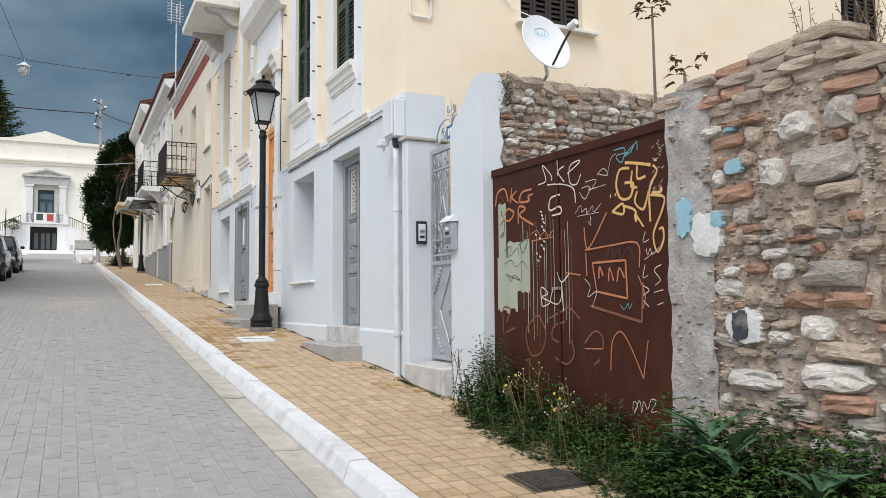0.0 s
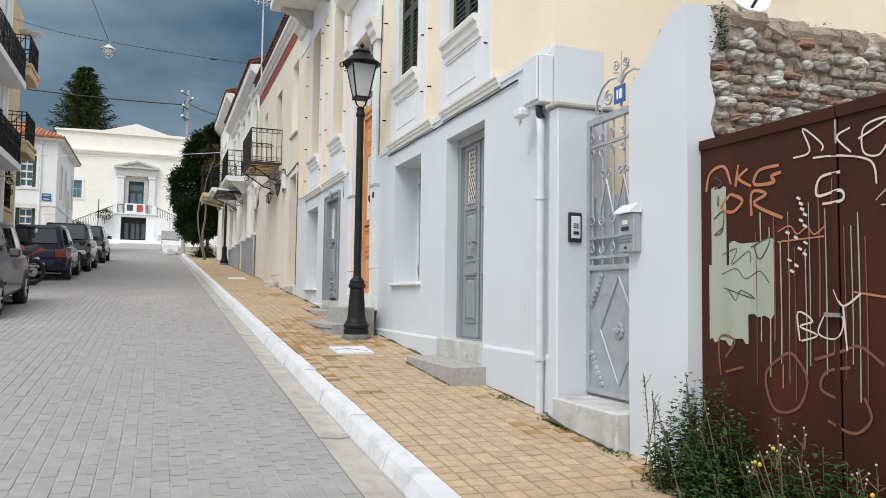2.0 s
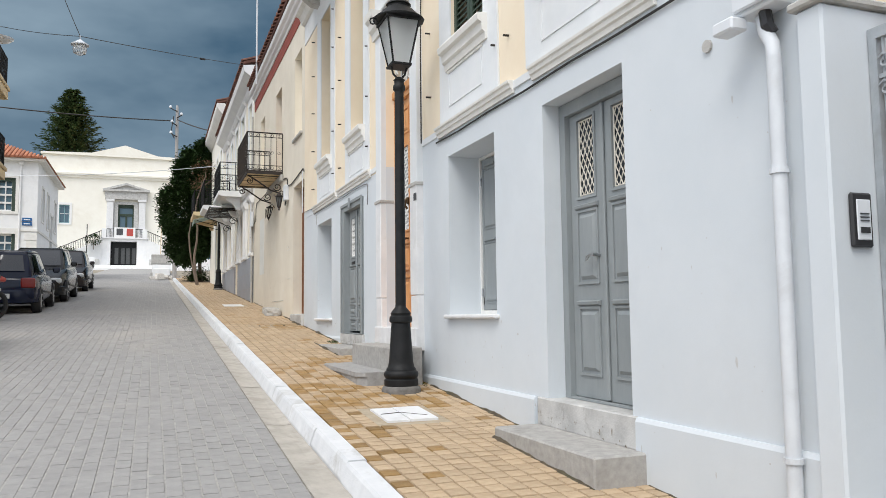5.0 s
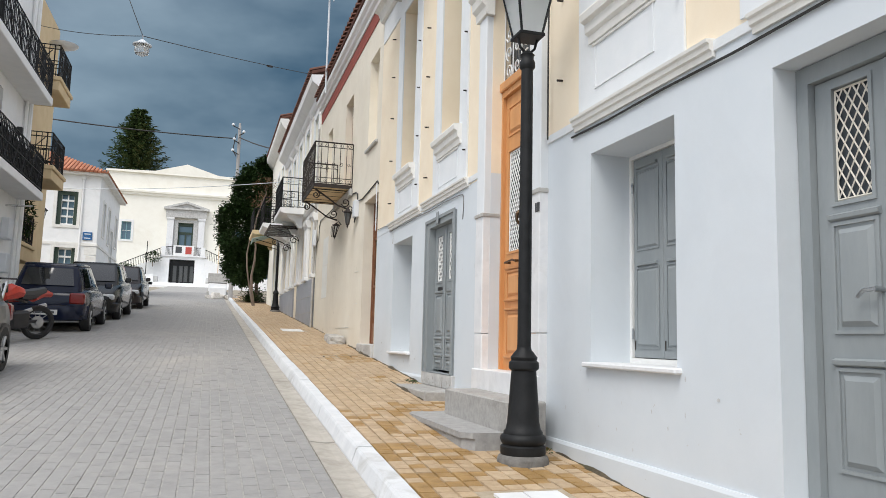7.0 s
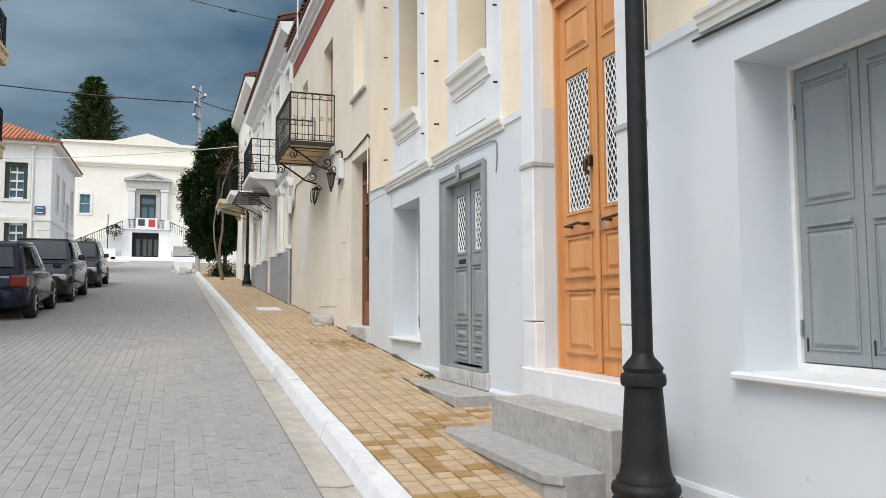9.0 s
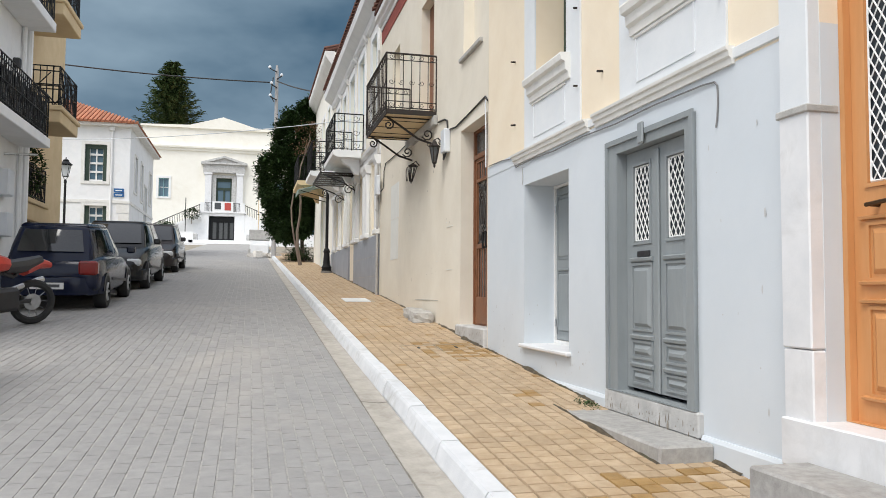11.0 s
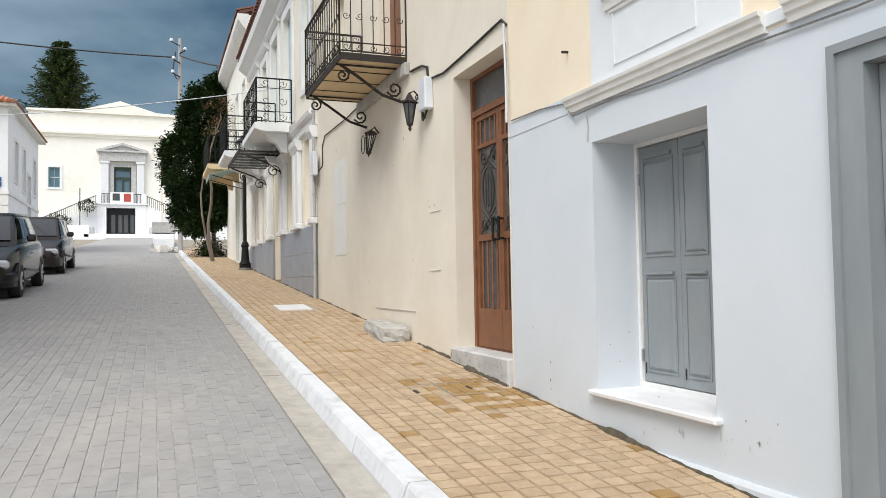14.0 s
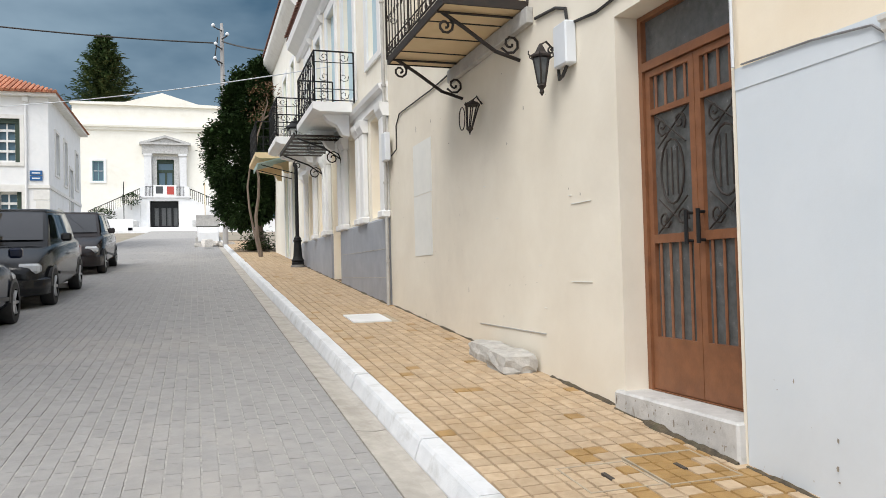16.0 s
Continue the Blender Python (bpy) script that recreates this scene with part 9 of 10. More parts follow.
cr = bike_wheel(-2.72, 23.15, 0.33, 0.25)
cf = bike_wheel(-3.10, 24.50, 0.34, 0.35)
sd_ = Vector((0.3, -0.95, 0))
part("frame", tube(tube(B(), [cr + Vector((0, 0, 0.02)), cr + Vector((-0.12, 0.45, 0.05)), cr + Vector((-0.25, 0.85, 0.40)), cf + Vector((0.08, -0.25, 0.55))], 0.03, 6), [cf + Vector((0.08, -0.25, 0.55)), cr + Vector((-0.12, 0.40, 0.42)), cr + Vector((0.0, 0.02, 0.62))], 0.03, 6), M_DARKPLASTIC, mt)
part("engine", box(B(), -3.0, -2.80, 23.55, 23.95, zb + 0.30, zb + 0.62, 0.04), M_DARKPLASTIC, mt)
part("fork", tube(tube(B(), [cf + Vector((0.09, 0, 0)), cf + Vector((0.14, -0.28, 0.75))], 0.025, 6), [cf + Vector((-0.09, 0, 0)), cf + Vector((-0.04, -0.28, 0.75))], 0.025, 6), M_STEEL, mt)
part("seat", tube(B(), [cr + Vector((0.03, -0.15, 0.60)), cr + Vector((-0.10, 0.25, 0.56)), cr + Vector((-0.22, 0.62, 0.58))], [0.07, 0.11, 0.09], 8), M_DARKPLASTIC, mt, "", True)
part("rear_fender", tube(B(), [cr + Vector((0.10, -0.38, 0.50)), cr + Vector((0.05, -0.15, 0.55)), cr + Vector((-0.06, 0.2, 0.50))], [0.05, 0.085, 0.10], 8), M_BIKERED, mt, "red plastic fender", True)
part("fender_stripe", tube(B(), [cr + Vector((0.135, -0.40, 0.505)), cr + Vector((0.11, -0.25, 0.56)), cr + Vector((0.08, -0.12, 0.565))], 0.045, 6), M_WHITE, mt)
part("tank", tube(B(), [cr + Vector((-0.22, 0.60, 0.62)), cr + Vector((-0.28, 0.85, 0.66)), cr + Vector((-0.32, 1.05, 0.58))], [0.10, 0.15, 0.08], 8), M_BIKERED, mt, "", True)
part("handlebar", tube(B(), [cf + Vector((0.42, -0.30, 0.82)), cf + Vector((0.1, -0.28, 0.80)), cf + Vector((-0.30, -0.24, 0.82))], 0.016, 6), M_DARKPLASTIC, mt)
part("front_number_board", box(B(), -3.15, -3.01, 24.18, 24.22, zb + 1.0, zb + 1.16, 0.02), M_DARKPLASTIC, mt)
part("mirror", box(B(), -2.72, -2.58, 24.18, 24.21, zb + 1.18, zb + 1.25, 0.01), M_DARKPLASTIC, mt)
part("exhaust", rod(B(), cr + Vector((0.10, -0.25, 0.30)), cr + Vector((-0.02, 0.35, 0.22)), 0.05, 0.035, 10), M_STEEL, mt)

# the machine stands with its nose downhill
mt.matrix_basis = Matrix.Translation((-3.09, 22.87, zr(-3.09, 22.87))) @ Euler((2 * math.atan(0.0745), 0, 0)).to_matrix().to_4x4() @ Euler((0, 0, radians(143.5))).to_matrix().to_4x4() @ Matrix.Translation((2.9, -23.8, -zr(-2.9, 23.8))) @ mt.matrix_basis

# ---------------------------------------------------------------- plants
class Leaves:
    """Collects leaf blades as folded diamonds and thin stems."""

    def __init__(self, seed):
        self.r = random.Random(seed)
        self.v, self.f = [], []

    def leaf(self, p, d, up, length, width, fold=0.25):
        d = d.normalized()
        s = d.cross(up)
        if s.length < 1e-3:
            s = Vector((1, 0, 0))
        s.normalize()
        n = s.cross(d)
        k = len(self.v)
        self.v += [p, p + d * length * 0.45 + s * width / 2 + n * width * fold, p + d * length - n * length * 0.15, p + d * length * 0.45 - s * width / 2 + n * width * fold, p + d * length * 0.5]
        self.f += [(k, k + 1, k + 4), (k + 1, k + 2, k + 4), (k + 2, k + 3, k + 4), (k + 3, k, k + 4)]

    def rand_dir(self, lift=0.3):
        a = self.r.uniform(0, 2 * math.pi)
        return Vector((math.cos(a), math.sin(a), self.r.uniform(-0.3, 1.0) * lift + lift))

    def mesh(self, name, mat):
        me = bpy.data.meshes.new(name)
        me.from_pydata([tuple(q) for q in self.v], [], self.f)
        me.materials.append(mat)
        return me


def weed_height(yy):
    """How tall the weeds stand along the wall."""
    pts = [(1.0, 0.5), (2.6, 0.62), (3.3, 0.55), (3.8, 0.38), (4.4, 0.38), (4.8, 0.42), (5.2, 0.40), (5.6, 0.52), (5.95, 0.62), (6.15, 0.25)]
    for (a, p), (b, q) in zip(pts, pts[1:]):
        if a <= yy <= b:
            return p + (q - p) * (yy - a) / (b - a)
    return 0.2


lv = Leaves(2)
stems = B()
r = lv.r
for k in range(620):
    yy = r.uniform(1.3, 6.12)
    wide = 0.42 if yy < 5.6 else 0.30
    f = r.random() ** 1.4
    x = 2.97 - f * wide
    if yy < 3.8:
        x = 2.95 - f * (0.42 + 0.12 * (3.8 - yy))
    h = weed_height(yy) * (1.05 - 0.75 * f) * r.uniform(0.55, 1.15)
    p0 = Vector((x, yy, zp(yy) - 0.01))
    lean = Vector((r.uniform(-0.25, 0.05), r.uniform(-0.2, 0.2), 1)).normalized()
    n = int(8 + h * 62)
    for i in range(n):
        q = p0 + lean * h * (i + 0.3) / n
        lv.leaf(q + Vector((r.gauss(0, 0.025), r.gauss(0, 0.025), 0)), lv.rand_dir(0.25), Vector((0, 0, 1)), r.uniform(0.024, 0.055), r.uniform(0.016, 0.034))
    if k % 3 == 0:
        tube(stems, [p0, p0 + lean * h * 0.5, p0 + lean * h], 0.003, 3)
# a dense, leafier bank before the rubble wall
for k in range(330):
    yy = r.uniform(1.5, 3.72)
    f = r.random()
    x = 2.93 - f * (0.40 + 0.10 * (3.8 - yy))
    h = (0.62 - 0.10 * max(0, yy - 3.2)) * (1.0 - 0.55 * f) * r.uniform(0.6, 1.1)
    p0 = Vector((x, yy, zp(yy)))
    lean = Vector((r.uniform(-0.25, 0.1), r.uniform(-0.25, 0.25), 1)).normalized()
    for i in range(int(6 + h * 34)):
        q = p0 + lean * h * r.uniform(0.15, 1.0)
        lv.leaf(q + Vector((r.gauss(0, 0.035), r.gauss(0, 0.035), 0)), lv.rand_dir(0.2), Vector((0, 0, 1)), r.uniform(0.04, 0.075), r.uniform(0.024, 0.042))
# ragged fringe that creeps over the tiles
for k in range(700):
    yy = r.uniform(1.4, 6.1)
    x = 2.62 - abs(r.gauss(0, 0.07)) + 0.25 * noise.noise((yy * 1.5, 0, 5)) + (0.15 if yy > 5.4 else 0)
    lv.leaf(Vector((x, yy, zp(yy) + 0.005)), lv.rand_dir(0.15), Vector((0, 0, 1)), r.uniform(0.03, 0.055), r.uniform(0.012, 0.024))
wd = thing("roadside_weeds", (2.8, 4.5, zp(4.5)), "overgrown green weeds along the wall and metal gate", "weeds")
ob = new("weed_leaves", lv.mesh("weed_leaves", M_LEAF))
ob.parent, ob.matrix_parent_inverse = wd, WORLD_OF[wd.name].inverted()
tagged(ob, kind="stuff")
# tall dry and flowering stems
fl, fw = B(), B()
sl = Leaves(9)
for k in range(22):
    yy = sl.r.choice((sl.r.uniform(5.5, 6.15), sl.r.uniform(3.9, 5.3), sl.r.uniform(4.5, 5.2)))
    x = sl.r.uniform(2.62, 2.93)
    h = sl.r.uniform(0.40, 0.66) if yy > 5.4 else sl.r.uniform(0.28, 0.48)
    p = Vector((x, yy, zp(yy)))
    t = p + Vector((sl.r.uniform(-0.12, 0.05), sl.r.uniform(-0.1, 0.1), h))
    tube(stems, [p, p.lerp(t, 0.5) + Vector((0.01, 0.01, 0)), t], 0.0035, 3)
    for i in range(14):
        q = p.lerp(t, 0.25 + 0.75 * i / 14)
        sl.leaf(q, sl.rand_dir(0.5), Vector((0, 0, 1)), sl.r.uniform(0.018, 0.045), 0.012)
    for i in range(3):
        e = t + Vector((sl.r.uniform(-0.05, 0.05), sl.r.uniform(-0.05, 0.05), sl.r.uniform(-0.06, 0.05)))
        tube(stems, [t - Vector((0, 0, 0.06)), e], 0.002, 3)
        bmesh.ops.create_icosphere(fl if (k % 9 == 0 and yy < 5.4) else fw, subdivisions=1, radius=0.010 if (k % 9 == 0 and yy < 5.4) else 0.006, matrix=Matrix.Translation(e))
ob = new("stem_leaves", sl.mesh("stem_leaves", M_LEAF))
ob.parent, ob.matrix_parent_inverse = wd, WORLD_OF[wd.name].inverted()
tagged(ob, kind="stuff")
tagged(part("weed_stems", stems, M_STEM, wd), kind="stuff")
tagged(part("yellow_flowers", fl, M_FLOWER, wd, "small yellow flowers"), kind="stuff")
tagged(part("seed_heads", fw, M_FLOWER_W, wd, "pale dry seed heads"), kind="stuff")
# broad-leaved plant at the foot of the rubble wall
bl = Leaves(4)
for cx, cy, s in ((2.70, 3.30, 1.0), (2.66, 3.12, 0.9), (2.72, 3.48, 0.7), (2.58, 2.6, 0.8)):
    for k in range(9):
        d = bl.rand_dir(0.5)
        bl.leaf(Vector((cx, cy, zp(cy) + 0.28 * s + bl.r.uniform(0, 0.16))), d, Vector((0, 0, 1)), bl.r.uniform(0.18, 0.32) * s, bl.r.uniform(0.07, 0.12) * s, 0.2)
bp_ = thing("broad_leaved_plant", (2.72, 3.1, zp(3.1)), "broad-leaved green plant at the wall foot", "plant")
ob = new("large_leaves", bl.mesh("large_leaves", M_BROADLEAF))
ob.parent, ob.matrix_parent_inverse = bp_, WORLD_OF[bp_.name].inverted()
tagged(ob, kind="stuff")
tl = Leaves(31)
for k in range(420):
    yy = tl.r.choice((7.55, 8.4, 12.9, 16.9, 6.7, 7.4)) + tl.r.gauss(0, 0.10)
    tl.leaf(Vector((2.86 + tl.r.uniform(-0.05, 0.09) if yy > 7.6 or yy < 7.2 else 2.85, yy, zp(yy))), tl.rand_dir(0.4), Vector((0, 0, 1)), tl.r.uniform(0.02, 0.05), 0.014)
solo_w = new("wall_foot_weeds", tl.mesh("wall_foot_weeds", M_LEAF))
tagged(solo_w, "small green weeds at the wall foot", "weeds", kind="stuff")

# plants on top of the walls
def sapling(x, yy, z0, h, n, label, lean=0.0):
    sp = thing("sapling", (x, yy, z0), label, "sapling")
    part("stem", tube(B(), [(x, yy, z0), (x + lean * 0.3, yy + 0.02, z0 + h * 0.4), (x + lean * 0.6, yy - 0.01, z0 + h * 0.7), (x + lean, yy, z0 + h)], [0.016, 0.014, 0.012, 0.008], 6), M_BARK, sp)
    L = Leaves(int(h * 100))
    t = Vector((x + lean, yy, z0 + h))
    for k in range(n):
        d = L.rand_dir(0.3)
        a = t + Vector((0, 0, L.r.uniform(-0.12, 0.10)))
        e = a + d * L.r.uniform(0.03, 0.13)
        for i in range(3):
            L.leaf(e, L.rand_dir(-0.1), Vector((0, 0, 1)), L.r.uniform(0.05, 0.09), L.r.uniform(0.025, 0.045))
    ob = new("leaf_cluster", L.mesh("leaf_cluster", M_DRY))
    ob.parent, ob.matrix_parent_inverse = sp, WORLD_OF[sp.name].inverted()
    tagged(ob, "brownish green leaves", kind="stuff")
    return sp


sapling(3.62, 4.66, 1.2, 2.72, 16, "tall bare sapling with a tuft of brown leaves", 0.0)
sapling(3.2, 3.93, 2.98, 0.20, 9, "tiny sapling growing on the wall top", 0.01)
ws = thing("wall_top_weeds", (3.3, 3.0, 2.9), "dry brown weeds on top of the rubble wall", "weeds")
L, sb2 = Leaves(77), B()
for k in range(90):
    yy = L.r.uniform(1.2, 3.3)
    x = L.r.uniform(3.12, 3.6)
    h = L.r.uniform(0.15, 0.42) * (1.2 if yy < 2.8 else 0.8)
    p = Vector((x, yy, wall_top(yy) - 0.06))
    t = p + Vector((L.r.uniform(-0.08, 0.08), L.r.uniform(-0.15, 0.15), h))
    tube(sb2, [p, p.lerp(t, 0.5), t], 0.002, 3)
    for i in range(7):
        L.leaf(p.lerp(t, 0.3 + 0.1 * i), L.rand_dir(0.4), Vector((0, 0, 1)), L.r.uniform(0.015, 0.04), 0.01)
ob = new("dry_leaves", L.mesh("dry_leaves", M_DRY))
ob.parent, ob.matrix_parent_inverse = ws, WORLD_OF[ws.name].inverted()
tagged(ob, kind="stuff")
tagged(part("dry_stems", sb2, M_STEM, ws), kind="stuff")
L = Leaves(55)
for k in range(500):
    x = L.r.uniform(3.15, 5.6)
    L.leaf(Vector((x, 6.05 + L.r.uniform(-0.05, 0.2), 3.74 + L.r.uniform(-0.06, 0.02))) if k > 120 else Vector((3.2 + L.r.gauss(0, 0.03), 6.01, L.r.uniform(3.45, 3.72))), L.rand_dir(0.3), Vector((0, 0, 1)), L.r.uniform(0.015, 0.04), 0.014)
mo = new("wall_moss", L.mesh("wall_moss", M_LEAF))
tagged(mo, "low green growth on the wall coping", "plants", kind="stuff")

# ---------------------------------------------------------------- satellite dish and shutters on the yellow side wall
dz = thing("satellite_dish", (4.33, 7.35, 4.0), "large white satellite dish with a lettered oval mark", "satellite dish")
aim = Vector((0.08, -0.95, 0.33)).normalized()
up_ = Vector((0, 0, 1))
sx_ = aim.cross(up_).normalized()
ux_ = sx_.cross(aim)
cd = Vector((4.38, 7.15, 4.56))
bm = B()
rows = []
for k, (rr, dpt) in enumerate(((0.0, -0.06), (0.12, -0.055), (0.22, -0.038), (0.30, -0.01), (0.325, 0.0), (0.33, -0.012), (0.22, -0.055), (0.0, -0.075))):
    rows.append([bm.verts.new(cd + (sx_ * math.cos(a) * 0.93 + ux_ * math.sin(a) * 1.03) * max(rr, 0.001) + aim * dpt) for a in (2 * math.pi * j / 32 for j in range(32))])
for a, b in zip(rows, rows[1:]):
    for j in range(32):
        bm.faces.new((a[j], a[(j + 1) % 32], b[(j + 1) % 32], b[j]))
part("dish", bm, M_DISH, dz, "", True)
mk = cd + ux_ * 0.14
bm = tube(B(), [mk + sx_ * 0.095 * math.cos(a) + ux_ * 0.055 * math.sin(a) - aim * 0.038 for a in (2 * math.pi * j / 24 for j in range(25))], 0.003, 4)
part("oval_mark", bm, M_DISHMARK, dz, "pale blue printed oval")
for k in (-0.045, 0.0, 0.045):
    q = mk + sx_ * k - aim * 0.044
    part("mark_bar", tube(B(), [q - ux_ * 0.022, q + ux_ * 0.022], 0.007, 4), M_DISHMARK, dz)
ft = cd - ux_ * 0.30
hd = cd + aim * 0.44 - ux_ * 0.10
part("feed_arm", tube(B(), [ft, ft.lerp(hd, 0.5) + ux_ * 0.01, hd], 0.013, 6), M_DARKPLASTIC, dz)
part("feed_head", rod(B(), hd + aim * 0.03, hd - aim * 0.07, 0.035, 0.045, 10), M_PLASTIC, dz)
part("mast", tube(B(), [cd - aim * 0.09 - ux_ * 0.1, cd - aim * 0.12 - ux_ * 0.35, (4.40, 7.70, 3.9)], 0.022, 6), M_STEEL, dz)
for x0, x1, z0, z1 in ((4.42, 5.28, 4.98, 6.6), (9.9, 10.8, 4.98, 6.8)):
    w = thing("side_window", ((x0 + x1) / 2, 7.8, z0), "side window with weathered dark louvred shutters", "window")
    for k in range(4):
        a, b = x0 + k * (x1 - x0) / 4 + 0.003, x0 + (k + 1) * (x1 - x0) / 4 - 0.003
        fr = part("shutter_frame", wall_y(B(), 7.80, 0.04, a, b, z0, z1, [(a + 0.04, b - 0.04, z0 + 0.08, z0 + 0.75), (a + 0.04, b - 0.04, z0 + 0.85, z1 - 0.08)]), M_IRONRUST, w)
        for zz0, zz1 in ((z0 + 0.08, z0 + 0.75), (z0 + 0.85, z1 - 0.08)):
            n = int((zz1 - zz0) / 0.06)
            for i in range(n):
                z = zz0 + (i + 0.5) * (zz1 - zz0) / n
                part("slat", run_x(B(), [(7.805, z - 0.02), (7.811, z - 0.026), (7.837, z + 0.018), (7.831, z + 0.024)], a + 0.04, b - 0.04), M_IRONRUST, fr)
    part("window_sill", box(B(), x0 - 0.08, x1 + 0.16, 7.62, 7.80, z0 - 0.05, z0 - 0.002, 0.008), M_MOULD, w)

# ---------------------------------------------------------------- trees
def leaf_tree(name, label, trunk, crown, n, seed, mat, size, thick=1.0):
    """Trunk and limbs as bent tubes; crown as clumps of leaves inside rough ellipsoids."""
    t = thing(name, trunk[0], label, "tree")
    part("trunk", tube(B(), trunk, [thick * (0.11 - 0.07 * i / (len(trunk) - 1)) for i in range(len(trunk))], 8), M_BARK, t)
    L = Leaves(seed)
    tops = Vector(trunk[-1])
    for (cx, cy, cz), (rx, ry, rz) in crown:
        c = Vector((cx, cy, cz))
        limbs = B()
        tube(limbs, [tops, tops.lerp(c, 0.6) + Vector((0.1, 0, 0.1)), c], [0.05 * thick, 0.035 * thick, 0.015 * thick], 5)
        part("limb", limbs, M_BARK, t)
        m = int(n * (rx * ry * rz) ** 0.66)
        for k in range(m):
            d = Vector((L.r.gauss(0, 1), L.r.gauss(0, 1), L.r.gauss(0, 1))).normalized()
            rr = L.r.uniform(0.55, 1.0) ** 0.5
            q = c + Vector((d.x * rx, d.y * ry, d.z * rz)) * rr * (0.86 + 0.30 * noise.noise((d.x * 2.5 + cx, d.y * 2.5, d.z * 2.5 + cz)))
            for i in range(5):
                L.leaf(q + Vector((L.r.gauss(0, 1), L.r.gauss(0, 1), L.r.gauss(0, 1))) * 0.10, d + L.rand_dir(0.1), Vector((0, 0, 1)), size * L.r.uniform(0.7, 1.3), size * 0.55)
    ob = new("crown", L.mesh("crown", mat))
    ob.parent, ob.matrix_parent_inverse = t, WORLD_OF[t.name].inverted()
    return t


leaf_tree("street_tree", "dense dark evergreen tree over the footpath", [(2.6, 47, zp(47)), (2.5, 46.8, 5.3), (2.2, 46.6, 6.5)],
          [((1.75, 46.8, 7.6), (1.35, 1.5, 1.9)), ((2.2, 46.6, 9.6), (1.1, 1.4, 1.3)), ((1.9, 46.8, 5.9), (1.1, 1.2, 1.2)), ((2.7, 46.6, 10.7), (0.6, 0.8, 0.7)), ((2.6, 46.5, 8.2), (0.8, 1.2, 1.6)), ((2.5, 46.4, 6.2), (0.7, 1.0, 1.3))], 1500, 3, M_LEAF_D, 0.17)
leaf_tree("street_tree", "slender bare-stemmed tree with thin brown crown", [(2.22, 42.8, zp(42.8)), (2.10, 42.8, 4.3), (2.06, 42.8, 5.0), (2.17, 42.85, 5.7), (2.19, 42.9, 6.3), (2.08, 42.9, 7.0), (2.16, 42.95, 7.7), (2.35, 43, 8.3)],
          [((2.5, 43, 9.1), (0.6, 0.7, 0.5)), ((2.9, 43, 8.7), (0.4, 0.5, 0.3)), ((2.2, 43, 8.5), (0.3, 0.4, 0.3))], 110, 5, M_DRY, 0.10, 0.6)
st2 = thing("tree_stem", (2.0, 42.9, zp(42.9)), "second leaning bare stem beside the slender tree", "tree")
part("stem", tube(B(), [(2.18, 42.85, zp(42.8)), (1.98, 42.88, 4.6), (1.86, 42.9, 5.3), (1.82, 43, 6.0), (1.90, 43, 6.6), (2.04, 43, 7.2)], [0.045, 0.04, 0.036, 0.033, 0.028, 0.02], 7), M_BARK, st2)
hv = Leaves(61)
for k in range(1500):
    hv.leaf(Vector((2.45 + hv.r.gauss(0, 0.28), 47.6 + hv.r.gauss(0, 0.7), zp(47.6) + abs(hv.r.gauss(0, 0.30)))), hv.rand_dir(0.3), Vector((0, 0, 1)), 0.14, 0.08)
tagged(new("low_shrubs", hv.mesh("low_shrubs", M_LEAF_D)), "low dark shrubs below the street tree", "shrubs", kind="stuff")

ar = thing("conifer", (-11, 125, 12), "tall tiered conifer behind the public building", "tree")
part("trunk", rod(B(), (-11, 125, 10), (-11, 125, 34.8), 0.55, 0.08, 10), M_BARK, ar)
L = Leaves(13)
for k in range(30):
    z = 20 + k * 0.5
    f = (35.2 - z) / 15.2
    reach = (0.35 + 6.5 * f ** 0.75) * (1.0, 0.62, 0.86)[k % 3]
    n = 16 if f > 0.2 else 9
    for i in range(n):
        a = 2 * math.pi * i / n + L.r.uniform(-0.2, 0.2) + k
        rr = reach * L.r.uniform(0.72, 1.06)
        d = Vector((math.cos(a), math.sin(a), 0))
        for j in range(10):
            g = (j + 1) / 10
            q = Vector((-11, 125, z)) + d * rr * g + Vector((0, 0, 0.16 * rr * g * g - 0.05 * rr * g))
            for s in range(4):
                L.leaf(q + Vector((L.r.gauss(0, 0.12), L.r.gauss(0, 0.12), L.r.gauss(0, 0.09))), d + Vector((L.r.gauss(0, 0.6), L.r.gauss(0, 0.6), 0.25)), Vector((0, 0, 1)), 0.62, 0.26)
ob = new("crown", L.mesh("crown", M_CONIFER))
ob.parent, ob.matrix_parent_inverse = ar, WORLD_OF[ar.name].inverted()
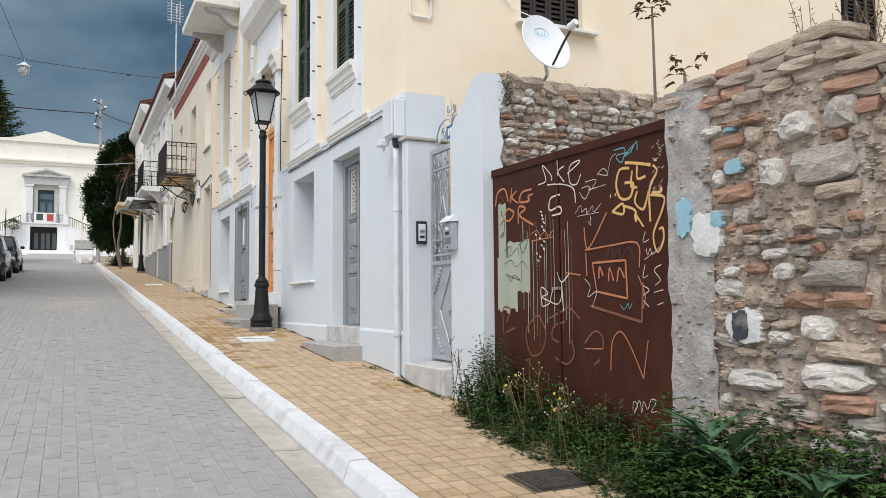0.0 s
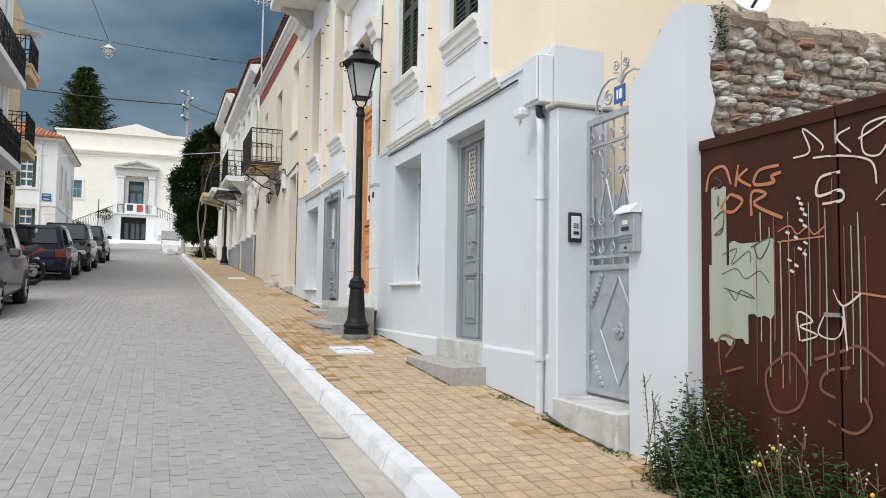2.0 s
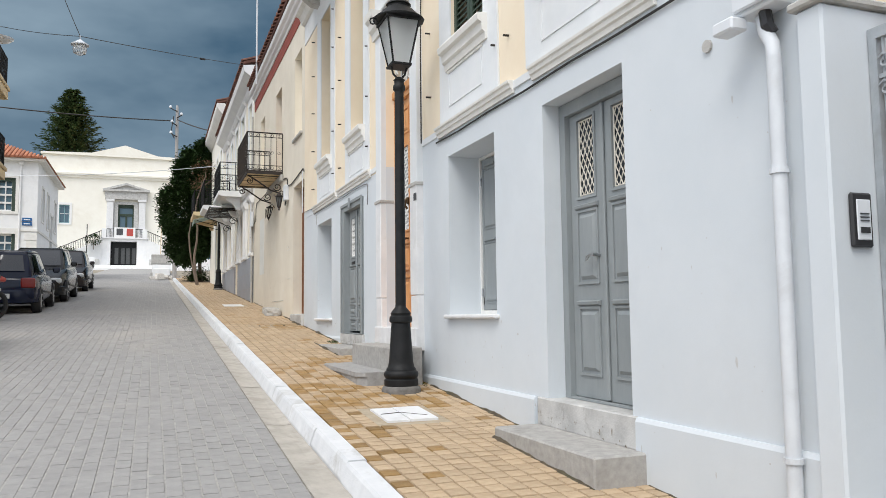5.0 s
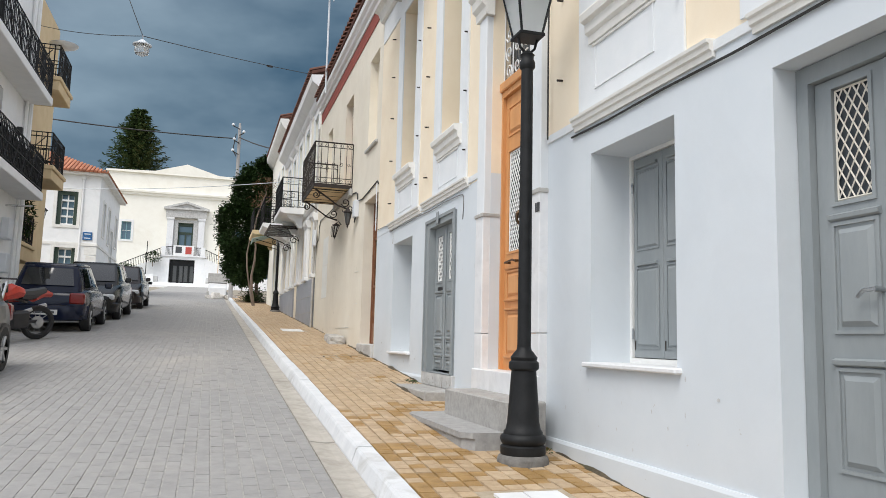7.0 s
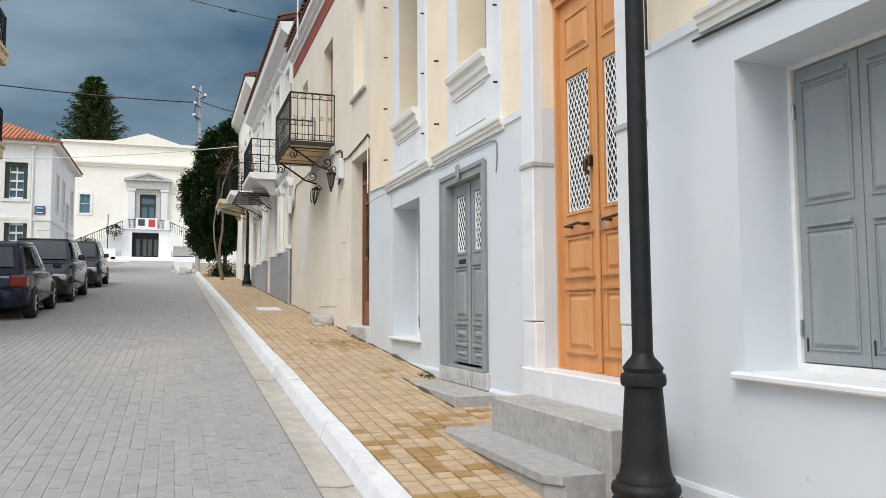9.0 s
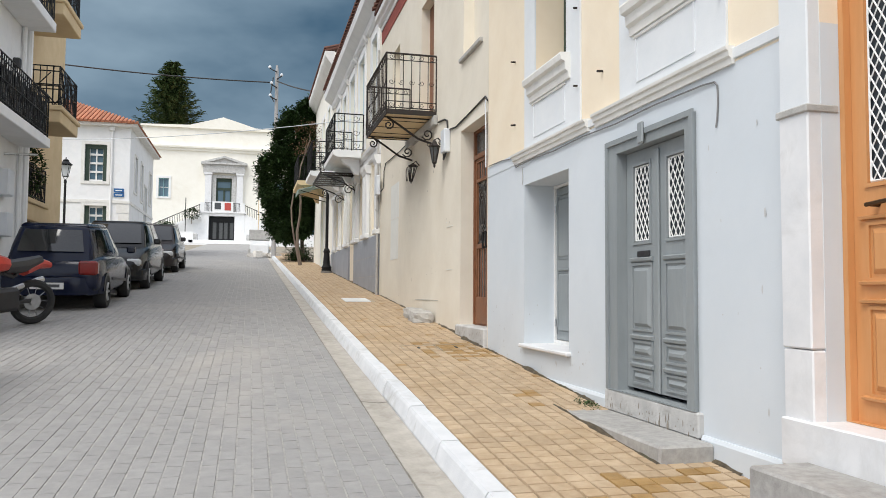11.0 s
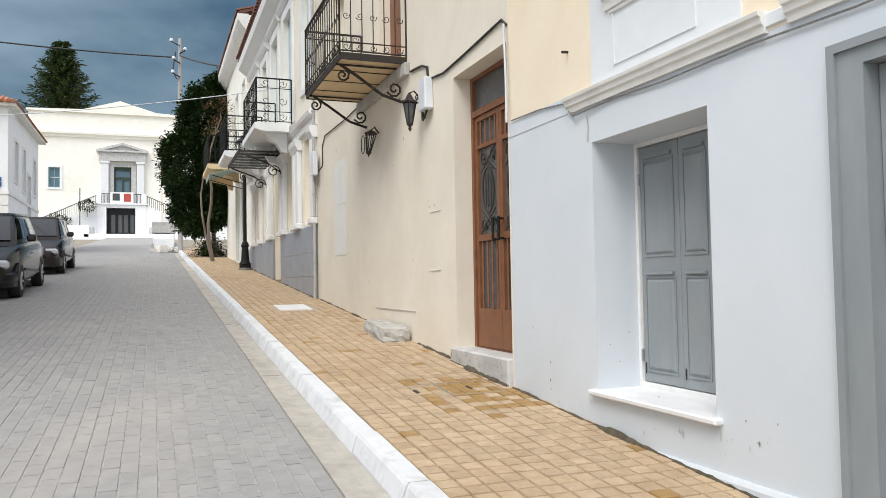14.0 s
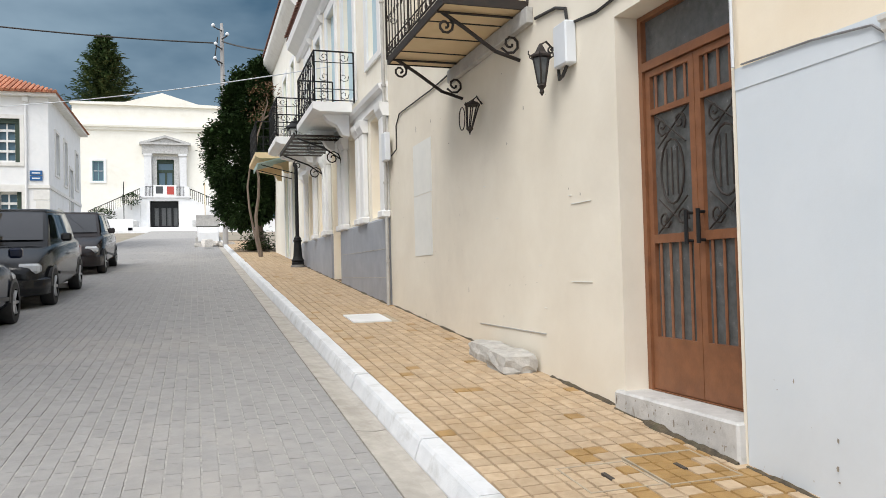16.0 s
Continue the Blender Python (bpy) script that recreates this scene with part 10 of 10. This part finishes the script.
# shrubs by the stair of the public building and in the balcony
for nm, c, s, n, lab in (("shrub", (-8.9, FY - 3.0, 9.4), (1.3, 0.8, 0.8), 500, "green shrub beside the white stair"), ("shrub", (-6.2, FY - 2.4, 11.2), (0.9, 0.5, 0.55), 260, "dark creeper on the stair railing"), ("balcony_plant", (-4.98, 31.4, 5.55), (0.28, 0.7, 0.75), 520, "dark green potted shrub on the low balcony")):
    L = Leaves(n)
    for k in range(n):
        d = Vector((L.r.gauss(0, 1), L.r.gauss(0, 1), L.r.gauss(0, 1))).normalized() * L.r.uniform(0.5, 1.05)
        L.leaf(Vector(c) + Vector((d.x * s[0], d.y * s[1], d.z * s[2])), d + L.rand_dir(0.2), Vector((0, 0, 1)), 0.30 if nm == "shrub" else 0.14, 0.14 if nm == "shrub" else 0.07)
    sh = thing(nm, (c[0], c[1], c[2] - s[2]), lab, "shrub")
    ob = new("foliage", L.mesh("foliage", M_LEAF_D))
    ob.parent, ob.matrix_parent_inverse = sh, WORLD_OF[sh.name].inverted()
    part("stem", rod(B(), (c[0], c[1], c[2] - s[2] - 0.6), c, 0.05, 0.03, 6), M_BARK, sh)

# white blocks and bags stacked at the end of the footpath
sk = thing("stacked_blocks", (0.9, 62, zp(62)), "stack of wrapped white building blocks beside the road", "building blocks")
r = random.Random(2)
for x0, x1, z0, z1, m in ((0.15, 1.45, 5.85, 6.5, M_CEMENT), (0.2, 1.4, 5.25, 5.80, M_WHITE)):
    part("wrapped_block", box(B(), x0, x1, 61.6, 62.8, z0, z1, 0.03), m, sk)
part("wrapped_block", box(B(), 0.25, 1.35, 61.0, 61.58, 4.95, 5.5, 0.03), M_WHITE, sk)
part("pallet", box(B(), 0.1, 1.5, 61.5, 62.9, 4.85, 5.24, 0.02), M_CEMENT, sk)
for k in range(9):
    rock(sk, "loose_block", M_STONE_W, (0.9 + r.uniform(-0.6, 0.8), 55 + r.uniform(-2, 3), zp(55) + r.uniform(-0.05, 0.08)), (r.uniform(0.3, 0.7), r.uniform(0.3, 0.6), r.uniform(0.15, 0.35)), r.uniform(0, 3), 0, 0, k)

# service covers: thin iron frames with paving tiles set in them
def framed_cover(x0, x1, y0, y1):
    c = thing("service_cover", ((x0 + x1) / 2, (y0 + y1) / 2, zp((y0 + y1) / 2)), "iron framed service cover filled with paving tiles", "manhole cover", "tiled service covers")
    for a, b, d, e in ((x0, x1, y0, y0 + 0.010), (x0, x1, y1 - 0.010, y1), (x0, x0 + 0.010, y0 + 0.0105, y1 - 0.0105), (x1 - 0.010, x1, y0 + 0.0105, y1 - 0.0105)):
        part("frame_bar", slope_box(B(), a, b, d, e, lambda v: zp(v) + 0.004, lambda v: zp(v) - 0.02), M_OLDCEMENT, c)
    part("lifting_slot", slope_box(B(), (x0 + x1) / 2 - 0.012, (x0 + x1) / 2 + 0.012, (y0 + y1) / 2 - 0.05, (y0 + y1) / 2 + 0.05, lambda v: zp(v) + 0.0055, lambda v: zp(v) - 0.01), M_IRONCOVER, c)


framed_cover(1.97, 2.385, 19.86, 20.25)
framed_cover(2.41, 2.86, 19.84, 20.31)

# ---------------------------------------------------------------- paving pieces, last
def tile_mesh(name, w, l, mat, seed, bev=0.003):
    r = random.Random(seed)
    bm = B()
    t = lambda: r.uniform(-0.0022, 0.0022)
    lo = [bm.verts.new((sx * w / 2, sy * l / 2, -0.012)) for sx, sy in ((-1, -1), (1, -1), (1, 1), (-1, 1))]
    hi = [bm.verts.new((sx * (w / 2 - bev), sy * (l / 2 - bev), t())) for sx, sy in ((-1, -1), (1, -1), (1, 1), (-1, 1))]
    for i in range(4):
        bm.faces.new((lo[i], lo[(i + 1) % 4], hi[(i + 1) % 4], hi[i]))
    bm.faces.new(hi)
    bmesh.ops.recalc_face_normals(bm, faces=bm.faces)
    me = bpy.data.meshes.new(name)
    bm.to_mesh(me)
    bm.free()
    me.materials.append(mat)
    return me


SLOPE = math.atan(0.0745)
TILT = Euler((SLOPE, 0, 0)).to_matrix().to_4x4()


def pave(parent, name, stuff_name, x0, cols, w, y0, y1, l, gap, gap_y, height, mat, mat_s, dark, near, seed, broken, skip):
    """Rows of tiles: those of the near stretch are pieces of their own, the rest one mesh."""
    r = random.Random(seed)
    kinds = [tile_mesh(name, w - gap, l - gap_y, mat, k) for k in range(4)]
    darks = [tile_mesh(name, w - gap, l - gap_y, M_PAVER_DARK, 9 + k) for k in range(2)] if dark else []
    verts, faces = [], []
    dv, df = [], []
    n_parts = 0
    for i in range(cols):
        x = x0 + (i + 0.5) * w
        off = (i % 2) * l / 2 if broken else 0.0
        y = y0 + off
        while y < y1:
            yc = y + l / 2
            y += l
            if skip(x, yc):
                continue
            z = height(x, yc) + r.uniform(-0.0018, 0.0018)
            isdark = dark and dark(x, yc, r)
            a = r.uniform(-0.012, 0.012)
            if near(x, yc) and n_parts < 300:
                n_parts += 1
                ob = new(name, r.choice(darks if isdark else kinds))
                ob.parent = parent
                ob.matrix_parent_inverse = WORLD_OF.get(parent.name, Matrix.Identity(4)).inverted()
                ob.matrix_basis = Matrix.Translation((x, yc, z)) @ TILT @ Euler((0, 0, a)).to_matrix().to_4x4()
            else:
                V, F = (dv, df) if isdark else (verts, faces)
                k = len(V)
                hw, hl, b = (w - gap) / 2, (l - gap_y) / 2, 0.003
                for sx, sy in ((-1, -1), (1, -1), (1, 1), (-1, 1)):
                    V.append((x + sx * hw - sy * hl * a, yc + sy * hl + sx * hw * a, z - 0.012 + sy * hl * 0.0745))
                for sx, sy in ((-1, -1), (1, -1), (1, 1), (-1, 1)):
                    V.append((x + sx * (hw - b) - sy * hl * a, yc + sy * (hl - b) + sx * hw * a, z + sy * hl * 0.0745 + r.uniform(-0.0018, 0.0018)))
                F += [(k + 4, k + 5, k + 6, k + 7)] + [(k + j, k + (j + 1) % 4, k + 4 + (j + 1) % 4, k + 4 + j) for j in range(4)]
    for V, F, m in ((verts, faces, mat_s), (dv, df, M_PAVER_DARK)):
        if V:
            me = bpy.data.meshes.new(stuff_name)
            me.from_pydata(V, [], F)
            me.materials.append(m)
            ob = new(stuff_name, me)
            ob.parent = parent
            tagged(ob, kind="stuff")


COVERS = [(2.24, 2.54, 4.09, 4.40), (2.02, 2.45, 11.08, 11.60), (2.05, 2.55, 26.2, 26.95)]


def covered(x, yy):
    return any(a - 0.055 < x < b + 0.055 and c - 0.055 < yy < d + 0.055 for a, b, c, d in COVERS)


def darkened(x, yy, r):
    """Wet and replaced tiles: scattered, in strips by the steps and before the brown door."""
    p = 0.015
    if 11.6 < yy < 15.2:
        p = 0.42 if noise.noise((x * 2.2, yy * 1.1, 3)) > -0.05 else 0.04
    if 10.6 < yy < 13.2 and x < 2.02:
        p = 0.72 if noise.noise((x * 3, yy * 1.6, 9)) > -0.15 else 0.15
    if 8.8 < yy < 10.6 and x < 1.9:
        p = 0.2
    if 19.3 < yy < 20.6 and x > 2.2:
        p = 0.7 if x > 2.4 else 0.3
    if 5.4 < yy < 7.6 and x > 2.5:
        p = 0.14
    return r.random() < p


pave(pavement, "paving_tile", "paving_tiles", 1.562, 12, 0.1205, -2.0, 60, 0.1212, 0.0095, 0.0085, lambda x, yy: zp(yy), M_PAVER, M_PAVER_S, darkened, lambda x, yy: 8.6 < yy < 11.6, 31, False, covered)
pave(road, "paving_block", "paving_blocks", -4.10, 52, 0.1012, -2.0, 70, 0.203, 0.0075, 0.003, lambda x, yy: zr(x, yy), M_SETT, M_SETT_S, None, lambda x, yy: 7.0 < yy < 12.0 and x > 0.02, 32, True, lambda x, yy: yy > 40 and x < -4)


# ---------------------------------------------------------------- dirt where walls meet the footpath, chipped plaster
def dirt_ridge(a, b, x, seed, size=1.0):
    """A low uneven line of soil and moss along a wall foot."""
    r = random.Random(seed)
    V, F = [], []
    n = int((b - a) / 0.05)
    for i in range(n + 1):
        yy = a + (b - a) * i / n
        w = size * max(0.004, 0.010 + 0.035 * noise.noise((yy * 2.2, seed, 0)) + r.uniform(-0.004, 0.006))
        h = size * max(0.003, 0.006 + 0.024 * noise.noise((yy * 2.2, seed, 0)) + r.uniform(-0.003, 0.005))
        V += [(x + 0.004, yy, zp(yy) - 0.01), (x + 0.002, yy, zp(yy) + h), (x - w * 0.5, yy, zp(yy) + h * 0.5), (x - w, yy, zp(yy) - 0.004)]
        if i:
            k = 4 * i
            F += [(k - 4 + j, k - 3 + j, k + 1 + j, k + j) for j in range(3)]
    me = bpy.data.meshes.new("wall_foot_dirt")
    me.from_pydata(V, [], F)
    me.materials.append(M_SOIL)
    tagged(new("wall_foot_dirt", me), "dark soil and moss along the wall foot", "dirt", kind="stuff")


M_SOIL = material("dark_soil_and_moss", (0.05, 0.04, 0.028), (0.12, 0.095, 0.06), 20, 0.95, 0.6, 60, stain=(0.06, 0.08, 0.03), stain_scale=3, stain_amount=0.6)
for a, b, x in ((7.72, 8.98, 2.972), (10.37, 12.7, 2.972), (15.02, 15.29, 2.972), (16.96, 19.95, 2.972), (21.31, 22.4, 3.0), (24.1, 27.85, 3.0), (28.0, 38.1, 2.95), (9.0, 10.36, 2.62), (15.3, 16.95, 2.60), (19.99, 21.3, 2.95), (6.66, 7.54, 2.88)):
    dirt_ridge(a, b, x, int(a * 10), 2.4 if a == 19.99 else 1.8 if a > 16 else 1.4)


def chips(parent, x, spots, seed, mat):
    """Small flaked spots and short scratches on a wall that faces the street."""
    r = random.Random(seed)
    V, F = [], []
    for k in range(spots[0]):
        yy, z = r.uniform(spots[1], spots[2]), r.uniform(spots[3], spots[4])
        n, s = 7, r.uniform(0.003, 0.010) * (1.8 if r.random() < 0.08 else 1)
        st = r.choice((1, 1, 1, 3, 5))
        q = len(V)
        V.append((x, yy, z))
        for j in range(n):
            a = 2 * math.pi * j / n
            V.append((x, yy + s * r.uniform(0.5, 1.1) * math.cos(a), z + s * st * r.uniform(0.4, 0.8) * math.sin(a)))
        F += [(q, q + 1 + j, q + 1 + (j + 1) % n) for j in range(n)]
    me = bpy.data.meshes.new("plaster_chips")
    me.from_pydata(V, [], F)
    me.materials.append(mat)
    ob = new("plaster_chips", me)
    ob.parent, ob.matrix_parent_inverse = parent, WORLD_OF[parent.name].inverted()
    tagged(ob, kind="stuff")


M_CHIPGREY = material("bared_grey_plaster", (0.50, 0.51, 0.51), (0.58, 0.585, 0.58), 30, 0.95, 0.2, 90)
M_CHIPDARK = material("bared_dark_plaster", (0.24, 0.21, 0.17), (0.36, 0.33, 0.28), 30, 0.95, 0.2, 90)
chips(H1, 2.9965, (22, 10.45, 12.85, 1.55, 2.1), 3, M_CHIPGREY)
chips(H1, 2.9965, (16, 7.8, 9.0, 1.55, 3.4), 4, M_CHIPGREY)
chips(H1, 2.9965, (40, 17.0, 19.9, 1.85, 2.05), 5, M_CHIPGREY)
chips(H1, 2.9965, (12, 14.8, 15.4, 1.8, 3.7), 6, M_CHIPGREY)
chips(H1, 2.9695, (24, 7.9, 12.8, 1.15, 1.45), 7, M_CHIPGREY)
chips(H2, 2.9965, (45, 21.4, 27.6, 2.3, 5.0), 8, M_CHIPDARK)
chips(d1, 2.9725, (40, 9.12, 10.34, 1.305, 1.40), 9, M_CHIPDARK)
chips(d4, 2.9475, (60, 20.02, 21.27, 1.97, 2.14), 11, M_CHIPDARK)
chips(H1, 2.9960, (16, 17.1, 19.9, 1.9, 2.5), 12, M_CHIPDARK)
chips(d2, 2.9575, (50, 15.47, 16.74, 1.705, 1.80), 10, M_CHIPDARK)
